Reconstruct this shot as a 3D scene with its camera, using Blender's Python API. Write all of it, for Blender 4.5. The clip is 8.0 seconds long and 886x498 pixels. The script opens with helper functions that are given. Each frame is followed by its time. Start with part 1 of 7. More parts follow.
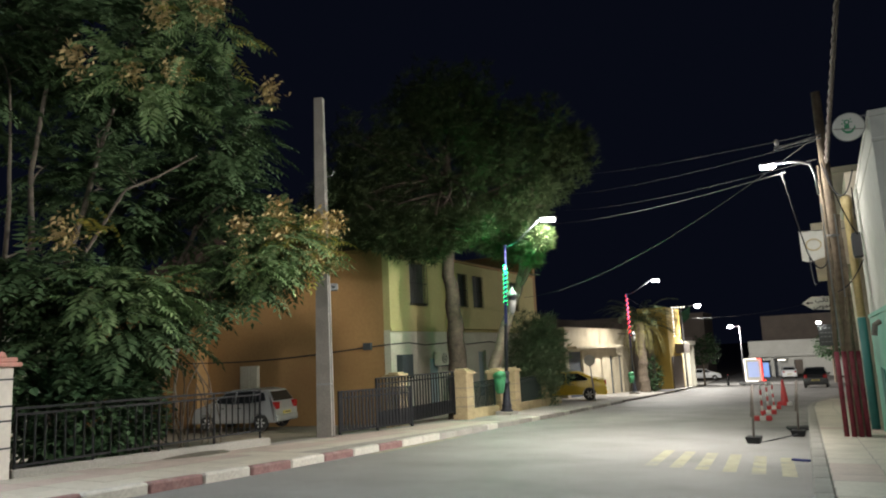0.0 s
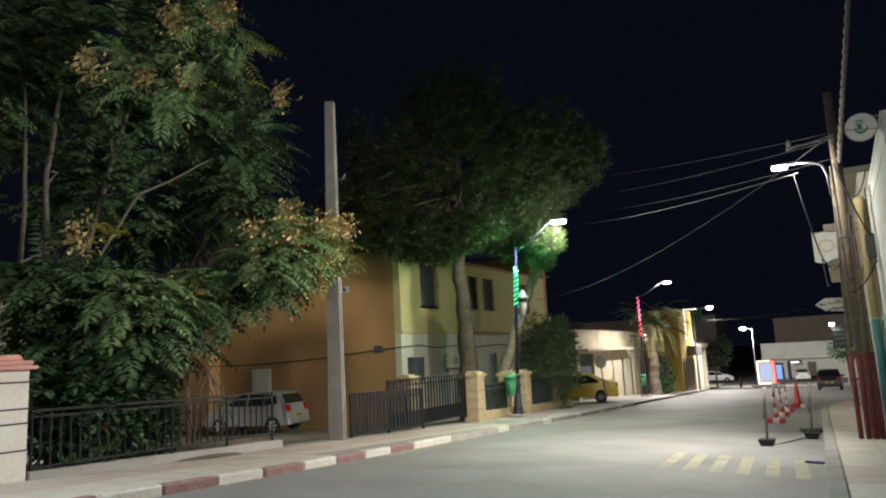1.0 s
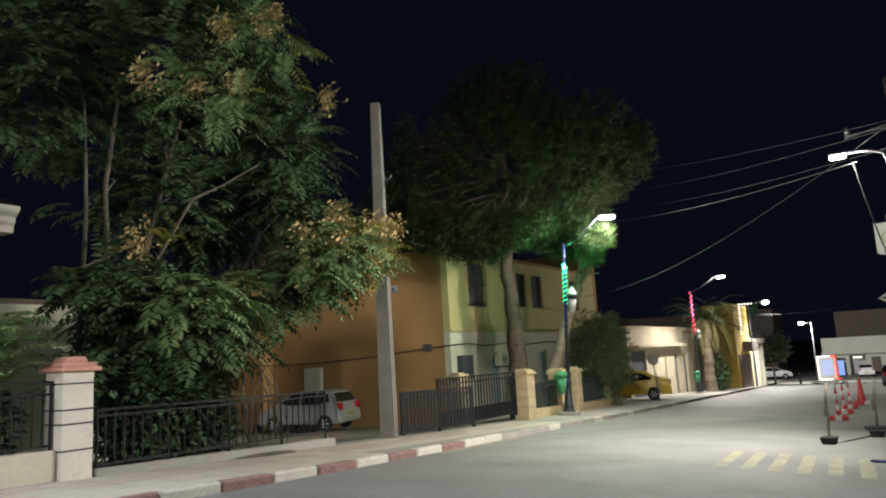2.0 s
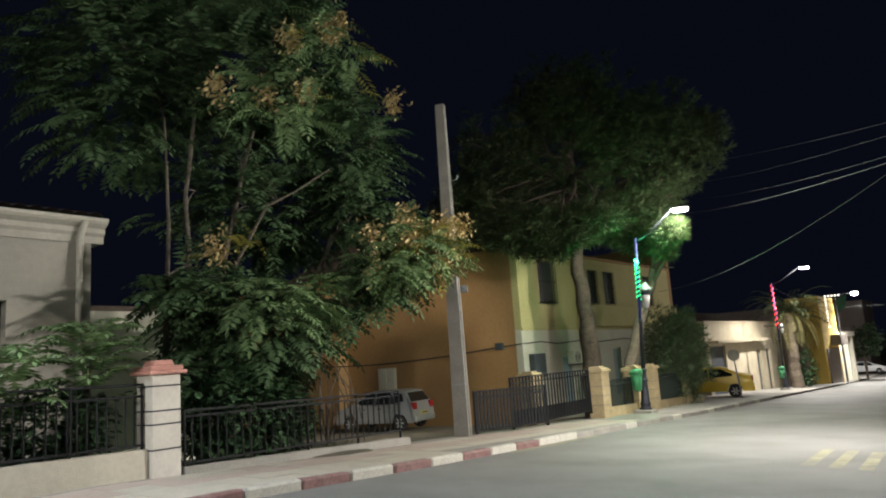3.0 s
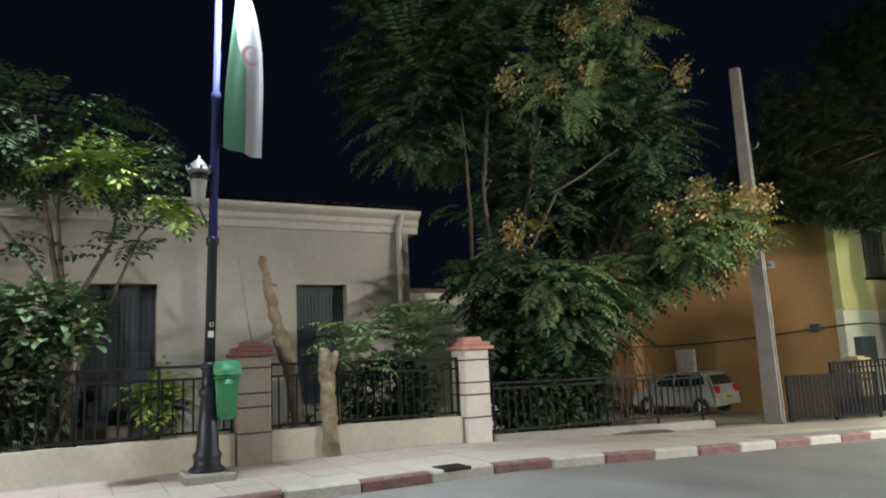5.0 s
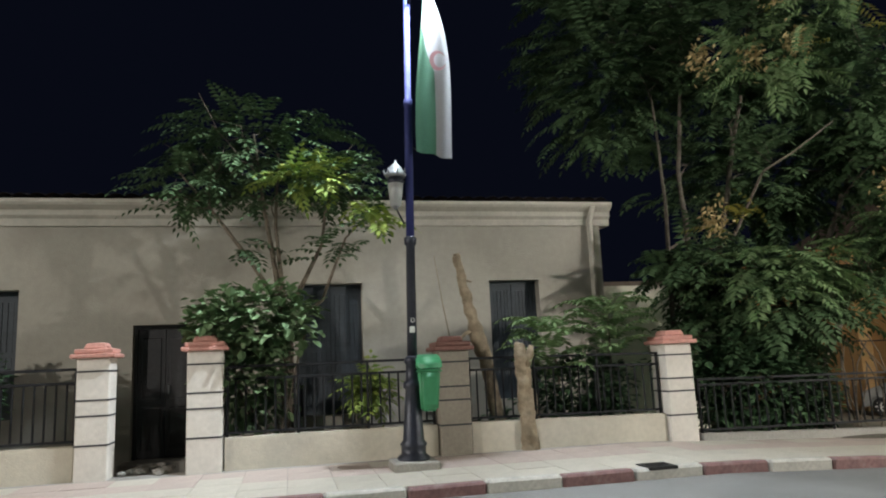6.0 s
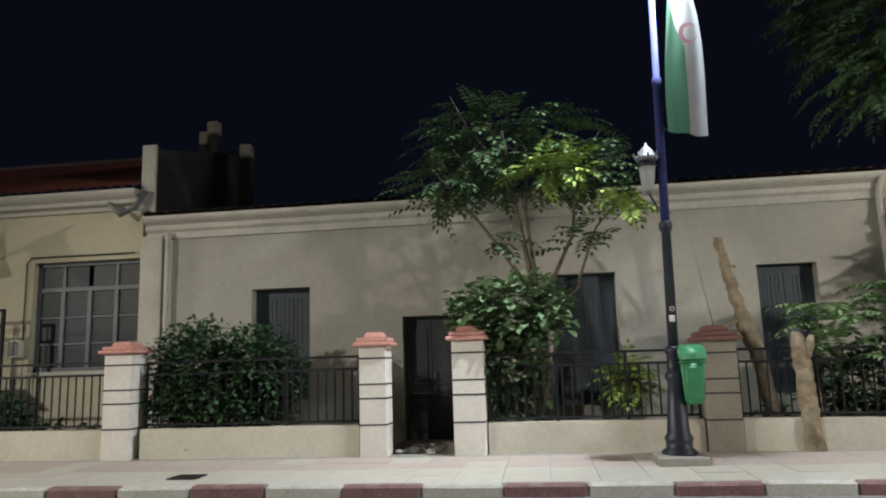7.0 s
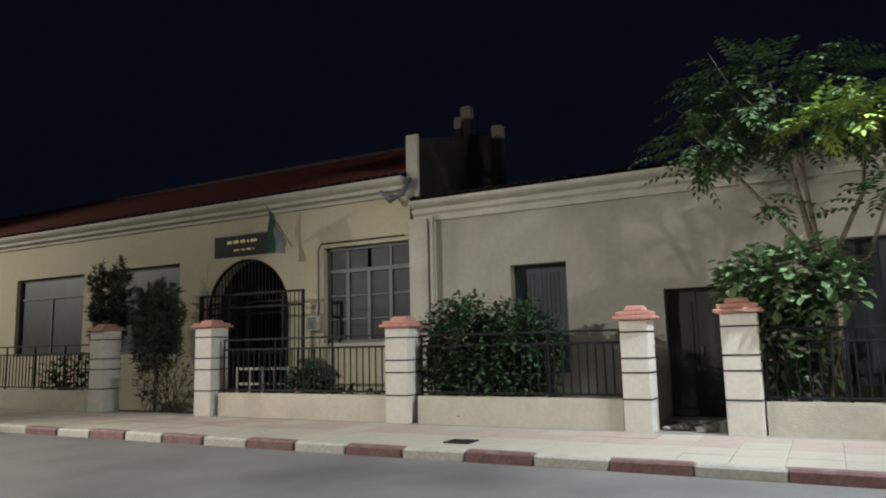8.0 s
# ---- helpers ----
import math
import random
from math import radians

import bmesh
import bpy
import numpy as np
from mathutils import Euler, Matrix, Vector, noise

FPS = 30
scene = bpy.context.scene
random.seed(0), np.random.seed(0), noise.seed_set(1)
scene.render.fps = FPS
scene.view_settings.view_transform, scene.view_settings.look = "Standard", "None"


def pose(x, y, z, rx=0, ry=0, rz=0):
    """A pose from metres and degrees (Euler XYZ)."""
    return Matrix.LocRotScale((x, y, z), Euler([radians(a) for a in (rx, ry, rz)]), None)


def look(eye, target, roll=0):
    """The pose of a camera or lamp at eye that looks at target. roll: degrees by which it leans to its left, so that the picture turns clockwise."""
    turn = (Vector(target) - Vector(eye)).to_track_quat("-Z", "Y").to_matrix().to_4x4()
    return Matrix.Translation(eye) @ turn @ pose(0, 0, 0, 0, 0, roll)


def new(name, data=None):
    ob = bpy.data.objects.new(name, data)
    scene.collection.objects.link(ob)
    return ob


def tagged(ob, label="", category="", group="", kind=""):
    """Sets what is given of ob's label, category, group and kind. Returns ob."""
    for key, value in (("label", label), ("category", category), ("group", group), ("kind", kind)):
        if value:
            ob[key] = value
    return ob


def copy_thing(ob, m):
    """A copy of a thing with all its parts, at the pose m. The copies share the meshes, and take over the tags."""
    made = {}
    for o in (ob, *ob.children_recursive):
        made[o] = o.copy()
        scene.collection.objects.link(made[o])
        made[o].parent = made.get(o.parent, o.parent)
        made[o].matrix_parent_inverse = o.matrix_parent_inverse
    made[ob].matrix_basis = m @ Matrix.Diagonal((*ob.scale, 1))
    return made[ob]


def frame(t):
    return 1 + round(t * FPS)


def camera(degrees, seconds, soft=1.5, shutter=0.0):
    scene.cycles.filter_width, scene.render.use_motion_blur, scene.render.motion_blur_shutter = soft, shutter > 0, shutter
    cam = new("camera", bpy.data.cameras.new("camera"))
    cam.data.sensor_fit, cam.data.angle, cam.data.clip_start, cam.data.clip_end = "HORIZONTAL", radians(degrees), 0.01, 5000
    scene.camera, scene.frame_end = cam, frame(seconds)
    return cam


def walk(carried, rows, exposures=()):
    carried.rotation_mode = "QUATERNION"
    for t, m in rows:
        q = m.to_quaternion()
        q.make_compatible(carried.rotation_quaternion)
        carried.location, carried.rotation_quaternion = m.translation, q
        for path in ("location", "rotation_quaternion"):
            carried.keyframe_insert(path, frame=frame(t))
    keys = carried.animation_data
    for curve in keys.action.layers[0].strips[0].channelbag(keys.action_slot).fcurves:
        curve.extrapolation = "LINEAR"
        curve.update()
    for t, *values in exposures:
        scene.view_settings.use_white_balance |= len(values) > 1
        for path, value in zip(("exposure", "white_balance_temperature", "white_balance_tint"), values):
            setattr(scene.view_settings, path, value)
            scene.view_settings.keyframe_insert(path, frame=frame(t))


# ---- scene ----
cam = camera(64.4, 8.0, soft=2.0)
PATH = [
    (0, (0.293, -1.88, 1.36), (-0.642, -0.137, 1.658), -2.7),
    (0.5, (0.294, -1.892, 1.357), (-0.644, -0.152, 1.66), -2.7),
    (1, (0.294, -1.908, 1.353), (-0.665, -0.18, 1.66), -2.8),
    (2.5, (0.305, -1.934, 1.363), (-0.845, -0.328, 1.674), -3.6),
    (3, (0.332, -1.951, 1.359), (-0.9, -0.408, 1.677), -4.0),
    (3.5, (0.373, -1.989, 1.354), (-0.964, -0.537, 1.678), -4.1),
    (4, (0.423, -2.072, 1.349), (-1.045, -0.754, 1.674), -3.9),
    (4.5, (0.479, -2.137, 1.344), (-1.125, -0.985, 1.66), -3.5),
    (4.7, (0.486, -2.156, 1.343), (-1.179, -1.092, 1.655), -3.1),
    (5.8, (0.464, -2.21, 1.328), (-1.436, -1.673, 1.647), -2.5),
    (6, (0.461, -2.218, 1.327), (-1.466, -1.789, 1.648), -2.5),
    (6.5, (0.469, -2.242, 1.324), (-1.501, -2.126, 1.651), -2.3),
    (7, (0.474, -2.27, 1.321), (-1.483, -2.534, 1.641), -1.8),
    (7.5, (0.487, -2.29, 1.32), (-1.392, -2.91, 1.615), -1.4),
    (8, (0.509, -2.309, 1.319), (-1.237, -3.247, 1.586), -1.4),
]
walk(cam, [(t, look(eye, target, roll)) for t, eye, target, roll in PATH])


# ---------------------------------------------------------------- the street's lie
def smooth_step(a, b, v):
    v = min(1.0, max(0.0, (v - a) / (b - a)))
    return v * v * (3 - 2 * v)


def grade(y):
    """Height of the road: level at first, then falling at about four in a hundred, level again at the crossing."""
    d = max(0.0, y - 2.5)
    return -0.041 * (min(d, 84.0) + 6.0 * (1 - math.exp(-max(0.0, d - 84.0) / 12.0)))


def along(table, y):
    for (y0, v0), (y1, v1) in zip(table, table[1:]):
        if y <= y1:
            return v0 + (v1 - v0) * (y - y0) / (y1 - y0)
    return table[-1][1]


def left_kerb(y):
    return along(((-70, -6.86), (0, -6.80), (6, -6.80), (10, -6.98), (20, -7.5), (55, -9.9), (90, -13.0)), y)


def right_kerb(y):
    return along(((-70, 0.16), (0, 0.15), (5.2, 0.09), (10.6, -0.08), (22.4, -0.45), (26, -0.44), (34, 0.5), (60, 1.0), (90, 1.0)), y)


WALK_UP = 0.115
FENCE_X = -9.05
HOUSE_X = -11.0

# ---------------------------------------------------------------- world and lamps
world = bpy.data.worlds.new("night")
scene.world = world
world.use_nodes = True
wn = world.node_tree.nodes
wn["Background"].inputs[0].default_value = (0.13, 0.17, 0.38, 1)
wn["Background"].inputs[1].default_value = 0.012
scene.view_settings.exposure = 0.6


def street_light(name, at, aim, watts, colour, size=0.14, cone=165, blend=0.6):
    d = bpy.data.lights.new(name, "SPOT")
    d.energy, d.color, d.shadow_soft_size, d.spot_size, d.spot_blend = watts, colour, size, radians(cone), blend
    ob = new(name, d)
    ob.matrix_world = look(at, aim)
    return ob


COOL = (0.80, 0.91, 1.0)
WHITE = (1.0, 0.97, 0.90)
LAMP_NEAR = (-7.7, -0.42, 6.75)
LAMP_PINE = (-7.05, 18.8, 5.45)
LAMP_POLE = (-0.29, 11.6, 4.38)
LAMP_BACK = (-3.5, -32.0, 7.0)
LAMP_YARD = (-9.05, 10.38, 2.92)
street_light("street_light_near", LAMP_NEAR, (-3.8, -2.6, 0), 4900, COOL, cone=160, blend=1.0)
street_light("street_light_pine", LAMP_PINE, (-6.9, 20.2, -1), 5800, (1.0, 0.97, 0.80), cone=178, blend=0.9)
street_light("street_light_pole", LAMP_POLE, (-6.5, 10.4, 1.5), 5100, WHITE, cone=160, blend=1.0)
street_light("street_light_back", LAMP_BACK, (-10.4, -15.0, -0.8), 3500, (1.0, 0.96, 0.84), cone=77, blend=1.0)
# Unseen fill behind the camera, added to brighten the road and pavement.
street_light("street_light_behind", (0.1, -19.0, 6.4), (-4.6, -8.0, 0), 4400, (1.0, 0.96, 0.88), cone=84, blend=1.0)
street_light("street_light_palm", (-8.61, 41.9, 5.17), (-7.2, 41.5, -2), 3400, WHITE)
street_light("street_light_far", (-9.38, 62.0, 4.2), (-6.5, 62, -2), 4200, WHITE)
street_light("street_light_end", (-8.74, 78.0, 2.6), (-4.0, 90, -3), 9000, WHITE)
street_light("yard_light", LAMP_YARD, (-25.0, 20.2, 0.8), 11500, (1.0, 0.9, 0.72), size=0.06, cone=66, blend=0.8)


def stray_light(name, at, watts, colour):
    d = bpy.data.lights.new(name, "POINT")
    d.energy, d.color, d.shadow_soft_size = watts, colour, 0.1
    new(name, d).location = at


stray_light("near_lamp_spill", (LAMP_NEAR[0], LAMP_NEAR[1], LAMP_NEAR[2] - 0.12), 20, (0.80, 0.88, 1.0))
stray_light("pine_lamp_spill", (LAMP_PINE[0], LAMP_PINE[1], LAMP_PINE[2] - 0.12), 620, WHITE)
stray_light("pole_lamp_spill", (LAMP_POLE[0], LAMP_POLE[1], LAMP_POLE[2] - 0.12), 110, WHITE)
stray_light("green_rope_light", (-8.5, 18.6, 4.0), 260, (0.1, 1.0, 0.35))
stray_light("palm_lamp_spill", (-8.61, 41.9, 5.0), 520, WHITE)
stray_light("far_lamp_spill", (-9.38, 62.0, 4.15), 200, WHITE)
stray_light("red_rope_light", (-10.3, 41.7, 3.2), 15, (1.0, 0.1, 0.06))


# ---------------------------------------------------------------- materials
def material(name, base, rough=0.8, metal=0.0, vary=0.15, grain=30.0, stain=0.0, stain_scale=0.6, stain_colour=(0.1, 0.09, 0.08), bump=0.0,
             bump_scale=60.0, per_object=0.0, per_island=0.0, second=None, spec=0.5, coords="Object"):
    """A procedural surface: fine grain and broad blotches in the base colour, stains, relief; per_object and per_island vary pieces."""
    m = bpy.data.materials.new(name)
    m.use_nodes = True
    nt = m.node_tree
    n, l = nt.nodes, nt.links
    p = n["Principled BSDF"]
    p.inputs["Roughness"].default_value = rough
    p.inputs["Metallic"].default_value = metal
    p.inputs["Specular IOR Level"].default_value = spec
    tc = n.new("ShaderNodeTexCoord")
    out = tc.outputs[coords]

    def noise_node(scale, detail=5.0):
        t = n.new("ShaderNodeTexNoise")
        t.inputs["Scale"].default_value, t.inputs["Detail"].default_value = scale, detail
        l.new(out, t.inputs["Vector"])
        return t

    fine, broad = noise_node(grain), noise_node(stain_scale * 1.7, 7.0)
    mix = n.new("ShaderNodeMix")
    mix.data_type, mix.blend_type = "RGBA", "MULTIPLY"
    mix.inputs["A"].default_value = (*base, 1)
    mix.inputs["Factor"].default_value = 1.0
    total = n.new("ShaderNodeMath")
    total.operation = "ADD"
    l.new(fine.outputs["Fac"], total.inputs[0])
    l.new(broad.outputs["Fac"], total.inputs[1])
    span = n.new("ShaderNodeMapRange")
    span.inputs["From Min"].default_value, span.inputs["From Max"].default_value = 0.6, 1.4
    span.inputs["To Min"].default_value, span.inputs["To Max"].default_value = 1 - vary * 1.4, 1 + vary
    l.new(total.outputs[0], span.inputs["Value"])
    l.new(span.outputs["Result"], mix.inputs["B"])
    colour = mix.outputs["Result"]
    if per_object or per_island or second:
        if per_object:
            src = n.new("ShaderNodeObjectInfo").outputs["Random"]
        else:
            src = n.new("ShaderNodeNewGeometry").outputs["Random Per Island"]
        amount = per_object or per_island or 1.0
        mx = n.new("ShaderNodeMix")
        mx.data_type = "RGBA"
        other = second or tuple(c * 0.5 for c in base)
        mx.inputs["B"].default_value = (*other, 1)
        l.new(colour, mx.inputs["A"])
        sc = n.new("ShaderNodeMath")
        sc.operation = "MULTIPLY"
        sc.inputs[1].default_value = amount
        l.new(src, sc.inputs[0])
        l.new(sc.outputs[0], mx.inputs["Factor"])
        colour = mx.outputs["Result"]
    if stain:
        st = noise_node(stain_scale, 9.0)
        ramp = n.new("ShaderNodeMapRange")
        ramp.inputs["From Min"].default_value, ramp.inputs["From Max"].default_value = 0.52, 0.72
        ramp.inputs["To Max"].default_value = stain
        l.new(st.outputs["Fac"], ramp.inputs["Value"])
        mx = n.new("ShaderNodeMix")
        mx.data_type = "RGBA"
        mx.inputs["B"].default_value = (*stain_colour, 1)
        l.new(colour, mx.inputs["A"])
        l.new(ramp.outputs["Result"], mx.inputs["Factor"])
        colour = mx.outputs["Result"]
    l.new(colour, p.inputs["Base Color"])
    if bump:
        b = n.new("ShaderNodeBump")
        b.inputs["Strength"].default_value, b.inputs["Distance"].default_value = bump, 0.02
        bt = noise_node(bump_scale)
        l.new(bt.outputs["Fac"], b.inputs["Height"])
        l.new(b.outputs["Normal"], p.inputs["Normal"])
    return m


def glowing(name, colour, strength):
    m = bpy.data.materials.new(name)
    m.use_nodes = True
    p = m.node_tree.nodes["Principled BSDF"]
    p.inputs["Base Color"].default_value = (*colour, 1)
    p.inputs["Emission Color"].default_value = (*colour, 1)
    p.inputs["Emission Strength"].default_value = strength
    return m


ASPHALT = material("asphalt", (0.215, 0.205, 0.195), 0.65, vary=0.28, grain=90, stain=0.6, stain_scale=0.45, stain_colour=(0.08, 0.078, 0.076), bump=0.5, bump_scale=140)
EARTH = material("earth", (0.12, 0.10, 0.075), 0.95, vary=0.4, grain=12, stain=0.5, bump=0.8, bump_scale=25)
CONCRETE = material("concrete", (0.33, 0.31, 0.28), 0.85, vary=0.2, grain=40, stain=0.4, stain_scale=1.2, bump=0.4)
TILE_CREAM = material("cream_paving", (0.53, 0.48, 0.40), 0.6, vary=0.14, grain=25, stain=0.3, stain_scale=1.5, stain_colour=(0.3, 0.27, 0.22), per_object=0.16, bump=0.2)
TILE_PINK = material("pink_paving", (0.50, 0.40, 0.345), 0.65, vary=0.14, grain=25, stain=0.3, stain_scale=1.5, stain_colour=(0.3, 0.23, 0.2), per_object=0.16, bump=0.2)
KERB_RED = material("red_kerb_paint", (0.24, 0.125, 0.12), 0.7, vary=0.3, grain=25, stain=0.75, stain_scale=5, stain_colour=(0.30, 0.26, 0.24), per_object=0.3, bump=0.3)
KERB_WHITE = material("white_kerb_paint", (0.57, 0.54, 0.48), 0.7, vary=0.2, grain=25, stain=0.65, stain_scale=5, stain_colour=(0.24, 0.21, 0.19), per_object=0.35, bump=0.3)
FENCE_PLASTER = material("cream_fence_plaster", (0.56, 0.51, 0.42), 0.85, vary=0.1, grain=14, stain=0.6, stain_scale=1.3, stain_colour=(0.36, 0.31, 0.24), bump=0.4)
PILLAR_WHITE = material("pillar_whitewash", (0.66, 0.61, 0.55), 0.8, vary=0.1, grain=16, stain=0.3, stain_scale=2, stain_colour=(0.4, 0.35, 0.3), bump=0.3)
PILLAR_BARE = material("unpainted_pillar_render", (0.27, 0.235, 0.19), 0.9, vary=0.15, grain=20, stain=0.3, stain_scale=2, stain_colour=(0.16, 0.14, 0.12), bump=0.4)
CAP_PINK = material("salmon_cap_paint", (0.56, 0.27, 0.22), 0.75, vary=0.15, grain=20, stain=0.3, stain_scale=4, stain_colour=(0.4, 0.3, 0.26), bump=0.3)
CAP_BROWN = material("brown_cap", (0.22, 0.105, 0.085), 0.8, vary=0.2, grain=20, bump=0.3)
GROOVE = material("dark_groove", (0.03, 0.03, 0.035), 0.9, vary=0.1)
HOUSE_PLASTER = material("beige_house_plaster", (0.40, 0.37, 0.315), 0.88, vary=0.09, grain=10, stain=0.6, stain_scale=0.7, stain_colour=(0.29, 0.26, 0.215), bump=0.3, bump_scale=40)
SCHOOL_PLASTER = material("cream_house_plaster", (0.51, 0.45, 0.32), 0.85, vary=0.08, grain=10, stain=0.25, stain_scale=0.5, stain_colour=(0.42, 0.37, 0.27), bump=0.25, bump_scale=40)
MOULDING = material("pale_moulding", (0.49, 0.455, 0.39), 0.8, vary=0.12, grain=15, stain=0.3, stain_scale=1.5, stain_colour=(0.3, 0.27, 0.22), bump=0.2)
ORANGE = material("orange_render", (0.37, 0.215, 0.092), 0.9, vary=0.12, grain=8, stain=0.45, stain_scale=0.35, stain_colour=(0.30, 0.15, 0.07), bump=0.3, bump_scale=30)
YELLOW_WALL = material("pale_yellow_wall", (0.52, 0.46, 0.215), 0.88, vary=0.1, grain=9, stain=0.25, stain_scale=0.5, stain_colour=(0.4, 0.34, 0.16), bump=0.25)
PALE_WALL = material("pale_wall", (0.60, 0.57, 0.47), 0.88, vary=0.1, grain=9, stain=0.3, stain_scale=0.6, stain_colour=(0.42, 0.38, 0.3), bump=0.25)
SHOP_WHITE = material("shop_white_wall", (0.55, 0.54, 0.50), 0.85, vary=0.1, grain=8, stain=0.25, stain_scale=0.5, stain_colour=(0.4, 0.38, 0.34), bump=0.2)
# Low base colour stands in for the lack of lamplight on these walls.
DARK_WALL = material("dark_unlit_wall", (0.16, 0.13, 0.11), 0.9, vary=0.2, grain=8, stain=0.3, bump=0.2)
ROOF_RED = material("red_roof_tile", (0.26, 0.075, 0.05), 0.85, vary=0.25, grain=12, stain=0.4, stain_scale=1.5, stain_colour=(0.12, 0.06, 0.05), bump=0.3)
ROOF_DARK = material("dark_roof_tile", (0.07, 0.05, 0.045), 0.9, vary=0.3, grain=12, stain=0.4, stain_scale=1.5, bump=0.3)
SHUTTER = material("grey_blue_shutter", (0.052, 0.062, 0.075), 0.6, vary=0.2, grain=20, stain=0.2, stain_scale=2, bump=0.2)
DARK_DOOR = material("dark_brown_door", (0.042, 0.04, 0.042), 0.6, vary=0.25, grain=18, bump=0.25)
FRAME_GREY = material("grey_window_paint", (0.145, 0.155, 0.16), 0.6, vary=0.12, grain=25, bump=0.15)
IRON = material("black_fence_iron", (0.013, 0.013, 0.015), 0.7, 0.0, vary=0.3, grain=30, bump=0.15, spec=0.2)
POST_IRON = material("dark_post_iron", (0.03, 0.032, 0.045), 0.42, 0.4, vary=0.25, grain=30, bump=0.1)
POST_BLUE = material("blue_post_paint", (0.02, 0.026, 0.13), 0.8, 0.0, vary=0.2, grain=30, bump=0.1)
STEEL = material("galvanised_steel", (0.24, 0.245, 0.25), 0.45, 0.8, vary=0.15, grain=30)
BARK = material("grey_brown_bark", (0.17, 0.135, 0.10), 0.95, vary=0.4, grain=18, stain=0.4, stain_scale=4, bump=1.0, bump_scale=22)
TREE_BARK = material("dusky_grey_bark", (0.115, 0.095, 0.075), 0.95, vary=0.4, grain=18, stain=0.4, stain_scale=4, bump=1.0, bump_scale=22)
PINE_BARK = material("red_brown_pine_bark", (0.075, 0.052, 0.04), 0.95, vary=0.45, grain=10, stain=0.5, stain_scale=3, stain_colour=(0.07, 0.05, 0.04), bump=1.0, bump_scale=14)
STUMP_WOOD = material("bleached_wood", (0.27, 0.21, 0.14), 0.9, vary=0.35, grain=14, stain=0.5, stain_scale=3, stain_colour=(0.16, 0.11, 0.07), bump=1.0, bump_scale=20)
# Crown leaf kept dark as shaded mass; the next materials are brighter lit copies.
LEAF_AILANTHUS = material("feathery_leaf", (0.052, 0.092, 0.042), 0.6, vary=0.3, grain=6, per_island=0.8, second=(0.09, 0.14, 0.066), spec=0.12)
LEAF_LAMPLIT = material("lamplit_feathery_leaf", (0.14, 0.23, 0.095), 0.6, vary=0.3, grain=6, per_island=0.8, second=(0.17, 0.23, 0.11), spec=0.12)
# Yellowing is the leaf's own; its brightness is raised for lamplight.
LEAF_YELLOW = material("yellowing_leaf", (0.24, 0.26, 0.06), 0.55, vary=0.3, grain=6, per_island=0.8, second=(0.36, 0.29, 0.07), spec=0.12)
LEAF_BRIGHT = material("bright_lit_leaf", (0.19, 0.29, 0.08), 0.6, vary=0.25, grain=6, per_island=0.8, second=(0.30, 0.34, 0.07), spec=0.12)
LEAF_FIG = material("broad_leaf", (0.12, 0.19, 0.09), 0.6, vary=0.3, grain=6, per_island=0.8, second=(0.18, 0.25, 0.13), spec=0.12)
LEAF_HEDGE = material("dark_hedge_leaf", (0.052, 0.10, 0.05), 0.55, vary=0.3, grain=6, per_island=0.8, second=(0.075, 0.135, 0.06), spec=0.12)
LEAF_PINE = material("pine_needles", (0.034, 0.055, 0.024), 0.6, vary=0.3, grain=3, per_island=0.8, second=(0.07, 0.095, 0.038), spec=0.12)
LEAF_TAMARISK = material("tamarisk_sprays", (0.12, 0.16, 0.095), 0.65, vary=0.3, grain=3, per_island=0.8, second=(0.17, 0.21, 0.12), spec=0.12)
LEAF_PALM = material("palm_leaf", (0.14, 0.135, 0.05), 0.6, vary=0.3, grain=6, per_island=0.8, second=(0.22, 0.19, 0.08), spec=0.12)
LEAF_PALM_GREEN = material("green_palm_leaf", (0.045, 0.06, 0.03), 0.6, vary=0.3, grain=6, per_island=0.8, second=(0.07, 0.08, 0.04), spec=0.12)
LEAF_CYPRESS = material("dusty_cypress_sprays", (0.05, 0.062, 0.036), 0.7, vary=0.3, grain=6, per_island=0.8, second=(0.085, 0.095, 0.06), spec=0.2)
# Near-black base puts the shade on gable and chimney shafts into the colour.
SHADE_BLACK = material("shade_black_render", (0.022, 0.02, 0.019), 0.95, vary=0.3, grain=12, stain=0.4, stain_scale=1.5, bump=0.3)
SEEDS = material("tan_seed_clusters", (0.46, 0.345, 0.17), 0.8, vary=0.3, grain=10, per_island=0.8, second=(0.54, 0.42, 0.2))


# ---------------------------------------------------------------- building blocks
def obj(name, bm, mat, parent=None, label="", m=None, smooth=False):
    me = bpy.data.meshes.new(name)
    bmesh.ops.recalc_face_normals(bm, faces=bm.faces)
    if smooth:
        for fc in bm.faces:
            fc.smooth = True
    bm.to_mesh(me)
    bm.free()
    if mat:
        me.materials.append(mat)
    ob = new(name, me)
    if parent is not None:
        ob.parent = parent
    if m is not None:
        ob.matrix_basis = m
    if label:
        ob["label"] = label
    return ob


def part(name, bm, mat, parent, label="", smooth=False):
    return obj(name, bm, mat, parent, label, None, smooth)


def thing(name, m, label, category, group="", kind=""):
    ob = new(name)
    ob.empty_display_size = 0.2
    ob.matrix_basis = m
    return tagged(ob, label, category, group, kind)


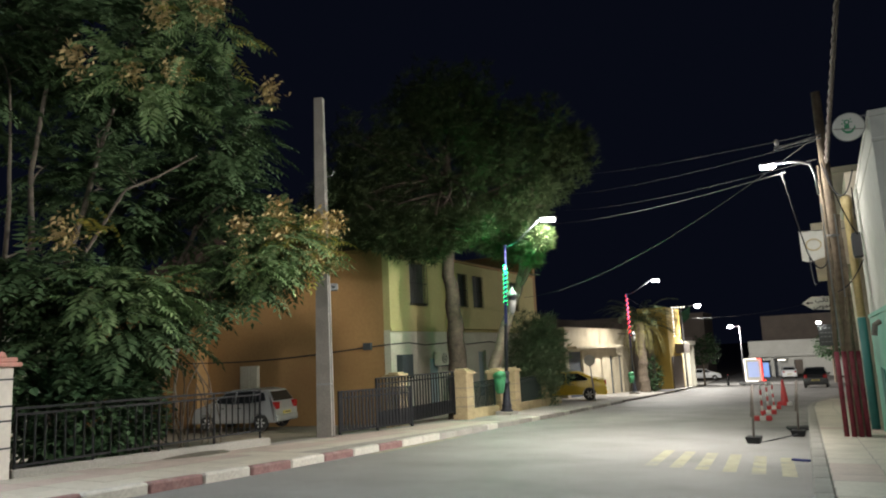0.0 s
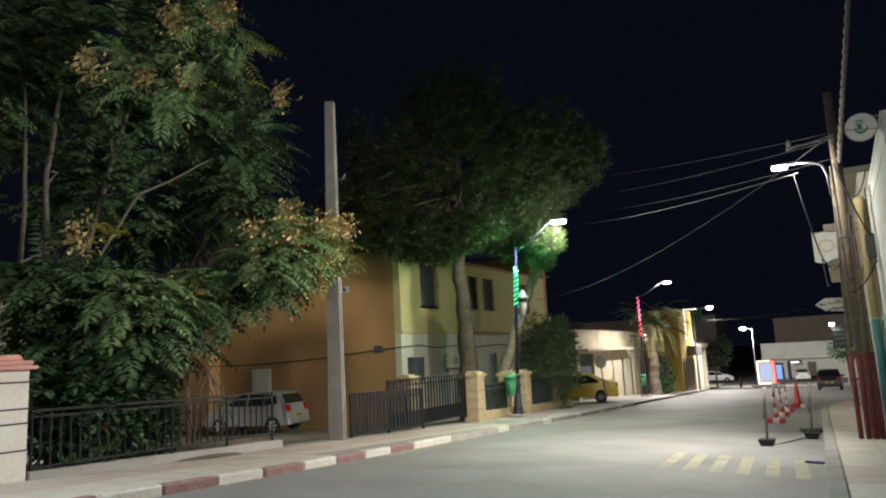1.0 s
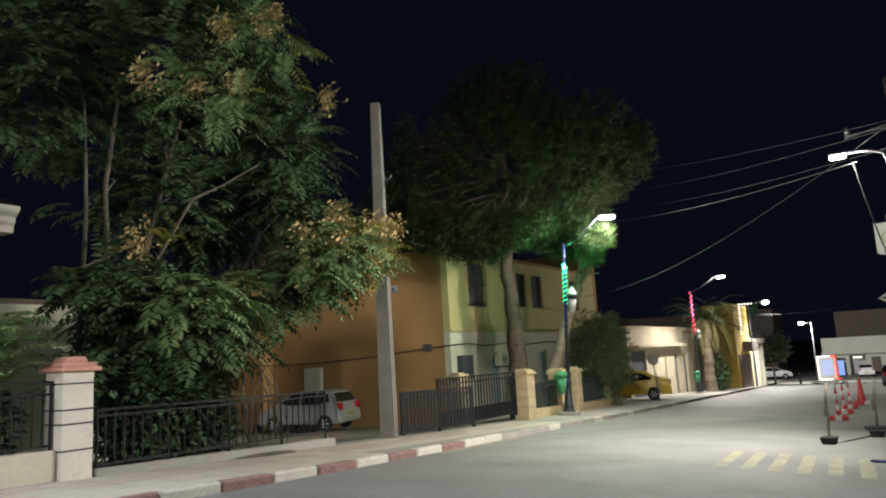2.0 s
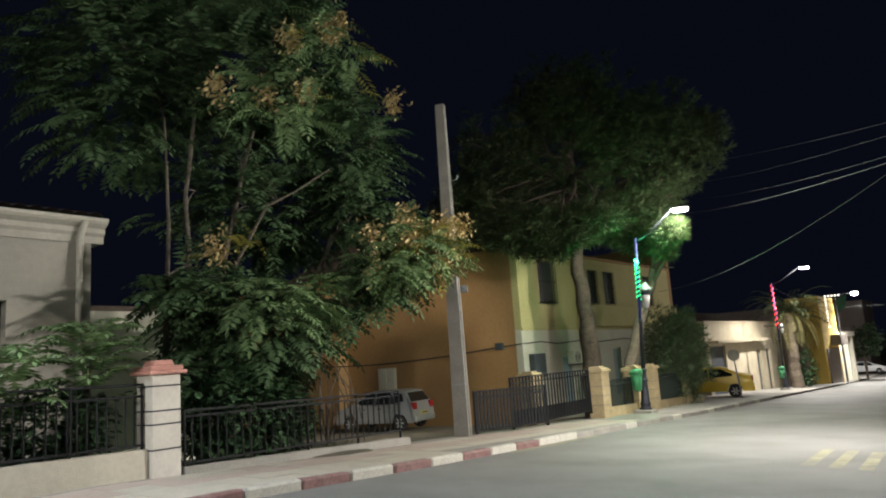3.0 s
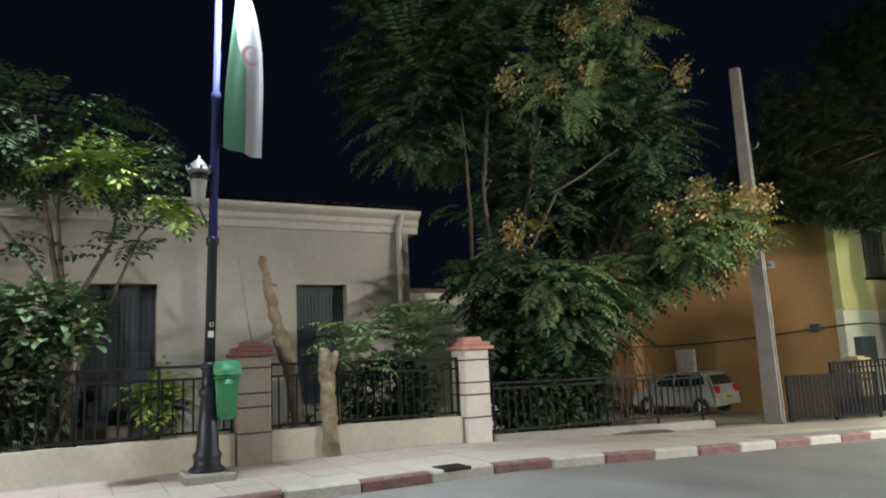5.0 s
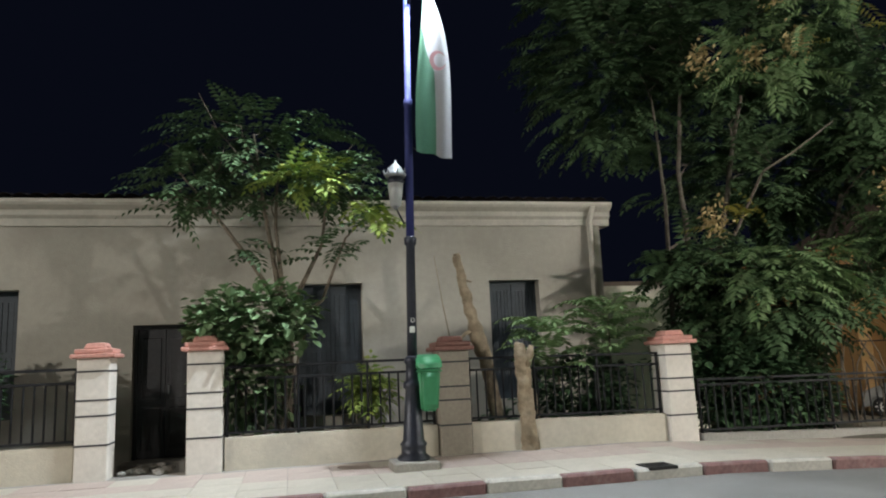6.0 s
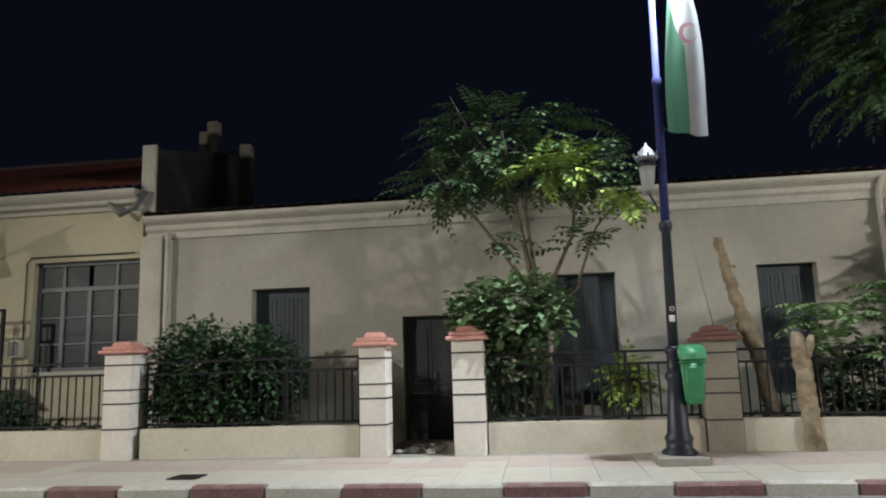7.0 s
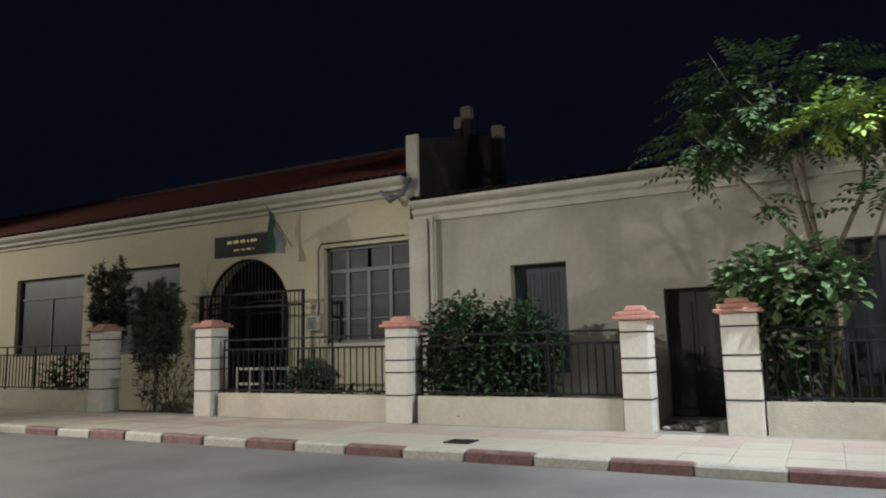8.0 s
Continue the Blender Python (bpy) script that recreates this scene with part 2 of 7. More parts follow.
def box(bm, x0, x1, y0, y1, z0, z1, bevel=0.0, taper=0.0):
    vs = []
    for z, k in ((z0, 0.0), (z1, taper)):
        for x, y in ((x0 + k, y0 + k), (x1 - k, y0 + k), (x1 - k, y1 - k), (x0 + k, y1 - k)):
            vs.append(bm.verts.new((x, y, z)))
    fs = [(3, 2, 1, 0), (4, 5, 6, 7), (0, 1, 5, 4), (1, 2, 6, 5), (2, 3, 7, 6), (3, 0, 4, 7)]
    faces = [bm.faces.new([vs[i] for i in q]) for q in fs]
    if bevel:
        edges = {e for fc in faces for e in fc.edges}
        bmesh.ops.bevel(bm, geom=list(edges), offset=bevel, segments=1, affect="EDGES")
    return bm


def boxes(*specs, bevel=0.0):
    bm = bmesh.new()
    for s in specs:
        box(bm, *s, bevel=bevel)
    return bm


def tube(bm, pts, radii, n=8, cap=True):
    """A tapered tube along a polyline."""
    pts = [Vector(p) for p in pts]
    rings = []
    ref = Vector((0.31, 0.87, 0.38))
    for i, p in enumerate(pts):
        d = (pts[min(i + 1, len(pts) - 1)] - pts[max(i - 1, 0)]).normalized()
        a = d.cross(ref)
        if a.length < 0.05:
            a = d.cross(Vector((1, 0, 0)))
        a.normalize()
        b = d.cross(a)
        r = radii[i] if hasattr(radii, "__len__") else radii
        rings.append([bm.verts.new(p + r * (math.cos(2 * math.pi * k / n) * a + math.sin(2 * math.pi * k / n) * b)) for k in range(n)])
    for r0, r1 in zip(rings, rings[1:]):
        for k in range(n):
            bm.faces.new((r0[k], r0[(k + 1) % n], r1[(k + 1) % n], r1[k]))
    if cap:
        bm.faces.new(rings[0][::-1])
        bm.faces.new(rings[-1])
    return bm


def tubes(*lines, n=8):
    bm = bmesh.new()
    for pts, radii in lines:
        tube(bm, pts, radii, n)
    return bm


def lathe(bm, profile, n=16, cx=0.0, cy=0.0):
    """A turned shape about the upright axis: profile of (radius, height)."""
    rings = [[bm.verts.new((cx + r * math.cos(2 * math.pi * k / n), cy + r * math.sin(2 * math.pi * k / n), z)) for k in range(n)] for r, z in profile]
    for r0, r1 in zip(rings, rings[1:]):
        for k in range(n):
            bm.faces.new((r0[k], r0[(k + 1) % n], r1[(k + 1) % n], r1[k]))
    bm.faces.new(rings[0][::-1])
    bm.faces.new(rings[-1])
    return bm


def turned(profile, n=16, cx=0.0, cy=0.0):
    return lathe(bmesh.new(), profile, n, cx, cy)


def prism(bm, outline, y0, y1):
    """A slab: an outline of (x, z) drawn through from y0 to y1."""
    a = [bm.verts.new((x, y0, z)) for x, z in outline]
    b = [bm.verts.new((x, y1, z)) for x, z in outline]
    k = len(outline)
    bm.faces.new(a)
    bm.faces.new(b[::-1])
    for i in range(k):
        bm.faces.new((a[i], b[i], b[(i + 1) % k], a[(i + 1) % k]))
    return bm


def wall_bm(u0, u1, z0, z1, thick, openings=(), foot=None):
    """An upright wall along local x, front at y = 0, with rectangular openings (u0, u1, z0, z1) cut through. foot: how deep it reaches below."""
    us = sorted({u0, u1, *[v for o in openings for v in o[:2]]})
    zs = sorted({z0, z1, *[v for o in openings for v in o[2:4]]})
    bm = bmesh.new()
    cache = {}

    def v(u, y, z):
        key = (round(u, 4), round(y, 4), round(z, 4))
        if key not in cache:
            cache[key] = bm.verts.new(key)
        return cache[key]

    def solid(i, j):
        if not (0 <= i < len(us) - 1 and 0 <= j < len(zs) - 1):
            return False
        cu, cz = (us[i] + us[i + 1]) / 2, (zs[j] + zs[j + 1]) / 2
        return not any(o[0] < cu < o[1] and o[2] < cz < o[3] for o in openings)

    t = thick
    for i in range(len(us) - 1):
        for j in range(len(zs) - 1):
            if not solid(i, j):
                continue
            a, b, c, d = us[i], us[i + 1], zs[j], zs[j + 1]
            bm.faces.new((v(a, 0, c), v(b, 0, c), v(b, 0, d), v(a, 0, d)))
            bm.faces.new((v(a, t, c), v(a, t, d), v(b, t, d), v(b, t, c)))
            if not solid(i - 1, j):
                bm.faces.new((v(a, 0, c), v(a, 0, d), v(a, t, d), v(a, t, c)))
            if not solid(i + 1, j):
                bm.faces.new((v(b, 0, c), v(b, t, c), v(b, t, d), v(b, 0, d)))
            if not solid(i, j - 1):
                bm.faces.new((v(a, 0, c), v(a, t, c), v(b, t, c), v(b, 0, c)))
            if not solid(i, j + 1):
                bm.faces.new((v(a, 0, d), v(b, 0, d), v(b, t, d), v(a, t, d)))
    return bm


def facing_east(x, y0, z=0.0):
    """Pose of a wall that looks to +x and runs along +y from y0."""
    return pose(x, y0, z, 0, 0, 90)


def strip(name, mat, left, right, ys, up, label, kind="structure", category="", foot=None):
    """A sheet that follows the street between two lines given as functions of y."""
    bm = bmesh.new()
    rows = []
    for y in ys:
        n = 5
        rows.append([bm.verts.new((left(y) + (right(y) - left(y)) * k / (n - 1), y, grade(y) + up)) for k in range(n)])
    for a, b in zip(rows, rows[1:]):
        for k in range(len(a) - 1):
            bm.faces.new((a[k], a[k + 1], b[k + 1], b[k]))
    return tagged(obj(name, bm, mat), label, category or name, kind=kind)


# ---------------------------------------------------------------- ground, road, pavements
YS = [-70, -40, -25, -15, -8, -4, 0, 1.5, 2.5, 3.5, 5, 7, 9, 11, 14, 17, 20, 25, 30, 36, 42, 50, 58, 64, 70, 76, 84, 95, 105, 130]


def build_ground():
    bm = bmesh.new()
    rows = []
    xs = [-2000, -300, -80, -40, -22, -14, -10, -6, -2, 2, 6, 20, 80, 300, 2000]
    for y in [-2000, -300, *YS, 300, 2000]:
        rows.append([bm.verts.new((x, y, grade(y) - 0.06 - (0.45 * smooth_step(10.5, 17, -x) * smooth_step(8, 14, y) if -60 < x else 0))) for x in xs])
    for a, b in zip(rows, rows[1:]):
        for k in range(len(xs) - 1):
            bm.faces.new((a[k], a[k + 1], b[k + 1], b[k]))
    tagged(obj("ground", bm, EARTH), "bare trodden earth under the town", "ground", kind="structure")
    strip("road", ASPHALT, left_kerb, right_kerb, YS, 0.0, "worn pale grey asphalt road, patched and dusty", category="road")


build_ground()


def wall_line(y):
    return along(((-70, FENCE_X), (16, FENCE_X), (22, -9.6), (36, -12.6), (55, -13.6), (90, -17.0)), y)


def right_wall(y):
    return along(((-70, 1.3), (0, 1.1), (12, 0.9), (25, 0.8), (34, 1.6), (90, 2.5)), y)


strip("pavement_left", CONCRETE, lambda y: wall_line(y) - 0.3, left_kerb, YS[:-2], WALK_UP - 0.012, "concrete bed under the paving along the garden walls", category="pavement")
strip("pavement_right", CONCRETE, right_kerb, lambda y: right_wall(y) + 0.3, YS[:-2], WALK_UP - 0.012, "concrete bed under the pale paving along the shops", category="pavement")


# ---------------------------------------------------------------- the long single-storey houses behind the garden wall
def extruded_moulding(profile, y0, y1):
    """A cornice: profile of (x, z) in world, run from y0 to y1."""
    return prism(bmesh.new(), profile, y0, y1)


def tile_roof(name, mat, y0, y1, x_eave, z_eave, x_ridge, z_ridge, label, parent):
    """A pitched slope of rounded roof tiles, courses laid from eave to ridge."""
    bm = bmesh.new()
    run, rise = x_ridge - x_eave, z_ridge - z_eave
    n = int((y1 - y0) / 0.22)
    sl = math.hypot(run, rise)
    nx, nz = -rise / sl * (1 if run < 0 else -1), abs(run) / sl
    k = 4
    prev = None
    for i in range(n * k + 1):
        y = y0 + (y1 - y0) * i / (n * k)
        h = 0.05 * abs(math.sin(math.pi * i / k))
        row = [bm.verts.new((x_eave + run * s - 0.02 * s + nx * h * -1, y, z_eave + rise * s + nz * h)) for s in (0.0, 0.25, 0.5, 0.75, 1.0)]
        if prev:
            for a in range(4):
                bm.faces.new((prev[a], prev[a + 1], row[a + 1], row[a]))
        prev = row
    back = obj(name, bm, mat, parent)
    return back


def shuttered_window(name, y0, y1, z0, z1, leaves=2, depth=0.2):
    """Wooden shutters set back in the reveal."""
    w = thing(name, pose(HOUSE_X - depth, y0, 0, 0, 0, 90), "tall window closed with grey-blue wooden shutters, set back in the wall", "window", kind="structure")
    u = y1 - y0
    bm = boxes((0, u, 0, 0.05, z1 - 0.06, z1), (0, u, 0, 0.05, z0, z0 + 0.05), (0, 0.05, 0, 0.05, z0, z1), (u - 0.05, u, 0, 0.05, z0, z1))
    part("window_frame", bm, SHUTTER, w)
    lw = (u - 0.1) / leaves
    for i in range(leaves):
        a = 0.05 + i * lw
        bm = boxes((a + 0.005, a + 0.07, 0.008, 0.045, z0 + 0.05, z1 - 0.06), (a + lw - 0.07, a + lw - 0.005, 0.008, 0.045, z0 + 0.05, z1 - 0.06),
                   (a + 0.07, a + lw - 0.07, 0.01, 0.043, z0 + 0.05, z0 + 0.15), (a + 0.07, a + lw - 0.07, 0.01, 0.043, z1 - 0.16, z1 - 0.06),
                   (a + 0.07, a + lw - 0.07, 0.01, 0.043, (z0 + z1) / 2 - 0.04, (z0 + z1) / 2 + 0.04))
        sh = part("shutter", bm, SHUTTER, w)
        bw = (lw - 0.14) / 4
        for q in range(4):
            for c, d in ((z0 + 0.15, (z0 + z1) / 2 - 0.04), ((z0 + z1) / 2 + 0.04, z1 - 0.16)):
                part("board", boxes((a + 0.07 + q * bw + 0.004, a + 0.07 + (q + 1) * bw - 0.004, 0.016, 0.036, c, d), bevel=0.003), SHUTTER, sh)
    bm = boxes((0, u, 0.05, 0.08, z0, z1))
    part("backing", bm, GROOVE, w)
    return w


OPEN_A = (-7.15, -6.12, 0.78, 2.67)
OPEN_DOOR = (-4.53, -3.62, 0.0, 2.10)
OPEN_B = (-2.07, -1.05, 0.60, 2.68)
OPEN_C = (1.11, 2.00, 0.70, 2.69)
HOUSE_Y0, HOUSE_Y1 = -9.12, 3.2
EAVE_Z = 4.0


CHIMNEYS = ((-9.66, 7.1), (-9.85, 6.86), (-8.85, 6.48))


def build_house():
    h = thing("garden_house", pose(0, 0, 0), "long single-storey house in stained beige plaster with a moulded cornice", "house")
    ops = [(a - HOUSE_Y0, b - HOUSE_Y0, c, d) for a, b, c, d in (OPEN_A, OPEN_DOOR, OPEN_B, OPEN_C)]
    w = part("wall", wall_bm(0, HOUSE_Y1 - HOUSE_Y0, -0.5, EAVE_Z, 0.35, ops), HOUSE_PLASTER, h)
    w.matrix_basis = facing_east(HOUSE_X, HOUSE_Y0)
    part("end_wall", boxes((-18.5, HOUSE_X - 0.353, HOUSE_Y1 - 0.35, HOUSE_Y1, -0.8, EAVE_Z)), HOUSE_PLASTER, h)
    part("back_wall", boxes((-18.8, -18.5, HOUSE_Y0, HOUSE_Y1, -0.8, EAVE_Z)), HOUSE_PLASTER, h)
    x = HOUSE_X
    prof = ((x - 0.3, 3.63), (x + 0.04, 3.63), (x + 0.04, 3.74), (x + 0.09, 3.79), (x + 0.09, 3.87), (x + 0.19, 3.93), (x + 0.22, 3.97), (x + 0.22, 4.02), (x - 0.3, 4.05))
    part("cornice", extruded_moulding(prof, HOUSE_Y0 + 0.02, HOUSE_Y1 + 0.18), MOULDING, h, "weathered pale cornice")
    part("roof", boxes((-18.8, x - 0.31, HOUSE_Y0, HOUSE_Y1 + 0.1, 4.02, 4.1)), ROOF_DARK, h)
    tile_roof("roof_slope", ROOF_DARK, HOUSE_Y0 + 0.02, HOUSE_Y1 + 0.1, x + 0.20, 4.06, -14.8, 4.8, "", h)
    part("corner_pilaster", boxes((x - 0.02, x + 0.06, -9.2, -8.78, 0, 3.7), bevel=0.012), MOULDING, h)
    part("downpipe", tubes((((x + 0.1, -8.66, 3.72), (x + 0.1, -8.66, 0.1)), 0.045)), MOULDING, h, smooth=True)
    part("downpipe", tubes((((x + 0.2, 3.02, 3.95), (x + 0.1, 2.98, 3.7), (x + 0.1, 2.98, 0.1)), 0.05)), MOULDING, h, smooth=True)
    for cy, cz in CHIMNEYS:
        part("chimney_shaft", boxes((-14.72, -14.48, cy - 0.12, cy + 0.12, 4.5, cz - 0.34)), SHADE_BLACK, h)
        part("chimney_head", boxes((-14.72, -14.48, cy - 0.13, cy + 0.13, cz - 0.3, cz), bevel=0.02), PILLAR_BARE, h)
    firewall = bmesh.new()
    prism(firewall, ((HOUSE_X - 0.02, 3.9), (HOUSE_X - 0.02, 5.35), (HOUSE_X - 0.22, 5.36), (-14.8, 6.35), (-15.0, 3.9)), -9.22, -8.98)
    part("fire_wall", firewall, SHADE_BLACK, h, "gable wall between two roofs, coloured near black for its shade")
    part("fire_wall_end", boxes((HOUSE_X - 0.018, HOUSE_X + 0.05, -9.24, -8.97, 4.12, 5.38), bevel=0.012), MOULDING, h)
    shuttered_window("window_1", *OPEN_A)
    shuttered_window("window_2", *OPEN_B)
    shuttered_window("window_3", *OPEN_C)
    d = thing("door_1", pose(HOUSE_X - 0.14, OPEN_DOOR[0], 0, 0, 0, 90), "dark brown double house door, shut, scuffed at the foot", "door", kind="structure")
    u = OPEN_DOOR[1] - OPEN_DOOR[0]
    part("door_frame", boxes((0, 0.05, 0, 0.08, 0.1, 2.1), (u - 0.05, u, 0, 0.08, 0.1, 2.1), (0.05, u - 0.05, 0, 0.08, 2.04, 2.1)), DARK_DOOR, d)
    for a, b in ((0.055, u / 2 - 0.004), (u / 2 + 0.004, u - 0.055)):
        leaf = part("door_leaf", boxes((a, b, 0.02, 0.06, 0.11, 2.035)), DARK_DOOR, d)
        for z0, z1 in ((0.22, 0.85), (0.98, 1.9)):
            part("panel", boxes((a + 0.06, b - 0.06, 0.008, 0.022, z0, z1), bevel=0.006), DARK_DOOR, leaf)
    part("door_handle", tubes((((u / 2 + 0.05, 0.0, 1.05), (u / 2 + 0.05, -0.02, 1.07), (u / 2 + 0.05, -0.02, 1.18), (u / 2 + 0.05, 0.01, 1.2)), 0.009)), STEEL, d)
    part("step", boxes((-0.1, u + 0.1, -0.5, 0.1, -0.1, 0.1), bevel=0.012), CONCRETE, d)


BIG = (-11.28, -9.22, 1.38, 3.33)
ARCH = (-14.6, -12.2, 0.0, 3.28)
W3 = (-18.1, -15.5, 1.25, 3.34)
W4 = (-21.9, -19.0, 1.25, 3.33)
SCHOOL_Y0, SCHOOL_Y1 = -34.0, -9.2
SCHOOL_Z = 4.42
SCREEN = (-14.26, -11.39, 2.47, 2.15)
WHITE_BAR = (-12.92, -11.56, 0.95)


def build_school():
    h = thing("town_hall", pose(0, 0, 0), "long cream public building with white double cornice and red tiled roof", "building")
    ops = [(a - SCHOOL_Y0, b - SCHOOL_Y0, c, d) for a, b, c, d in (BIG, ARCH, W3, W4)]
    w = part("wall", wall_bm(0, SCHOOL_Y1 - SCHOOL_Y0, -0.5, SCHOOL_Z, 0.4, ops), SCHOOL_PLASTER, h)
    w.matrix_basis = facing_east(HOUSE_X, SCHOOL_Y0)
    # spandrels that round the top of the doorway
    cy, r, zs = (ARCH[0] + ARCH[1]) / 2, (ARCH[1] - ARCH[0]) / 2, ARCH[3] - (ARCH[1] - ARCH[0]) / 2
    for side in (-1, 1):
        arc = [(side * r * math.cos(a * math.pi / 24), zs + r * math.sin(a * math.pi / 24)) for a in range(0, 13)]
        bm = prism(bmesh.new(), [*arc, (side * r, ARCH[3])], 0.003, 0.39)
        part("arch_spandrel", bm, SCHOOL_PLASTER, h).matrix_basis = facing_east(HOUSE_X, cy)
    x = HOUSE_X
    prof = ((x - 0.3, 4.20), (x + 0.06, 4.20), (x + 0.06, 4.27), (x + 0.17, 4.30), (x + 0.17, 4.37), (x + 0.26, 4.42), (x + 0.30, 4.47), (x + 0.30, 4.53), (x - 0.3, 4.55))
    part("cornice", extruded_moulding(prof, SCHOOL_Y0, SCHOOL_Y1 - 0.02), MOULDING, h, "white double cornice")
    part("gutter_mouth", tubes((((x + 0.2, -9.75, 4.3), (x + 0.22, -9.5, 4.08), (x + 0.2, -9.25, 4.2), (x + 0.15, -9.08, 4.5)), (0.04, 0.055, 0.055, 0.045)), n=10), FRAME_GREY, h, "weathered curved drain mouth", smooth=True)
    tile_roof("roof_slope", ROOF_RED, SCHOOL_Y0, SCHOOL_Y1 - 0.05, x + 0.28, 4.56, -14.8, 6.35, "", h)
    # ridge coloured dark so that no lamp highlight shows along it
    part("ridge", tubes((((-14.8, SCHOOL_Y0, 6.36), (-14.8, SCHOOL_Y1 - 0.05, 6.36)), 0.09)), ROOF_DARK, h)
    part("back_wall", boxes((-18.8, -18.4, SCHOOL_Y0, SCHOOL_Y1, -0.5, 4.4)), SCHOOL_PLASTER, h)
    part("ceiling_slab", boxes((-18.4, x - 0.405, SCHOOL_Y0, SCHOOL_Y1, 4.2, 4.4)), DARK_WALL, h)
    # large casement window
    wdw = thing("window_4", facing_east(HOUSE_X - 0.12, BIG[0]), "large grey-painted casement window with a top light and many panes", "window", kind="structure")
    u, z0, z1 = BIG[1] - BIG[0], BIG[2], BIG[3]
    bars = [(0, u, 0, 0.07, z1 - 0.07, z1), (0, u, 0, 0.07, z0, z0 + 0.07), (0, 0.07, 0, 0.07, z0, z1), (u - 0.07, u, 0, 0.07, z0, z1), (0.07, u - 0.07, 0, 0.07, 2.80, 2.88)]
    for k in (1, 2, 3):
        bars.append((u * k / 4 - 0.035, u * k / 4 + 0.035, -0.005, 0.06, z0 + 0.07, 2.80))
    for k in (1, 3):
        bars.append((u * k / 4 - 0.025, u * k / 4 + 0.025, 0.005, 0.06, 2.88, z1 - 0.07))
    part("window_frame", boxes(*bars), FRAME_GREY, wdw)
    for k in range(4):
        for z in (1.85, 2.32):
            part("glazing_bar", boxes((u * k / 4 + 0.05, u * (k + 1) / 4 - 0.05, 0.01, 0.05, z, z + 0.03)), FRAME_GREY, wdw)
        for a, b in ((1.46, 1.84), (1.89, 2.31), (2.36, 2.79), (2.89, 3.25)):
            part("pane", boxes((u * k / 4 + 0.045, u * (k + 1) / 4 - 0.045, 0.03, 0.036, a, b)), PANE, wdw)
    part("sill", boxes((-0.08, u + 0.08, -0.2, 0.02, z0 - 0.07, z0), bevel=0.01), MOULDING, wdw)
    for nm, o in (("window_5", W3), ("window_6", W4)):
        wdw = thing(nm, facing_east(HOUSE_X - 0.1, o[0]), "wide unlit window with dark dusty panes", "window", kind="structure")
        u, z0, z1 = o[1] - o[0], o[2], o[3]
        part("window_frame", boxes((0, u, 0, 0.06, z1 - 0.06, z1), (0, u, 0, 0.06, z0, z0 + 0.06), (0, 0.06, 0, 0.06, z0, z1), (u - 0.06, u, 0, 0.06, z0, z1), (0.06, u - 0.06, 0, 0.06, 2.76, 2.82),
                                   (u / 2 - 0.03, u / 2 + 0.03, 0.003, 0.055, z0 + 0.06, 2.76)), SHUTTER, wdw)
        for a, b, c, d in ((0.06, u / 2 - 0.03, z0 + 0.06, 2.76), (u / 2 + 0.03, u - 0.06, z0 + 0.06, 2.76), (0.06, u - 0.06, 2.82, z1 - 0.06)):
            part("pane", boxes((a, b, 0.028, 0.034, c, d)), PANE, wdw)
        part("backing", boxes((0, u, 0.1, 0.14, z0, z1)), DARK_WALL, wdw)
    # arched iron grille before a deep porch
    g = thing("arched_gate", facing_east(HOUSE_X - 0.06, cy), "black wrought iron grille filling an arched doorway, shut", "gate")
    for k in range(-11, 12):
        uu = k * r / 12
        top = zs + math.sqrt(max(0.01, r * r - uu * uu)) - 0.03
        part("bar", tubes((((uu, 0, 0.12), (uu, 0, top)), 0.011), n=6), IRON, g)
    part("arch_rim", tubes(([(r * 0.985 * math.cos(a * math.pi / 20), 0, zs + r * 0.985 * math.sin(a * math.pi / 20)) for a in range(21)], 0.03)), IRON, g, smooth=True)
    [part("cross_rail", boxes((-r + 0.02, r - 0.02, -0.02, 0.02, z, z + 0.05)), IRON, g) for z in (0.2, 1.2, 2.05, 2.3)]
    [part("stile", boxes((a, a + 0.06, -0.025, 0.025, 0.12, 2.3)), IRON, g) for a in (-r + 0.03, -0.06, 0.004, r - 0.09)]
    bm = bmesh.new()
    for k in range(5):
        tube(bm, [(0.45 * (0.4 + k * 0.12) * math.cos(a * math.pi / 8), 0.0, zs + 0.3 + 0.45 * (0.4 + k * 0.12) * math.sin(a * math.pi / 8)) for a in range(9)], 0.01, 5)
    part("scrollwork", bm, IRON, g)
    side = thing("iron_screen", facing_east(HOUSE_X + 0.5, SCREEN[0]), "black iron screen with close upright bars standing before the arched entrance", "railing")
    sw = SCREEN[1] - SCREEN[0]
    for z in (0.15, SCREEN[3], SCREEN[2] - 0.04):
        part("rail", boxes((0, sw, -0.02, 0.02, z, z + 0.045)), IRON, side)
    for uu in (0.0, 0.85, sw - 0.55, sw - 0.05):
        part("upright", boxes((uu, uu + 0.05, -0.026, 0.026, 0.0, SCREEN[2])), IRON, side)
    k = 0.1
    while k < sw - 0.06:
        if k < 0.85 or k > sw - 0.55:
            part("bar", tubes((((k, 0, 0.15), (k, 0, SCREEN[2])), 0.011), n=6), IRON, side)
        k += 0.11
    bar = thing("low_white_barrier", facing_east(HOUSE_X + 0.75, WHITE_BAR[0]), "low white-painted metal barrier before the entrance", "barrier")
    wb = WHITE_BAR[1] - WHITE_BAR[0]
    for z in (WHITE_BAR[2] - 0.06, WHITE_BAR[2] - 0.36):
        part("rail", boxes((0, wb, -0.015, 0.015, z, z + 0.05), bevel=0.006), SHOP_WHITE, bar)
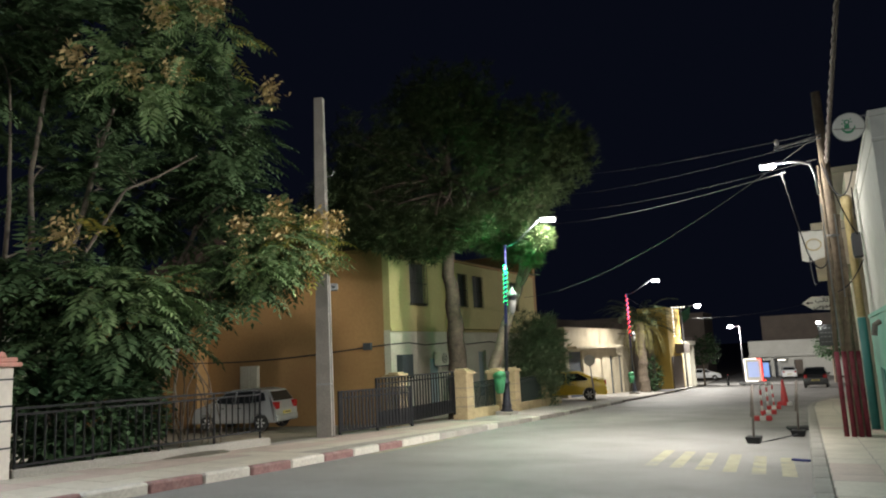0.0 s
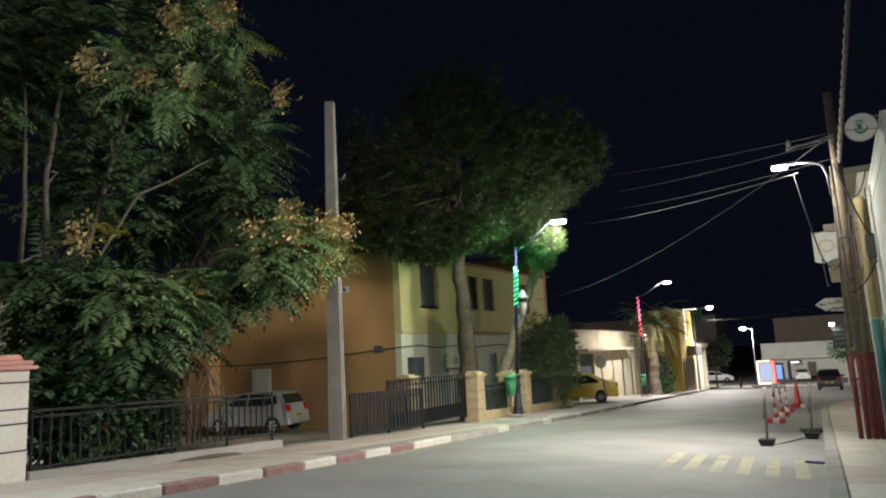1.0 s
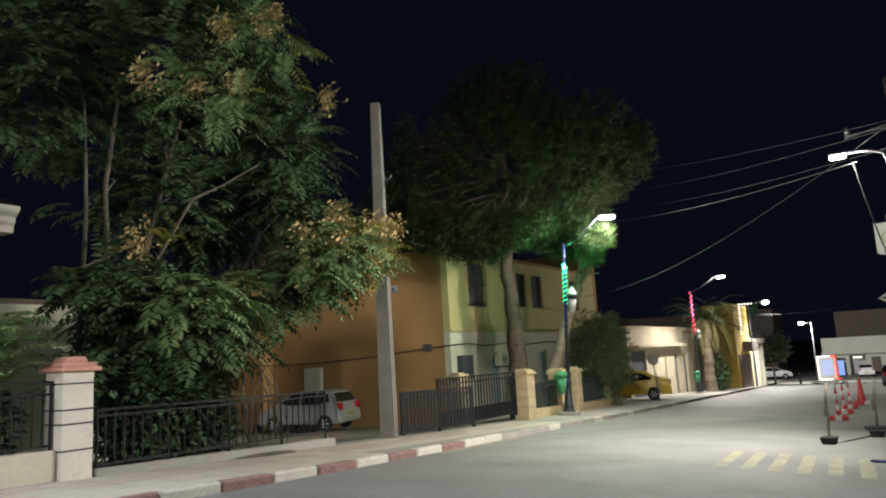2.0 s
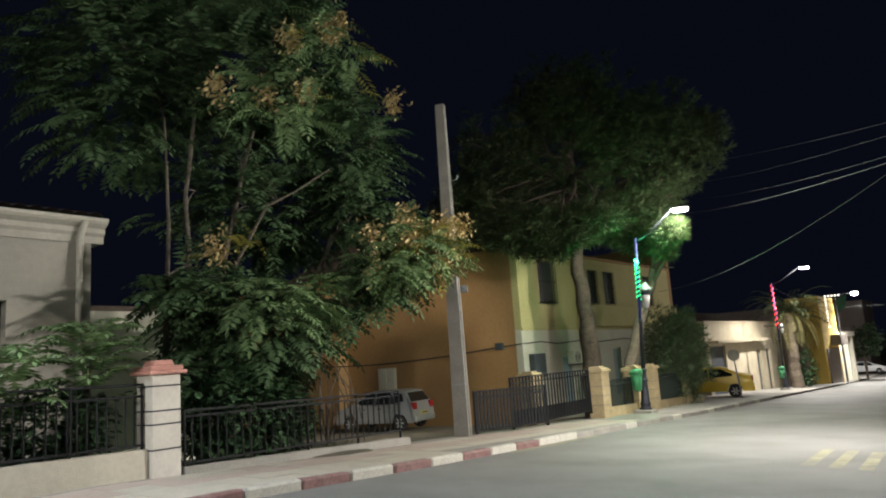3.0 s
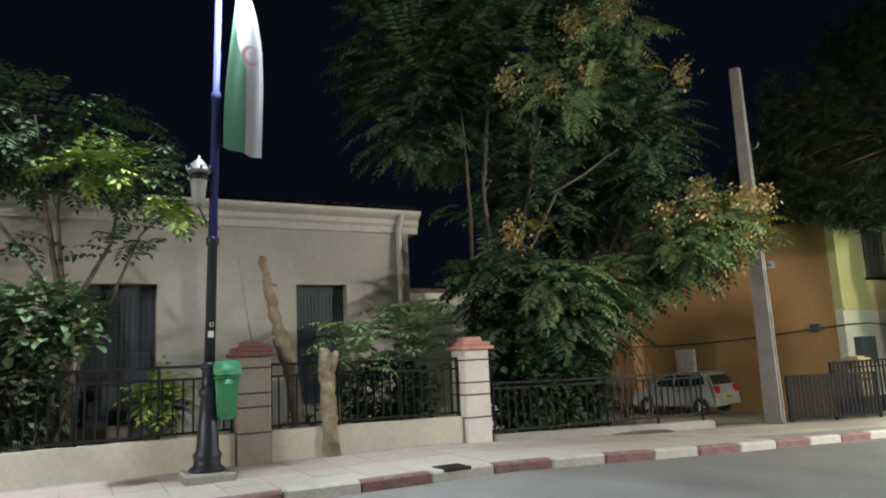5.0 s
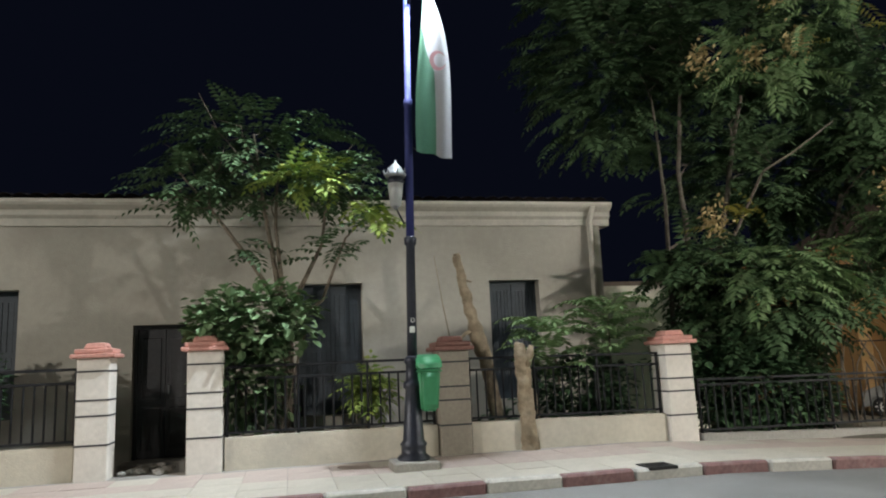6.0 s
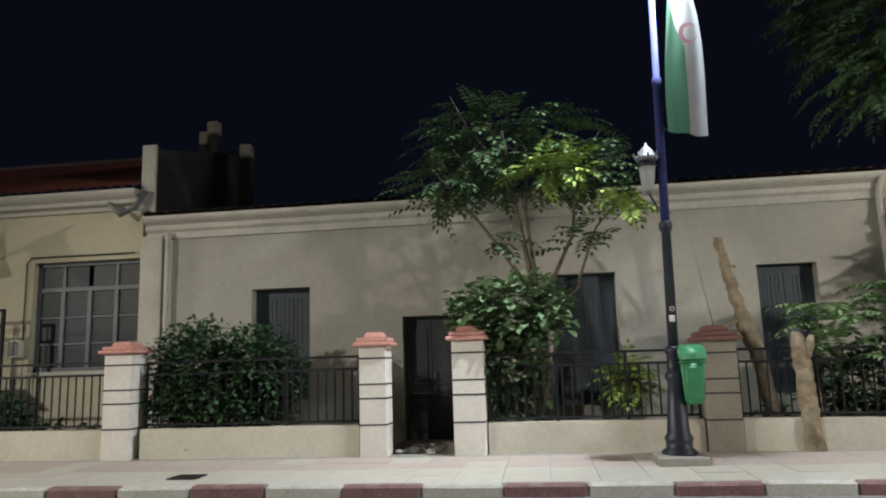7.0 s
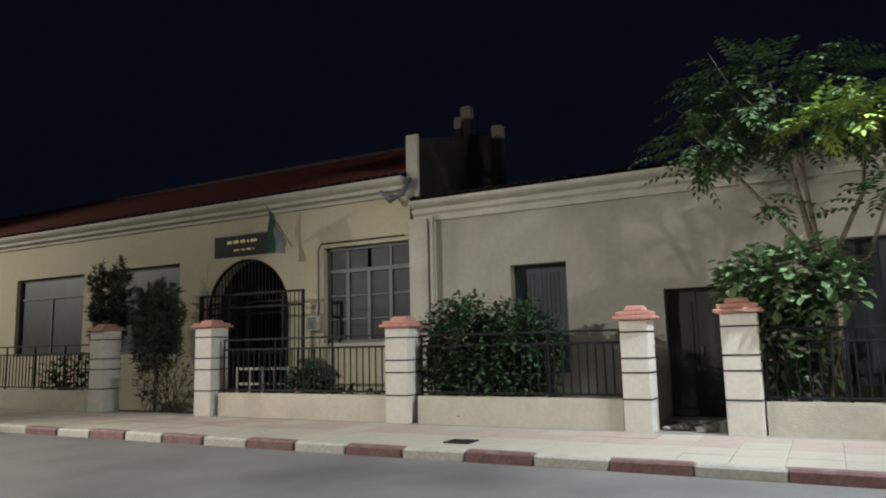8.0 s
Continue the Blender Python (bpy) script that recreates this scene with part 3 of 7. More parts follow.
    for q in range(5):
        uu = q * (wb - 0.05) / 4
        part("post", boxes((uu, uu + 0.05, -0.02, 0.02, 0.0, WHITE_BAR[2]), bevel=0.006), SHOP_WHITE, bar)
    # dark shutter colour on the porch walls puts the doorway's shade into them
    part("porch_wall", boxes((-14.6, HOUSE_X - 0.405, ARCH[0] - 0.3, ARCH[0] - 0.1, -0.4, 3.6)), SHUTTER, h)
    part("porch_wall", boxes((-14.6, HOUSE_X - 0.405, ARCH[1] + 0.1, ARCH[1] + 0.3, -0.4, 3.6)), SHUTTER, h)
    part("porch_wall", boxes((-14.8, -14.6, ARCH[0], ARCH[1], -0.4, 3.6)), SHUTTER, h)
    # name board above the door
    b = thing("name_board", facing_east(HOUSE_X + 0.03, -14.35), "black board with a line of gold lettering too faint to read", "sign")
    part("board", boxes((0, 1.72, -0.02, 0.03, 3.36, 3.82), bevel=0.006), GROOVE, b)
    GOLD = material("gold_letters", (0.55, 0.42, 0.16), 0.45, 0.4, vary=0.2)
    rng = random.Random(5)
    for zz, hh, a0, a1 in ((3.64, 0.07, 0.4, 1.3), (3.47, 0.05, 0.6, 1.2)):
        uu = a0
        while uu < a1:
            ln = rng.uniform(0.06, 0.18)
            part("lettering_bar", boxes((uu, min(a1, uu + ln), -0.026, -0.018, zz, zz + hh * rng.uniform(0.6, 1))), GOLD, b)
            uu += ln + 0.05
    bx = thing("meter_box", facing_east(HOUSE_X + 0.002, -11.62), "small white meter box with a cable running up", "meter box")
    part("body", boxes((0, 0.24, -0.12, 0, 1.65, 1.95), bevel=0.01), PALE_WALL, bx)
    part("lid", boxes((0.02, 0.22, -0.13, -0.121, 1.68, 1.92), bevel=0.003), FRAME_GREY, bx)
    part("conduit", tubes((((0.22, -0.03, 1.95), (0.22, -0.03, 3.32), (0.3, -0.03, 3.42), (2.3, -0.03, 3.42)), 0.014), n=6), GROOVE, bx)
    # flag on a slanted staff
    fl = thing("small_flag", facing_east(HOUSE_X + 0.02, -12.1), "small green and white flag hanging from a slanted wall staff", "flag")
    part("staff", tubes((((0, 0, 3.42), (-0.2, -0.6, 4.25)), 0.016), n=6), STEEL, fl)
    for nm, mt, o0, o1 in (("green_cloth", FLAG_GREEN, 0.0, 0.5), ("white_cloth", FLAG_WHITE, 0.5, 1.0)):
        bm = bmesh.new()
        rows = []
        for i in range(9):
            s = i / 8
            row = []
            for j in range(4):
                k = o0 + (o1 - o0) * j / 3
                row.append(bm.verts.new((-0.18 + 0.36 * (0.25 + 0.75 * s) * (k - 0.1) + 0.04 * math.sin(7 * k + 3 * s), -0.56 + 0.36 * k * (1 - 0.4 * s) + 0.03 * math.sin(9 * s + 4 * k), 4.2 - 0.95 * s - 0.5 * k * (1 - s))))
            rows.append(row)
        for a, c in zip(rows, rows[1:]):
            for j in range(3):
                bm.faces.new((a[j], a[j + 1], c[j + 1], c[j]))
        part(nm, bm, mt, fl, smooth=True)


PANE = material("dusty_glass", (0.034, 0.037, 0.04), 0.5, vary=0.3, grain=4, spec=0.3)
FLAG_GREEN = material("green_cloth", (0.025, 0.10, 0.055), 0.85, vary=0.12, grain=40)
FLAG_WHITE = material("white_cloth", (0.25, 0.248, 0.26), 0.85, vary=0.08, grain=40)
FLAG_RED = material("red_cloth", (0.17, 0.07, 0.075), 0.85, vary=0.1, grain=40)
build_house()
build_school()


# ---------------------------------------------------------------- garden wall with pillars and railings
def pillar(y, base, shaft_top, cap_top, shaft=None, cap=None, label="", w=0.43, grooves=(0.27, 0.51, 0.64, 0.88)):
    shaft, cap = shaft or PILLAR_WHITE, cap or CAP_PINK
    p = thing("gate_pillar", pose(FENCE_X, y, base), label or "whitewashed square pillar with dark grooves and a salmon stepped cap", "pillar", "garden wall pillars")
    h = shaft_top - base
    a = w / 2
    part("shaft", boxes((-2 * a, 0, -a, a, -0.3, h), bevel=0.012), shaft, p)
    for k in grooves:
        z = h * k
        part("groove", boxes((-2 * a - 0.004, 0.004, -a - 0.004, a + 0.004, z, z + 0.022)), GROOVE, p)
    bm = bmesh.new()
    ch = cap_top - shaft_top
    box(bm, -2 * a - 0.07, 0.07, -a - 0.07, a + 0.07, h, h + ch * 0.28, bevel=0.012)
    box(bm, -2 * a - 0.03, 0.03, -a - 0.03, a + 0.03, h + ch * 0.28, h + ch * 0.6, bevel=0.012)
    box(bm, -2 * a + 0.05, -0.05, -a + 0.05, a - 0.05, h + ch * 0.6, h + ch, bevel=0.015, taper=0.03)
    part("cap", bm, cap, p, "salmon-painted stepped cap" if cap is CAP_PINK else "unpainted brown stepped cap")
    return p


def railing(y0, y1, zb, z_low, z_mid, z_top, label="black iron railing between the pillars, round bars and two top rails", x=FENCE_X - 0.2, step=0.125, slope=0.0, ears=True):
    r = thing("railing", pose(x, y0, 0), label, "railing", "garden railings")
    n = y1 - y0
    def rail(z, t):
        bm = bmesh.new()
        tube(bm, ((0, 0.0, z), (0, n, z + slope * n)), t, 4)
        return bm
    part("bottom_rail", rail(z_low, 0.022), IRON, r)
    part("middle_rail", rail(z_mid, 0.022), IRON, r)
    if z_top > z_mid + 0.02:
        part("top_rail", rail(z_top, 0.022), IRON, r)
    k = max(2, round(n / step))
    share = bmesh.new()
    tube(share, ((0, 0, 0), (0, 0, z_mid - z_low)), 0.013, 6)
    first = None
    for i in range(1, k):
        yy = n * i / k
        if first is None:
            first = part("bar", share, IRON, r)
            first.location = (0, yy, z_low + slope * yy)
        else:
            ob = new("bar", first.data)
            ob.parent = r
            ob.location = (0, yy, z_low + slope * yy)
    m = max(1, round(n / 1.1))
    for i in range(m + 1):
        yy = min(n - 0.02, max(0.02, n * i / m))
        part("post", tubes((((0, yy, zb - 0.05 + slope * yy), (0, yy, z_top + slope * yy)), 0.02), n=6), IRON, r)
    return r


def low_wall(name, y0, y1, top, base=-0.3, x=FENCE_X - 0.08, thick=0.24, mat=None, top1=None):
    bm = bmesh.new()
    top1 = top if top1 is None else top1
    prism(bm, ((x, base), (x, top), (x - thick, top), (x - thick, base)), y0, y1)
    bm.verts.ensure_lookup_table()
    for v in bm.verts:
        if abs(v.co.y - y1) < 1e-4 and v.co.z > base + 0.01:
            v.co.z = top1
    bmesh.ops.bevel(bm, geom=[e for e in bm.edges if min(v.co.z for v in e.verts) > base + 0.05 and abs(e.verts[0].co.y - e.verts[1].co.y) > 0.1], offset=0.02, segments=2, affect="EDGES")
    return tagged(obj(name, bm, mat or FENCE_PLASTER), "low cream plastered garden wall, stained along the foot", "wall", kind="structure")


def build_garden_wall():
    for y, st, ct, base in ((-15.68, 1.76, 1.90, 0.11), (-12.6, 1.73, 1.87, 0.11), (-8.33, 1.60, 1.77, 0.12), (-4.58, 1.58, 1.77, 0.12), (-3.27, 1.62, 1.81, 0.12), (3.38, 1.47, 1.67, 0.05)):
        pillar(y, base, st, ct, w=0.38 if y == -4.58 else 0.43)
    pillar(-0.02, 0.12, 1.50, 1.70, PILLAR_BARE, CAP_BROWN, "unpainted grey-brown pillar with dark grooves and a crumbling brown cap")
    low_wall("wall_low_1", -30, -15.92, 0.52)
    low_wall("wall_low_2", -12.27, -8.48, 0.52)
    low_wall("wall_low_3", -8.0, -4.8, 0.52)
    low_wall("wall_low_4", -3.03, -0.26, 0.51)
    low_wall("wall_low_5", 0.22, 3.14, 0.51, top1=0.47)
    railing(-30, -15.92, 0.52, 0.57, 1.30, 1.48)
    railing(-12.27, -8.48, 0.52, 0.57, 1.30, 1.48)
    railing(-8.0, -4.8, 0.52, 0.57, 1.28, 1.45)
    railing(-3.03, -0.26, 0.51, 0.56, 1.24, 1.40)
    railing(0.22, 3.14, 0.51, 0.56, 1.22, 1.38, slope=-0.012)
    # lower fence on a kerb by the big tree
    low_wall("wall_low_6", 3.64, 8.35, 0.16, x=FENCE_X + 0.04, thick=0.22, mat=CONCRETE, top1=0.0)
    railing(3.66, 8.2, 0.1, 0.2, 0.85, 0.93, "black iron railing standing before a thicket, slightly leaning", x=FENCE_X - 0.06, step=0.14, slope=-0.012)


build_garden_wall()


# ---------------------------------------------------------------- two-storey house with the orange side wall
OX, OY = -14.1, 20.5


WINDOW_GREY = material("dusty_grey_shutter", (0.13, 0.14, 0.13), 0.7, vary=0.2, grain=20, stain=0.3, stain_scale=2, bump=0.2)


def grilled_window(parent_name, m, w, z0, z1, label):
    wdw = thing(parent_name, m, label, "window", kind="structure")
    part("window_frame", boxes((-0.08, w + 0.08, -0.03, 0.05, z1, z1 + 0.08), (-0.08, w + 0.08, -0.08, 0.05, z0 - 0.08, z0), (-0.08, 0, -0.02, 0.05, z0, z1), (w, w + 0.08, -0.02, 0.05, z0, z1)), WINDOW_GREY, wdw)
    part("shutter", boxes((0, w / 2 - 0.01, 0.06, 0.1, z0, z1), (w / 2 + 0.01, w, 0.06, 0.1, z0, z1)), WINDOW_GREY, wdw)
    bm = bmesh.new()
    n = int(w / 0.12)
    for i in range(n + 1):
        tube(bm, ((w * i / n, -0.14, z0), (w * i / n, -0.14, z1)), 0.012, 5)
    for z in (z0, (z0 + z1) / 2, z1):
        tube(bm, ((0, 0, z), (0, -0.14, z), (w, -0.14, z), (w, 0, z)), 0.012, 5)
    part("grille", bm, IRON, wdw)
    return wdw


def build_orange_house():
    h = thing("two_storey_house", pose(0, 0, 0), "two-storey house with an orange side wall and a pale yellow front", "house")
    top = 5.45
    part("side_wall", boxes((-23.6, OX - 0.3, OY, OY + 0.3, -2.0, top)), ORANGE, h, "orange rendered side wall with patched stains")
    part("side_wing", boxes((-31, -23.6, OY - 0.6, OY + 0.3, -2.0, top)), ORANGE, h)
    fw = wall_bm(0, 15.0, 2.38, top, 0.3, ((1.5, 2.8, 3.45, 5.1), (5.7, 6.5, 3.5, 4.95), (7.2, 8.2, 3.5, 4.95), (11.6, 12.6, 3.5, 4.95)))
    part("front_wall_upper", fw, YELLOW_WALL, h, "pale yellow upper wall").matrix_basis = facing_east(OX, OY)
    lw = wall_bm(0, 15.0, -2.0, 2.38, 0.3, ((2.9, 3.8, -0.6, 1.3), (7.5, 8.3, -0.6, 1.5)))
    part("front_wall_lower", lw, PALE_WALL, h, "whitewashed lower wall").matrix_basis = facing_east(OX - 0.02, OY)
    part("string_course", boxes((OX - 0.02, OX + 0.05, OY, OY + 15, 2.34, 2.44)), YELLOW_WALL, h)
    part("projecting_band", boxes((OX + 0.002, OX + 0.3, OY + 5.2, OY + 14.99, 2.45, 3.38), bevel=0.015), YELLOW_WALL, h, "pale yellow band projecting under the windows")
    part("parapet", boxes((-31, OX + 0.08, OY - 0.08, OY + 0.35, top, top + 0.14), (OX - 0.35, OX + 0.08, OY + 0.35, OY + 15, top, top + 0.14)), ORANGE, h)
    part("end_wall", boxes((-26, OX + 0.02, OY + 15.0, OY + 15.3, -2, 6.9)), ORANGE, h)
    part("roof", boxes((-31, OX - 0.35, OY + 0.35, OY + 15, top - 0.2, top)), DARK_WALL, h)
    rf = bmesh.new()
    prism(rf, ((-30, top + 0.1), (OX + 0.2, top + 0.1), (-22, top + 2.3)), OY + 0.6, OY + 14.9)
    part("hip_roof", rf, ROOF_DARK, h)
    part("back_wall", boxes((-31, -30.7, OY + 0.3, OY + 15.3, -2, top)), ORANGE, h)
    grilled_window("window_7", facing_east(OX - 0.08, OY + 1.5), 1.3, 3.45, 5.1, "grey shuttered upper window behind an iron grille")
    for i, (a, w) in enumerate(((5.7, 0.8), (7.2, 1.0), (11.6, 1.0))):
        grilled_window("window_%d" % (8 + i), facing_east(OX - 0.08, OY + a), w, 3.5, 4.95, "grey shuttered upper window behind an iron grille")
    for i, (a, w, z1) in enumerate(((2.9, 0.9, 1.3), (7.5, 0.8, 1.5))):
        d = thing("door_%d" % (2 + i), facing_east(OX - 0.1, OY + a), "pale blue-grey house door, shut", "door", kind="structure")
        part("door_frame", boxes((0, 0.06, 0, 0.1, -0.6, z1), (w - 0.06, w, 0, 0.1, -0.6, z1), (0.06, w - 0.06, 0, 0.1, z1 - 0.06, z1)), PALE_WALL, d)
        part("door_leaf", boxes((0.06, w - 0.06, 0.03, 0.07, -0.6, z1 - 0.06)), DOOR_BLUE, d)
    part("downpipe", tubes((((OX + 0.08, OY + 4.4, 5.4), (OX + 0.08, OY + 4.4, -0.9)), 0.05), (((OX + 0.08, OY + 4.75, 5.4), (OX + 0.08, OY + 4.75, -0.9)), 0.04)), YELLOW_WALL, h)
    sw = thing("window_11", pose(-21.6, OY - 0.02, 0), "small pale shutter low in the orange wall", "window", kind="structure")
    part("shutter", boxes((0, 0.42, -0.04, 0, 0.3, 1.2), (0.45, 0.9, -0.04, 0, 0.3, 1.2)), PALE_WALL, sw)
    part("window_frame", boxes((-0.08, 0.98, -0.02, 0.01, 1.2, 1.28), (-0.08, 0.98, -0.06, 0.01, 0.22, 0.3), (-0.08, 0, -0.02, 0.01, 0.3, 1.2), (0.9, 0.98, -0.02, 0.01, 0.3, 1.2)), PALE_WALL, sw)
    ac = thing("air_conditioner", facing_east(OX + 0.02, OY + 3.2), "white outdoor air-conditioning unit on wall brackets", "air conditioner")
    part("casing", boxes((0, 0.85, -0.32, 0, 0.95, 1.5), bevel=0.02), PALE_WALL, ac)
    part("fan_grille", tubes(*[([(0.3 + q * math.cos(a * math.pi / 8), -0.33, 1.22 + q * math.sin(a * math.pi / 8)) for a in range(17)], 0.01) for q in (0.06, 0.13, 0.2)], n=5), GROOVE, ac)
    part("bracket", boxes((0.1, 0.14, -0.34, 0, 0.89, 0.945), (0.7, 0.74, -0.34, 0, 0.89, 0.945)), STEEL, ac)
    bx = thing("meter_box", facing_east(OX + 0.0, OY + 0.35), "dark grey metal meter cabinet on the wall", "meter box")
    part("body", boxes((0, 0.8, -0.25, 0, 0.55, 1.45), bevel=0.01), SHUTTER, bx)
    part("lid", boxes((0.03, 0.77, -0.265, -0.252, 0.58, 1.42)), SHUTTER, bx)
    cb = thing("wall_cable", pose(0, 0, 0), "slack black cable strung along the orange wall", "cable")
    pts = []
    for i in range(31):
        s = i / 30
        pts.append((-30 + 15.9 * s, OY - 0.04 - (0.6 if -30 + 15.9 * s < -23.5 else 0), 1.75 - 0.25 * math.sin(s * math.pi) + 0.18 * max(0, s - 0.8) * 5 * 0.5 + 0.03 * math.sin(9 * s)))
    part("cable", tubes((pts, 0.025), n=5), GROOVE, cb)
    part("cable", tubes(([(OX + 0.04, OY + 15 * s / 12, 1.85 + 0.06 * math.sin(s * 2.1)) for s in range(13)], 0.022), n=5), GROOVE, cb)
    part("junction_box", boxes((-15.3, -14.95, OY - 0.12, OY, 1.68, 1.95)), SHUTTER, cb)


DOOR_BLUE = material("pale_blue_door", (0.25, 0.33, 0.36), 0.6, vary=0.12, grain=20, bump=0.15)
build_orange_house()


# ---------------------------------------------------------------- plants
def mesh_object(name, verts, faces, mat, parent=None, label=""):
    me = bpy.data.meshes.new(name)
    me.from_pydata(verts, [], faces)
    me.materials.append(mat)
    me.update()
    ob = new(name, me)
    if parent is not None:
        ob.parent = parent
    if label:
        ob["label"] = label
    return ob


def in_lump(rng, lump, shell=0.55):
    """A random place in an uneven ellipsoid, mostly near its outside."""
    cx, cy, cz, rx, ry, rz = lump[:6]
    while True:
        v = Vector((rng.gauss(0, 1), rng.gauss(0, 1), rng.gauss(0, 1)))
        if v.length > 0.1:
            break
    v.normalize()
    wob = 1 + 0.35 * noise.noise(v * 2.3 + Vector((cx, cy, cz)))
    k = (shell + (1 - shell) * rng.random()) * wob
    return Vector((cx + v.x * rx * k, cy + v.y * ry * k, cz + v.z * rz * k)), v


def add_frond(verts, faces, rng, base, way, length, pairs, leaf, width, droop):
    """A feathery leaf: leaflets in pairs along an arching rib."""
    way = way.normalized()
    side = way.cross(Vector((0, 0, 1)))
    side = side.normalized() if side.length > 0.05 else Vector((1, 0, 0))
    up = side.cross(way)
    p = base.copy()
    d = way.copy()
    step = length / pairs
    for i in range(pairs + 1):
        s = i / pairs
        d = (d + Vector((0, 0, -droop * (0.4 + s) / pairs))).normalized()
        p = p + d * step
        size = leaf * (0.65 + 0.5 * math.sin(math.pi * min(1, 0.15 + 0.85 * s)))
        for sg in ((-1, 1) if i < pairs else (0,)):
            out = (side * sg + d * 0.45 + up * rng.uniform(-0.25, 0.15)).normalized() if sg else d
            across = (d * 1.0 - out * d.dot(out)).normalized() if sg else side
            a, b = p, p + out * size + Vector((0, 0, -0.22 * size))
            m = p + out * size * 0.42
            w = across * width * 0.5
            k = len(verts)
            verts.extend((a, m + w, b, m - w))
            faces.append((k, k + 1, k + 2, k + 3))


def feathery(name, mat, lumps, seed, parent, length=0.7, pairs=7, leaf=0.16, width=0.055, droop=0.9, label="", shell=0.5):
    rng = random.Random(seed)
    verts, faces = [], []
    for lump in lumps:
        for _ in range(lump[6]):
            p, out = in_lump(rng, lump, shell)
            way = Vector((out.x + rng.uniform(-0.5, 0.5), out.y + rng.uniform(-0.5, 0.5), 0.35 * out.z + rng.uniform(-0.1, 0.45)))
            add_frond(verts, faces, rng, p - way.normalized() * length * 0.5, way, length * rng.uniform(0.7, 1.25), pairs, leaf, width, droop)
    return mesh_object(name, verts, faces, mat, parent, label)


def leafy(name, mat, lumps, seed, parent, size=0.12, label="", shell=0.45, ratio=0.75):
    """Broad single leaves, each folded along its middle."""
    rng = random.Random(seed)
    verts, faces = [], []
    for lump in lumps:
        for _ in range(lump[6]):
            p, out = in_lump(rng, lump, shell)
            d = Vector((out.x + rng.uniform(-0.8, 0.8), out.y + rng.uniform(-0.8, 0.8), out.z * 0.4 + rng.uniform(-0.7, 0.3))).normalized()
            s = d.cross(Vector((rng.uniform(-0.3, 0.3), rng.uniform(-0.3, 0.3), 1)))
            s = s.normalized() if s.length > 0.05 else Vector((1, 0, 0))
            n = s.cross(d)
            z = size * rng.uniform(0.6, 1.3)
            w = z * ratio * 0.5
            k = len(verts)
            verts.extend((p, p + d * z * 0.35 + s * w + n * w * 0.3, p + d * z * 0.75 + s * w * 0.75 + n * w * 0.25, p + d * z, p + d * z * 0.75 - s * w * 0.75 + n * w * 0.25, p + d * z * 0.35 - s * w + n * w * 0.3))
            faces.extend(((k, k + 1, k + 2, k + 3), (k, k + 3, k + 4, k + 5)))
    return mesh_object(name, verts, faces, mat, parent, label)


def needles(name, mat, lumps, seed, parent, size=0.3, per=14, width=0.03, label="", shell=0.35):
    """Tufts of needles."""
    rng = random.Random(seed)
    verts, faces = [], []
    for lump in lumps:
        for _ in range(lump[6]):
            p, out = in_lump(rng, lump, shell)
            for _ in range(per):
                d = Vector((out.x * 0.6 + rng.gauss(0, 0.8), out.y * 0.6 + rng.gauss(0, 0.8), out.z * 0.4 + 0.25 + rng.gauss(0, 0.7))).normalized()
                s = d.cross(Vector((rng.random(), rng.random(), rng.random())))
                s = s.normalized() * width * 0.5 if s.length > 0.02 else Vector((width, 0, 0))
                k = len(verts)
                q = p + d * size * 0.1
                verts.extend((q - s, q + s, q + d * size * rng.uniform(0.7, 1.2)))
                faces.append((k, k + 1, k + 2))
    return mesh_object(name, verts, faces, mat, parent, label)


def bent(rng, a, b, n=6, sag=0.12):
    a, b = Vector(a), Vector(b)
    d = (b - a).length
    off = Vector((rng.uniform(-1, 1), rng.uniform(-1, 1), rng.uniform(-0.3, 0.6))) * d * sag
    return [a.lerp(b, i / n) + off * math.sin(math.pi * i / n) + Vector((rng.uniform(-1, 1), rng.uniform(-1, 1), 0)) * d * 0.012 for i in range(n + 1)]


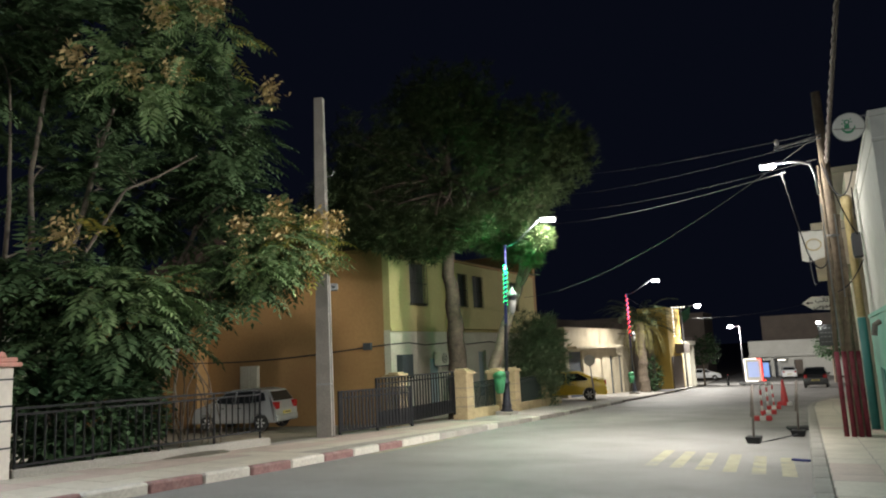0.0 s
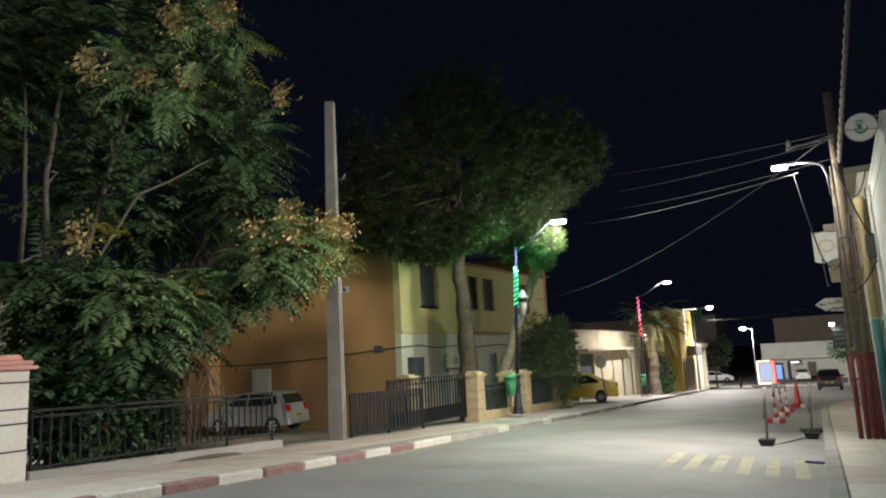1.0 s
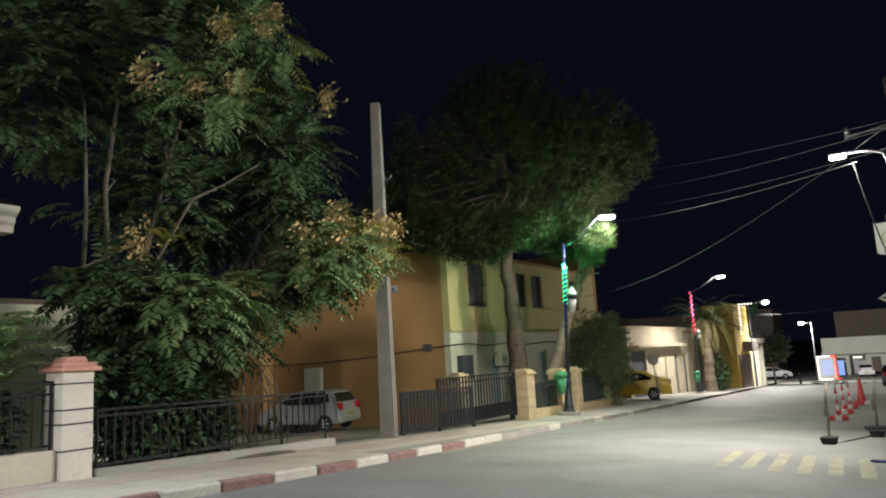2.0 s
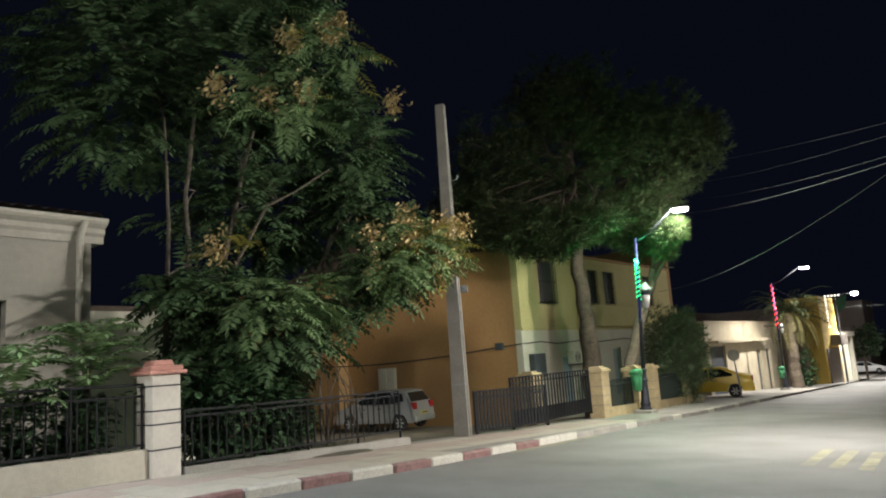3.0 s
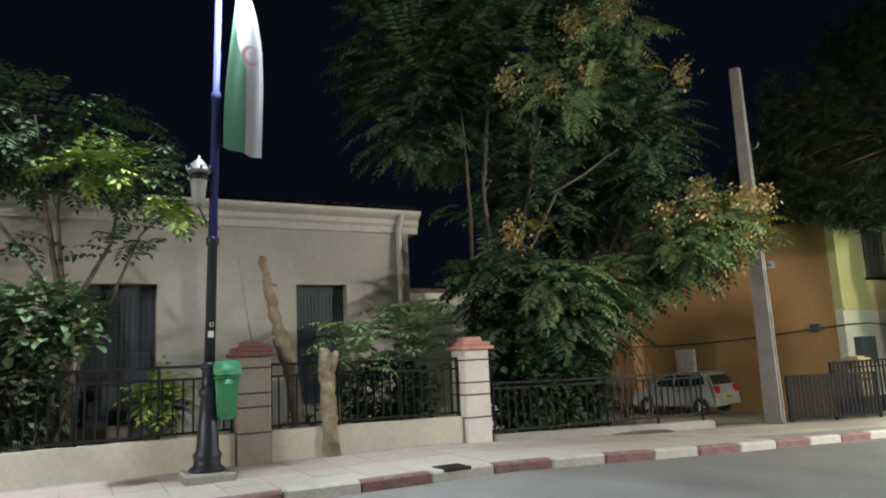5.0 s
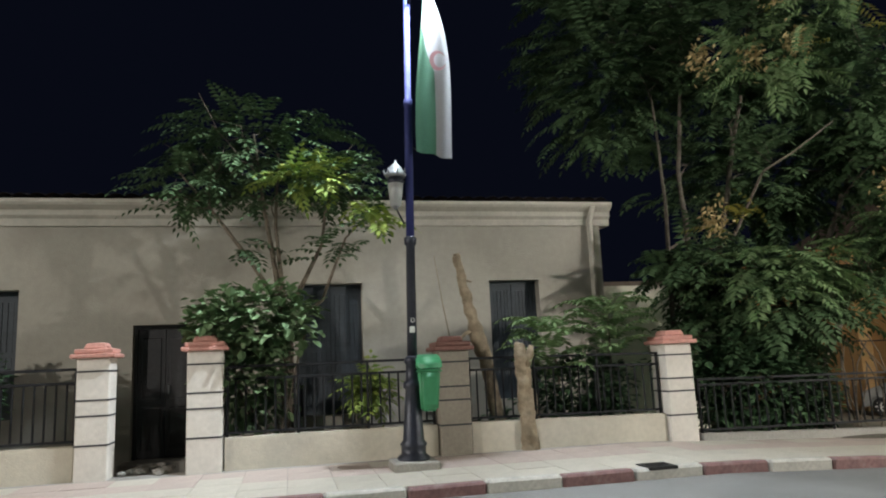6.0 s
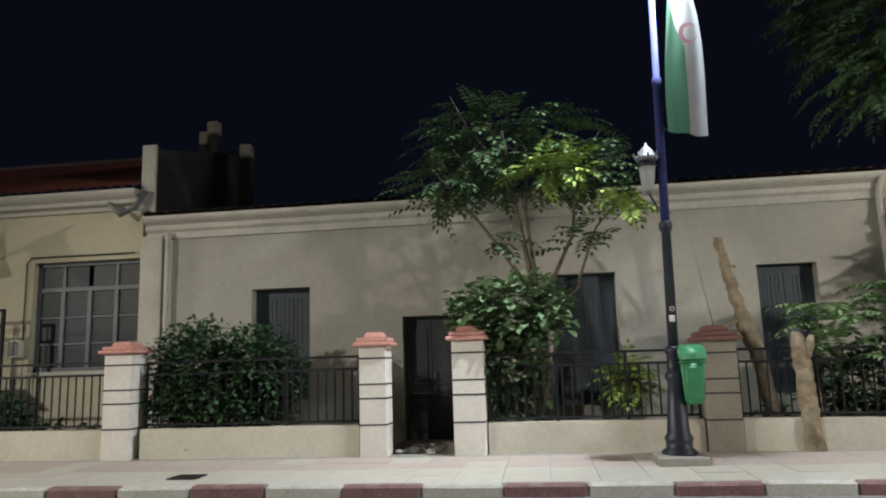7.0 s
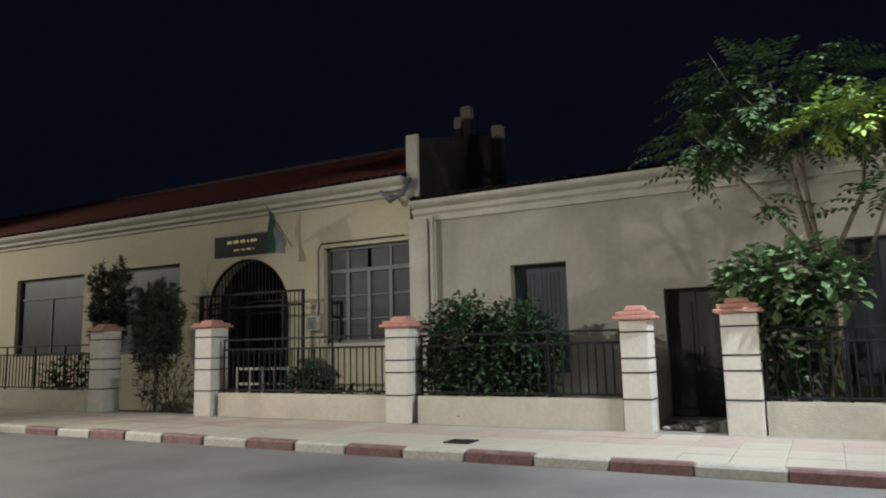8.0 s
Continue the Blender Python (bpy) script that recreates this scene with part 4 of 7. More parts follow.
def limbs(parent, mat, stems, lumps, seed, twigs=7, r_twig=0.018, low=0.35):
    """Stems, and limbs from the stems out to the clumps of the crown."""
    rng = random.Random(seed)
    joints = []
    for pts, r0, r1 in stems:
        bm = bmesh.new()
        n = 9
        pp = [Vector(p) for p in pts]
        line = []
        for i in range(n * (len(pp) - 1) + 1):
            k, f = divmod(i / n, 1)
            k = int(k)
            line.append(pp[k] if k >= len(pp) - 1 else pp[k].lerp(pp[k + 1], f))
        line = [p + Vector((noise.noise(p * 1.3 + Vector((seed, 0, 0))), noise.noise(p * 1.3 + Vector((0, seed, 7))), 0)) * r0 * 0.35 for p in line]
        m = len(line) - 1
        tube(bm, line, [r0 + (r1 - r0) * i / m for i in range(m + 1)], 10)
        part("trunk", bm, mat, parent, smooth=True)
        joints += [(p, r0 + (r1 - r0) * i / m) for i, p in enumerate(line) if i > m * low]
    for lump in lumps:
        for _ in range(twigs):
            bm = bmesh.new()
            p, _o = in_lump(rng, lump, 0.3)
            near = sorted(joints, key=lambda j: (j[0] - p).length + max(0, j[0].z - p.z + 0.2) * 2)[: 4]
            j, rj = rng.choice(near)
            line = bent(rng, j, p)
            tube(bm, line, [max(r_twig * 0.4, min(rj * 0.7, r_twig * 2) * (1 - i / 7)) for i in range(len(line))], 6)
            for _k in range(2):
                q = line[rng.randint(3, 6)]
                e = q + Vector((rng.uniform(-1, 1), rng.uniform(-1, 1), rng.uniform(-0.2, 0.8))) * 0.5
                tube(bm, (q, q.lerp(e, 0.5), e), (r_twig * 0.6, r_twig * 0.45, r_twig * 0.25), 5)
            part("limb", bm, mat, parent, smooth=True)


def build_big_tree():
    t = thing("feathery_tree", pose(0, 0, 0), "tall feathery-leaved tree with tan seed clusters behind the fence", "tree")
    lumps = [(-9.9, 5.7, 2.15, 0.9, 1.6, 0.95, 300), (-10.1, 4.4, 2.7, 0.7, 0.9, 0.7, 80), (-9.8, 8.6, 3.3, 0.8, 1.3, 0.7, 160), (-11.2, 6.8, 4.7, 1.0, 2.6, 1.2, 300), (-10.4, 8.6, 4.9, 0.9, 1.1, 0.9, 110),
             (-10.9, 6.2, 7.3, 1.6, 2.5, 1.7, 480), (-10.7, 6.0, 9.4, 1.5, 2.2, 1.2, 260), (-10.6, 8.5, 6.2, 1.1, 1.3, 1.4, 210), (-11.4, 3.9, 6.9, 1.4, 1.7, 2.0, 330), (-11.4, 3.6, 9.0, 1.3, 1.4, 1.0, 150), (-9.8, 7.4, 2.5, 0.5, 0.5, 0.5, 30)]
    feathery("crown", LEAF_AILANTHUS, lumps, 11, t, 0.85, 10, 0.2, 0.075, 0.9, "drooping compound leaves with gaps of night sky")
    # the branch that reaches out past the pole, coloured brighter as lamplit, and half yellow
    feathery("outer_branch_leaves", LEAF_LAMPLIT, [(-8.95, 8.9, 3.75, 0.5, 1.35, 0.6, 115), (-8.9, 8.1, 3.35, 0.5, 0.9, 0.45, 45), (-9.3, 6.8, 7.7, 0.5, 1.1, 0.9, 22), (-9.3, 5.8, 6.3, 0.5, 1.4, 0.6, 34), (-9.1, 5.5, 2.6, 0.35, 1.4, 0.55, 62)], 17, t, 0.75, 10, 0.19, 0.06, 1.1, "green compound leaves in the brighter, lamplit colour")
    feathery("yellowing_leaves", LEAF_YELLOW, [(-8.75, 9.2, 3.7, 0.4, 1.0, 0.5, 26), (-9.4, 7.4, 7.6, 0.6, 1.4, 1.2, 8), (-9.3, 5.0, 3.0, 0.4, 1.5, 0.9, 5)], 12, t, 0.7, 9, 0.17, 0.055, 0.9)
    # hanging bunches of dry winged seeds
    rng = random.Random(13)
    spots = [(-8.7, 8.2, 4.25), (-8.7, 8.4, 4.0), (-8.6, 9.5, 4.15), (-8.6, 9.9, 4.2), (-8.7, 8.3, 3.75), (-9.0, 7.6, 3.9), (-8.75, 9.3, 3.5), (-8.8, 9.0, 3.6), (-8.6, 9.6, 3.5), (-8.8, 10.0, 3.45), (-8.7, 9.2, 4.1), (-9.0, 7.7, 3.2),
             (-9.2, 6.9, 7.9), (-9.3, 7.3, 8.2), (-9.3, 6.0, 7.5), (-9.4, 5.5, 6.3), (-9.3, 6.3, 6.5), (-9.5, 4.6, 6.2), (-9.3, 4.4, 3.4), (-9.4, 8.8, 7.0)]
    verts, faces = [], []
    for c in spots:
        for _ in range(150):
            p = Vector(c) + Vector((rng.gauss(0, 0.1), rng.gauss(0, 0.13), rng.gauss(0, 0.15)))
            d = Vector((rng.gauss(0, 1), rng.gauss(0, 1), rng.gauss(-0.6, 0.7))).normalized()
            w = d.cross(Vector((0.3, 0.5, 0.8))).normalized() * 0.026
            k = len(verts)
            verts.extend((p, p + d * 0.055 + w, p + d * 0.12, p + d * 0.055 - w))
            faces.append((k, k + 1, k + 2, k + 3))
    mesh_object("seed_cluster", verts, faces, SEEDS, t, "hanging bunches of dry tan winged seeds")["kind"] = "stuff"
    stems = [(((-10.1, 4.1, -0.1), (-10.15, 4.0, 1.9), (-10.4, 4.2, 4.0), (-10.9, 4.4, 6.2)), 0.06, 0.015), (((-10.3, 4.7, -0.1), (-10.4, 4.6, 2.2), (-10.7, 4.7, 4.6), (-10.9, 5.4, 9.2)), 0.08, 0.02),
             (((-10.4, 5.2, -0.1), (-10.5, 5.2, 3.0), (-10.6, 5.9, 5.4), (-10.6, 6.6, 8.0)), 0.075, 0.02), (((-10.2, 6.2, -0.1), (-10.2, 7.6, 2.4), (-10.0, 8.6, 3.6), (-9.3, 9.6, 3.8)), 0.07, 0.02),
             (((-10.6, 6.6, -0.1), (-10.7, 7.6, 3.2), (-10.5, 8.9, 5.8), (-10.4, 9.7, 7.2)), 0.07, 0.02), (((-10.4, 5.4, 3.2), (-10.0, 5.9, 4.4), (-9.9, 6.5, 4.75), (-9.8, 7.3, 5.3)), 0.03, 0.012)]
    limbs(t, TREE_BARK, stems, lumps, 14, 7, 0.016)
    u = thing("thicket", pose(0, 0, 0), "dark tangled undergrowth pushing through the iron fence", "bushes", kind="stuff")
    leafy("leaves", LEAF_HEDGE, [(-9.6, 4.95, 0.75, 0.5, 1.3, 0.9, 4000), (-9.7, 6.1, 0.6, 0.4, 0.5, 0.6, 500), (-10.1, 4.6, 1.4, 0.5, 1.0, 0.9, 900)], 15, u, 0.13)
    rng = random.Random(16)
    bm = bmesh.new()
    for _ in range(34):
        y = rng.uniform(3.8, 7.9)
        tube(bm, bent(rng, (-9.6 - rng.random() * 0.4, y, -0.1), (-9.5 - rng.random() * 0.6, y + rng.uniform(-0.5, 0.5), rng.uniform(0.9, 1.7)), 4), 0.012, 5)
    part("twigs", bm, BARK, u)


def build_small_tree():
    t = thing("small_garden_tree", pose(0, 0, 0), "small open-crowned garden tree with fanning stems before the house", "tree")
    lumps = [(-9.9, -2.75, 4.65, 0.9, 1.45, 0.8, 190), (-9.9, -3.6, 4.1, 0.7, 0.8, 0.55, 80), (-9.8, -1.5, 4.1, 0.7, 0.8, 0.5, 80), (-9.8, -2.5, 3.9, 0.8, 1.2, 0.35, 50)]
    low = [(-9.7, -2.9, 3.1, 0.3, 0.5, 0.2, 7), (-9.6, -1.6, 3.0, 0.4, 0.5, 0.25, 12), (-9.6, -1.1, 3.4, 0.3, 0.4, 0.3, 12)]
    feathery("crown", LEAF_AILANTHUS, lumps + low, 21, t, 0.5, 6, 0.13, 0.06, 0.8, "dusky feathery leaves")
    # lamplight on the crown's front is put into a brighter leaf colour
    feathery("lit_leaves", LEAF_BRIGHT, [(-9.2, -1.9, 3.98, 0.3, 0.85, 0.2, 26), (-9.15, -1.05, 3.5, 0.25, 0.35, 0.2, 11)], 22, t, 0.45, 6, 0.16, 0.075, 0.8, "yellow-green leaves in the brighter, lamplit colour")
    stems = [(((-9.9, -2.25, 0.05), (-9.9, -2.3, 2.2), (-10.0, -3.1, 3.4), (-10.1, -3.8, 4.3)), 0.05, 0.014), (((-9.9, -2.25, 0.05), (-9.92, -2.32, 2.2), (-9.9, -2.55, 3.6), (-9.9, -2.7, 4.8)), 0.06, 0.014),
             (((-9.9, -2.2, 0.05), (-9.88, -2.28, 2.2), (-9.9, -2.4, 3.4), (-9.85, -2.35, 4.5)), 0.05, 0.014), (((-9.9, -2.2, 0.05), (-9.9, -2.2, 2.2), (-9.8, -1.75, 3.1), (-9.8, -1.6, 4.2)), 0.05, 0.014), (((-9.9, -2.2, 2.0), (-9.8, -1.75, 2.3), (-9.75, -1.4, 3.2), (-9.7, -1.0, 3.6)), 0.03, 0.01)]
    limbs(t, BARK, stems, lumps, 23, 6, 0.012)


def build_bushes():
    b = thing("broad_leaved_bush", pose(0, 0, 0), "broad-leaved bush leaning out beside the gate pillar", "bush")
    leafy("leaves", LEAF_FIG, [(-9.45, -2.65, 2.02, 0.5, 0.85, 0.5, 1300), (-9.35, -3.15, 1.95, 0.32, 0.42, 0.32, 300), (-9.6, -2.75, 1.2, 0.35, 0.62, 0.68, 1000)], 31, b, 0.145)
    rng = random.Random(3)
    [part("stem", tubes((bent(rng, (-9.65, -2.5 + rng.uniform(-0.2, 0.2), 0.05), (-9.5, -2.55 + rng.uniform(-0.6, 0.6), rng.uniform(1.6, 2.2))), 0.016), n=5), BARK, b) for _ in range(7)]
    b = thing("clipped_bush", pose(0, 0, 0), "dense dark green bush filling the railing bay", "bush")
    leafy("leaves", LEAF_HEDGE, [(-9.7, -7.5, 1.3, 0.5, 0.75, 0.78, 5200), (-9.7, -6.6, 1.2, 0.5, 0.85, 0.74, 5200), (-9.55, -7.0, 0.8, 0.42, 1.2, 0.66, 4600)], 32, b, 0.085)
    [part("stem", tubes((bent(rng, (-9.8, -7.0 + rng.uniform(-0.4, 0.4), 0.05), (-9.75, -7.0 + rng.uniform(-1, 1), 1.4)), 0.018), n=5), BARK, b) for _ in range(6)]
    b = thing("yellow_green_shrub", pose(0, 0, 0), "bright yellow-green young shrub behind the railing", "bush")
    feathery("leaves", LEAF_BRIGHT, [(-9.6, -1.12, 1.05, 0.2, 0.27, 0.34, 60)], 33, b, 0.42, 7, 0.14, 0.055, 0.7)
    [part("stem", tubes((bent(rng, (-9.62, -1.15, 0.05), (-9.6, -1.15 + rng.uniform(-0.3, 0.3), 1.1)), 0.01), n=5), BARK, b) for _ in range(4)]
    for y, z, n in ((1.6, 1.7, 60), (2.6, 1.98, 40)):
        b = thing("feathery_sapling", pose(0, 0, 0), "young feathery-leaved sapling rising above the railing", "sapling", "saplings in the garden")
        verts, faces = [], []
        for tier, count in ((0.0, 8), (-0.2, 7), (-0.42, 6), (-0.65, 5)):
            for q in range(count):
                az = 2 * math.pi * q / count + rng.uniform(-0.25, 0.25) + tier
                add_frond(verts, faces, rng, Vector((-9.68, y, z + tier)), Vector((math.cos(az), math.sin(az), rng.uniform(0.55, 1.3) - tier * 0.2)), rng.uniform(0.6, 0.85), 11, 0.2, 0.058, 1.25)
        # sapling leaves carry the lamp's brightness in their green
        mesh_object("leaves", verts, faces, LEAF_LAMPLIT, b)
        part("stem", tubes((bent(rng, (-9.75, y, 0.0), (-9.7, y, z)), 0.018), n=6), BARK, b)
    b = thing("garden_undergrowth", pose(0, 0, 0), "dark low growth behind the railing", "bushes", kind="stuff")
    leafy("leaves", LEAF_HEDGE, [(-9.7, 2.1, 0.85, 0.4, 0.95, 0.6, 1700), (-9.7, 0.75, 0.35, 0.3, 0.4, 0.3, 160), (-9.8, -10.75, 0.6, 0.3, 0.55, 0.42, 800), (-9.8, -9.8, 0.4, 0.3, 0.6, 0.25, 160), (-9.8, -17.5, 0.8, 0.4, 1.2, 0.5, 600)], 37, b, 0.12)
    for y, ry, cz, rz, n in ((-16.9, 0.2, 2.3, 1.2, 190), (-16.2, 0.2, 2.35, 1.2, 190), (-14.95, 0.55, 1.85, 1.05, 700)):
        b = thing("slender_cypress", pose(0, 0, 0), "slim ragged cypress beside the side gate", "tree", "garden cypresses")
        needles("crown", LEAF_CYPRESS, [(-9.95, y, cz, ry, ry, rz, n)], 38 + n, b, 0.16, 10, 0.03)
        part("trunk", tubes((((-9.95, y, 0), (-9.95, y, cz + 0.4)), 0.04), n=6), BARK, b)
    b = thing("dry_bush", pose(0, 0, 0), "twiggy half-dry bush between two pillars", "bush")
    leafy("leaves", material("dry_leaf", (0.12, 0.10, 0.07), 0.8, per_island=0.8, second=(0.22, 0.18, 0.13)), [(-9.6, -14.6, 0.75, 0.3, 0.55, 0.55, 500), (-9.7, -13.5, 0.7, 0.3, 0.5, 0.5, 260)], 39, b, 0.07)
    [part("stem", tubes((bent(rng, (-9.65, -14.3 + rng.uniform(-0.6, 0.6), 0.05), (-9.6, -14.2 + rng.uniform(-0.8, 0.8), rng.uniform(0.7, 1.3))), 0.009), n=5), BARK, b) for _ in range(16)]


def gnarl(ob, amount):
    """Knots and splits on a bare trunk."""
    for v in ob.data.vertices:
        k = noise.noise(v.co * 9.0) * amount + noise.noise(v.co * Vector((22, 22, 4))) * amount * 0.7
        v.co += v.normal * k
    return ob


def dense(line, n=8):
    pts = [Vector(p) for p in line]
    return [a.lerp(b, i / n) for a, b in zip(pts, pts[1:]) for i in range(n)] + [pts[-1]]


def dense_radii(radii, n=8):
    return [a + (b - a) * i / n for a, b in zip(radii, radii[1:]) for i in range(n)] + [radii[-1]]


def build_stumps():
    s = thing("bare_trunk", pose(0, 0, 0), "tall pollarded bare trunk, bark peeled and bleached", "tree trunk")
    line = ((-9.65, 0.82, 0.0), (-9.64, 0.72, 0.7), (-9.62, 0.60, 1.35), (-9.6, 0.47, 1.72), (-9.6, 0.42, 1.95), (-9.6, 0.31, 2.4), (-9.6, 0.23, 2.88), (-9.6, 0.225, 2.93))
    bm = tubes((dense(line), dense_radii((0.105, 0.1, 0.095, 0.115, 0.085, 0.072, 0.062, 0.05))), n=14)
    gnarl(part("trunk", bm, STUMP_WOOD, s, smooth=True), 0.035)
    part("branch", tubes((((-9.6, 0.45, 1.78), (-9.55, 0.3, 1.75), (-9.5, 0.12, 1.58)), (0.035, 0.028, 0.02)), (((-9.6, 0.27, 2.5), (-9.56, 0.36, 2.52), (-9.56, 0.42, 2.5)), (0.02, 0.016, 0.014)), (((-9.6, 0.1, 1.5), (-9.6, -0.02, 2.2), (-9.6, -0.12, 2.9)), (0.01, 0.007, 0.004)), n=6), STUMP_WOOD, s, smooth=True)
    s = thing("sawn_stump", pose(0, 0, 0), "split sawn-off trunk growing through the garden wall", "tree trunk")
    gnarl(part("trunk", tubes((dense(((-9.1, 1.03, 0.0), (-9.1, 1.02, 0.5), (-9.14, 1.01, 0.9), (-9.14, 0.99, 1.25), (-9.15, 0.97, 1.48), (-9.15, 0.97, 1.56))), dense_radii((0.125, 0.105, 0.092, 0.098, 0.10, 0.05))), n=14), STUMP_WOOD, s, smooth=True), 0.045)
    part("fork", tubes((((-9.13, 1.02, 1.2), (-9.11, 1.10, 1.42), (-9.1, 1.13, 1.53)), (0.06, 0.065, 0.03)), n=9), STUMP_WOOD, s, smooth=True)
    part("root_trunk", tubes((((-9.6, 1.3, 0.0), (-9.5, 1.25, 0.5), (-9.45, 1.2, 0.9)), (0.09, 0.085, 0.08)), n=9), STUMP_WOOD, s, smooth=True)


def build_pines():
    lumps = [(-11.6, 20.6, 8.6, 3.2, 2.4, 2.9, 1500), (-9.2, 21.8, 8.6, 2.4, 2.2, 2.2, 950), (-13.6, 18.6, 8.0, 1.9, 1.8, 2.3, 700), (-14.3, 18.0, 6.6, 1.4, 1.3, 1.3, 420), (-11.3, 20.3, 5.75, 1.9, 1.5, 0.65, 560),
             (-7.4, 22.6, 8.4, 1.0, 1.2, 1.3, 330), (-11.5, 20.5, 10.7, 2.4, 2.0, 1.4, 600), (-12.9, 18.8, 6.1, 1.7, 1.4, 0.8, 520), (-9.9, 21.2, 6.1, 1.8, 1.4, 1.1, 560), (-9.6, 21.6, 5.1, 0.9, 0.9, 0.6, 220), (-11.0, 18.1, 4.95, 1.5, 0.5, 0.55, 380),
             (-11.8, 17.4, 5.45, 1.9, 1.1, 0.75, 560), (-9.7, 17.9, 5.4, 1.2, 0.9, 0.6, 300), (-13.5, 16.9, 6.1, 1.4, 1.1, 1.0, 400)]
    t = thing("pine_tree", pose(0, 0, 0), "broad old pine with a dense dark crown over the house", "tree")
    needles("crown", LEAF_PINE, lumps, 41, t, 0.34, 14, 0.035, "dense needle crown")
    limbs(t, PINE_BARK, [(((-11.5, 20.7, -1.2), (-11.45, 20.75, 1.8), (-11.55, 20.6, 4.2), (-11.4, 20.6, 8.8)), 0.40, 0.14)], lumps, 42, 5, 0.04, 0.8)
    t = thing("leaning_pine", pose(0, 0, 0), "slender leaning pine with smooth grey bark", "tree")
    lumps = [(-8.9, 21.6, 6.2, 0.9, 0.9, 0.8, 240), (-8.2, 21.2, 7.0, 0.8, 0.8, 0.8, 200), (-7.75, 19.7, 5.0, 0.45, 0.45, 0.4, 150), (-8.2, 20.3, 4.6, 0.4, 0.4, 0.5, 130)]
    needles("crown", LEAF_PINE, lumps, 43, t, 0.30, 14, 0.03, "needles lit by the lamp")
    limbs(t, BARK, [(((-10.2, 20.5, -1.0), (-10.1, 20.9, 0.9), (-9.5, 21.2, 2.8), (-9.1, 21.6, 4.2), (-8.8, 21.7, 6.6)), 0.24, 0.10)], lumps, 44, 6, 0.04)
    t = thing("tamarisk", pose(0, 0, 0), "round feathery green shrub behind the fence", "bush")
    needles("crown", LEAF_TAMARISK, [(-10.2, 25.2, 1.1, 1.3, 1.6, 1.9, 1700), (-10.7, 26.2, 0.2, 1.0, 1.0, 1.1, 600)], 45, t, 0.26, 12, 0.03)
    part("trunk", tubes((((-10, 25.5, -1.2), (-10, 25.5, 0.8)), 0.09)), BARK, t)


build_big_tree()
build_small_tree()
build_bushes()
build_stumps()
rubble_rng = random.Random(4)
for q in range(16):
    bm = bmesh.new()
    bmesh.ops.create_icosphere(bm, subdivisions=1, radius=rubble_rng.uniform(0.04, 0.09))
    for v in bm.verts:
        v.co *= 1 + 0.35 * noise.noise(v.co * 20 + Vector((q, 0, 0)))
    tagged(obj("rubble_stone", bm, CONCRETE, m=pose(-9.5 + rubble_rng.uniform(-0.2, 0.3), -4.0 + rubble_rng.uniform(-0.3, 0.3), 0.14) @ Matrix.Diagonal((1.4, 1, 0.6, 1))), "loose lump of rubble before the house door", "stone", "rubble at the door")
build_pines()


# ---------------------------------------------------------------- street furniture on the garden side
LED = glowing("white_led", (1.0, 0.97, 0.92), 60.0)
LED_GREEN = glowing("green_light_rope", (0.03, 1.0, 0.3), 2.0)
LED_RED = glowing("red_light_rope", (1.0, 0.04, 0.03), 2.6)
LED_WHITE = glowing("white_light_rope", (1.0, 0.93, 0.80), 2.0)
OPAL = material("opal_glass", (0.34, 0.34, 0.33), 0.4, vary=0.06)
SILVER = material("silver_cap", (0.17, 0.175, 0.18), 0.5, 0.2, vary=0.15)
BIN_GREEN = material("green_plastic", (0.05, 0.25, 0.11), 0.45, vary=0.12, grain=20, stain=0.25, stain_scale=5, stain_colour=(0.03, 0.1, 0.05))
YELLOW_PAINT = material("worn_yellow_marking", (0.31, 0.28, 0.18), 0.7, vary=0.3, grain=35, stain=0.95, stain_scale=3.2, stain_colour=(0.18, 0.175, 0.165))
RUBBER = material("black_rubber", (0.015, 0.015, 0.016), 0.8, vary=0.2)
SIGN_WHITE = material("white_sign_face", (0.66, 0.66, 0.62), 0.5, vary=0.06)


def lamp_head(p, head, height):
    part("arm", tubes((((0, 0, height - 0.1), (head[0] * 0.3, head[1] * 0.3, height + 0.1), (head[0] * 0.85, head[1] * 0.85, head[2] + 0.08)), 0.024)), POST_IRON, p, smooth=True)
    d = Vector((head[0], head[1], 0)).normalized()
    hd = thing("lamp_head", Matrix.Translation(head) @ Matrix.Rotation(math.atan2(d.y, d.x), 4, "Z"), "", "")
    hd.parent = p
    part("housing", boxes((-0.28, 0.28, -0.12, 0.12, 0.03, 0.09), bevel=0.02), STEEL, hd)
    part("led_panel", boxes((-0.22, 0.22, -0.1, 0.1, -0.05, 0.029), bevel=0.02), LED, hd)


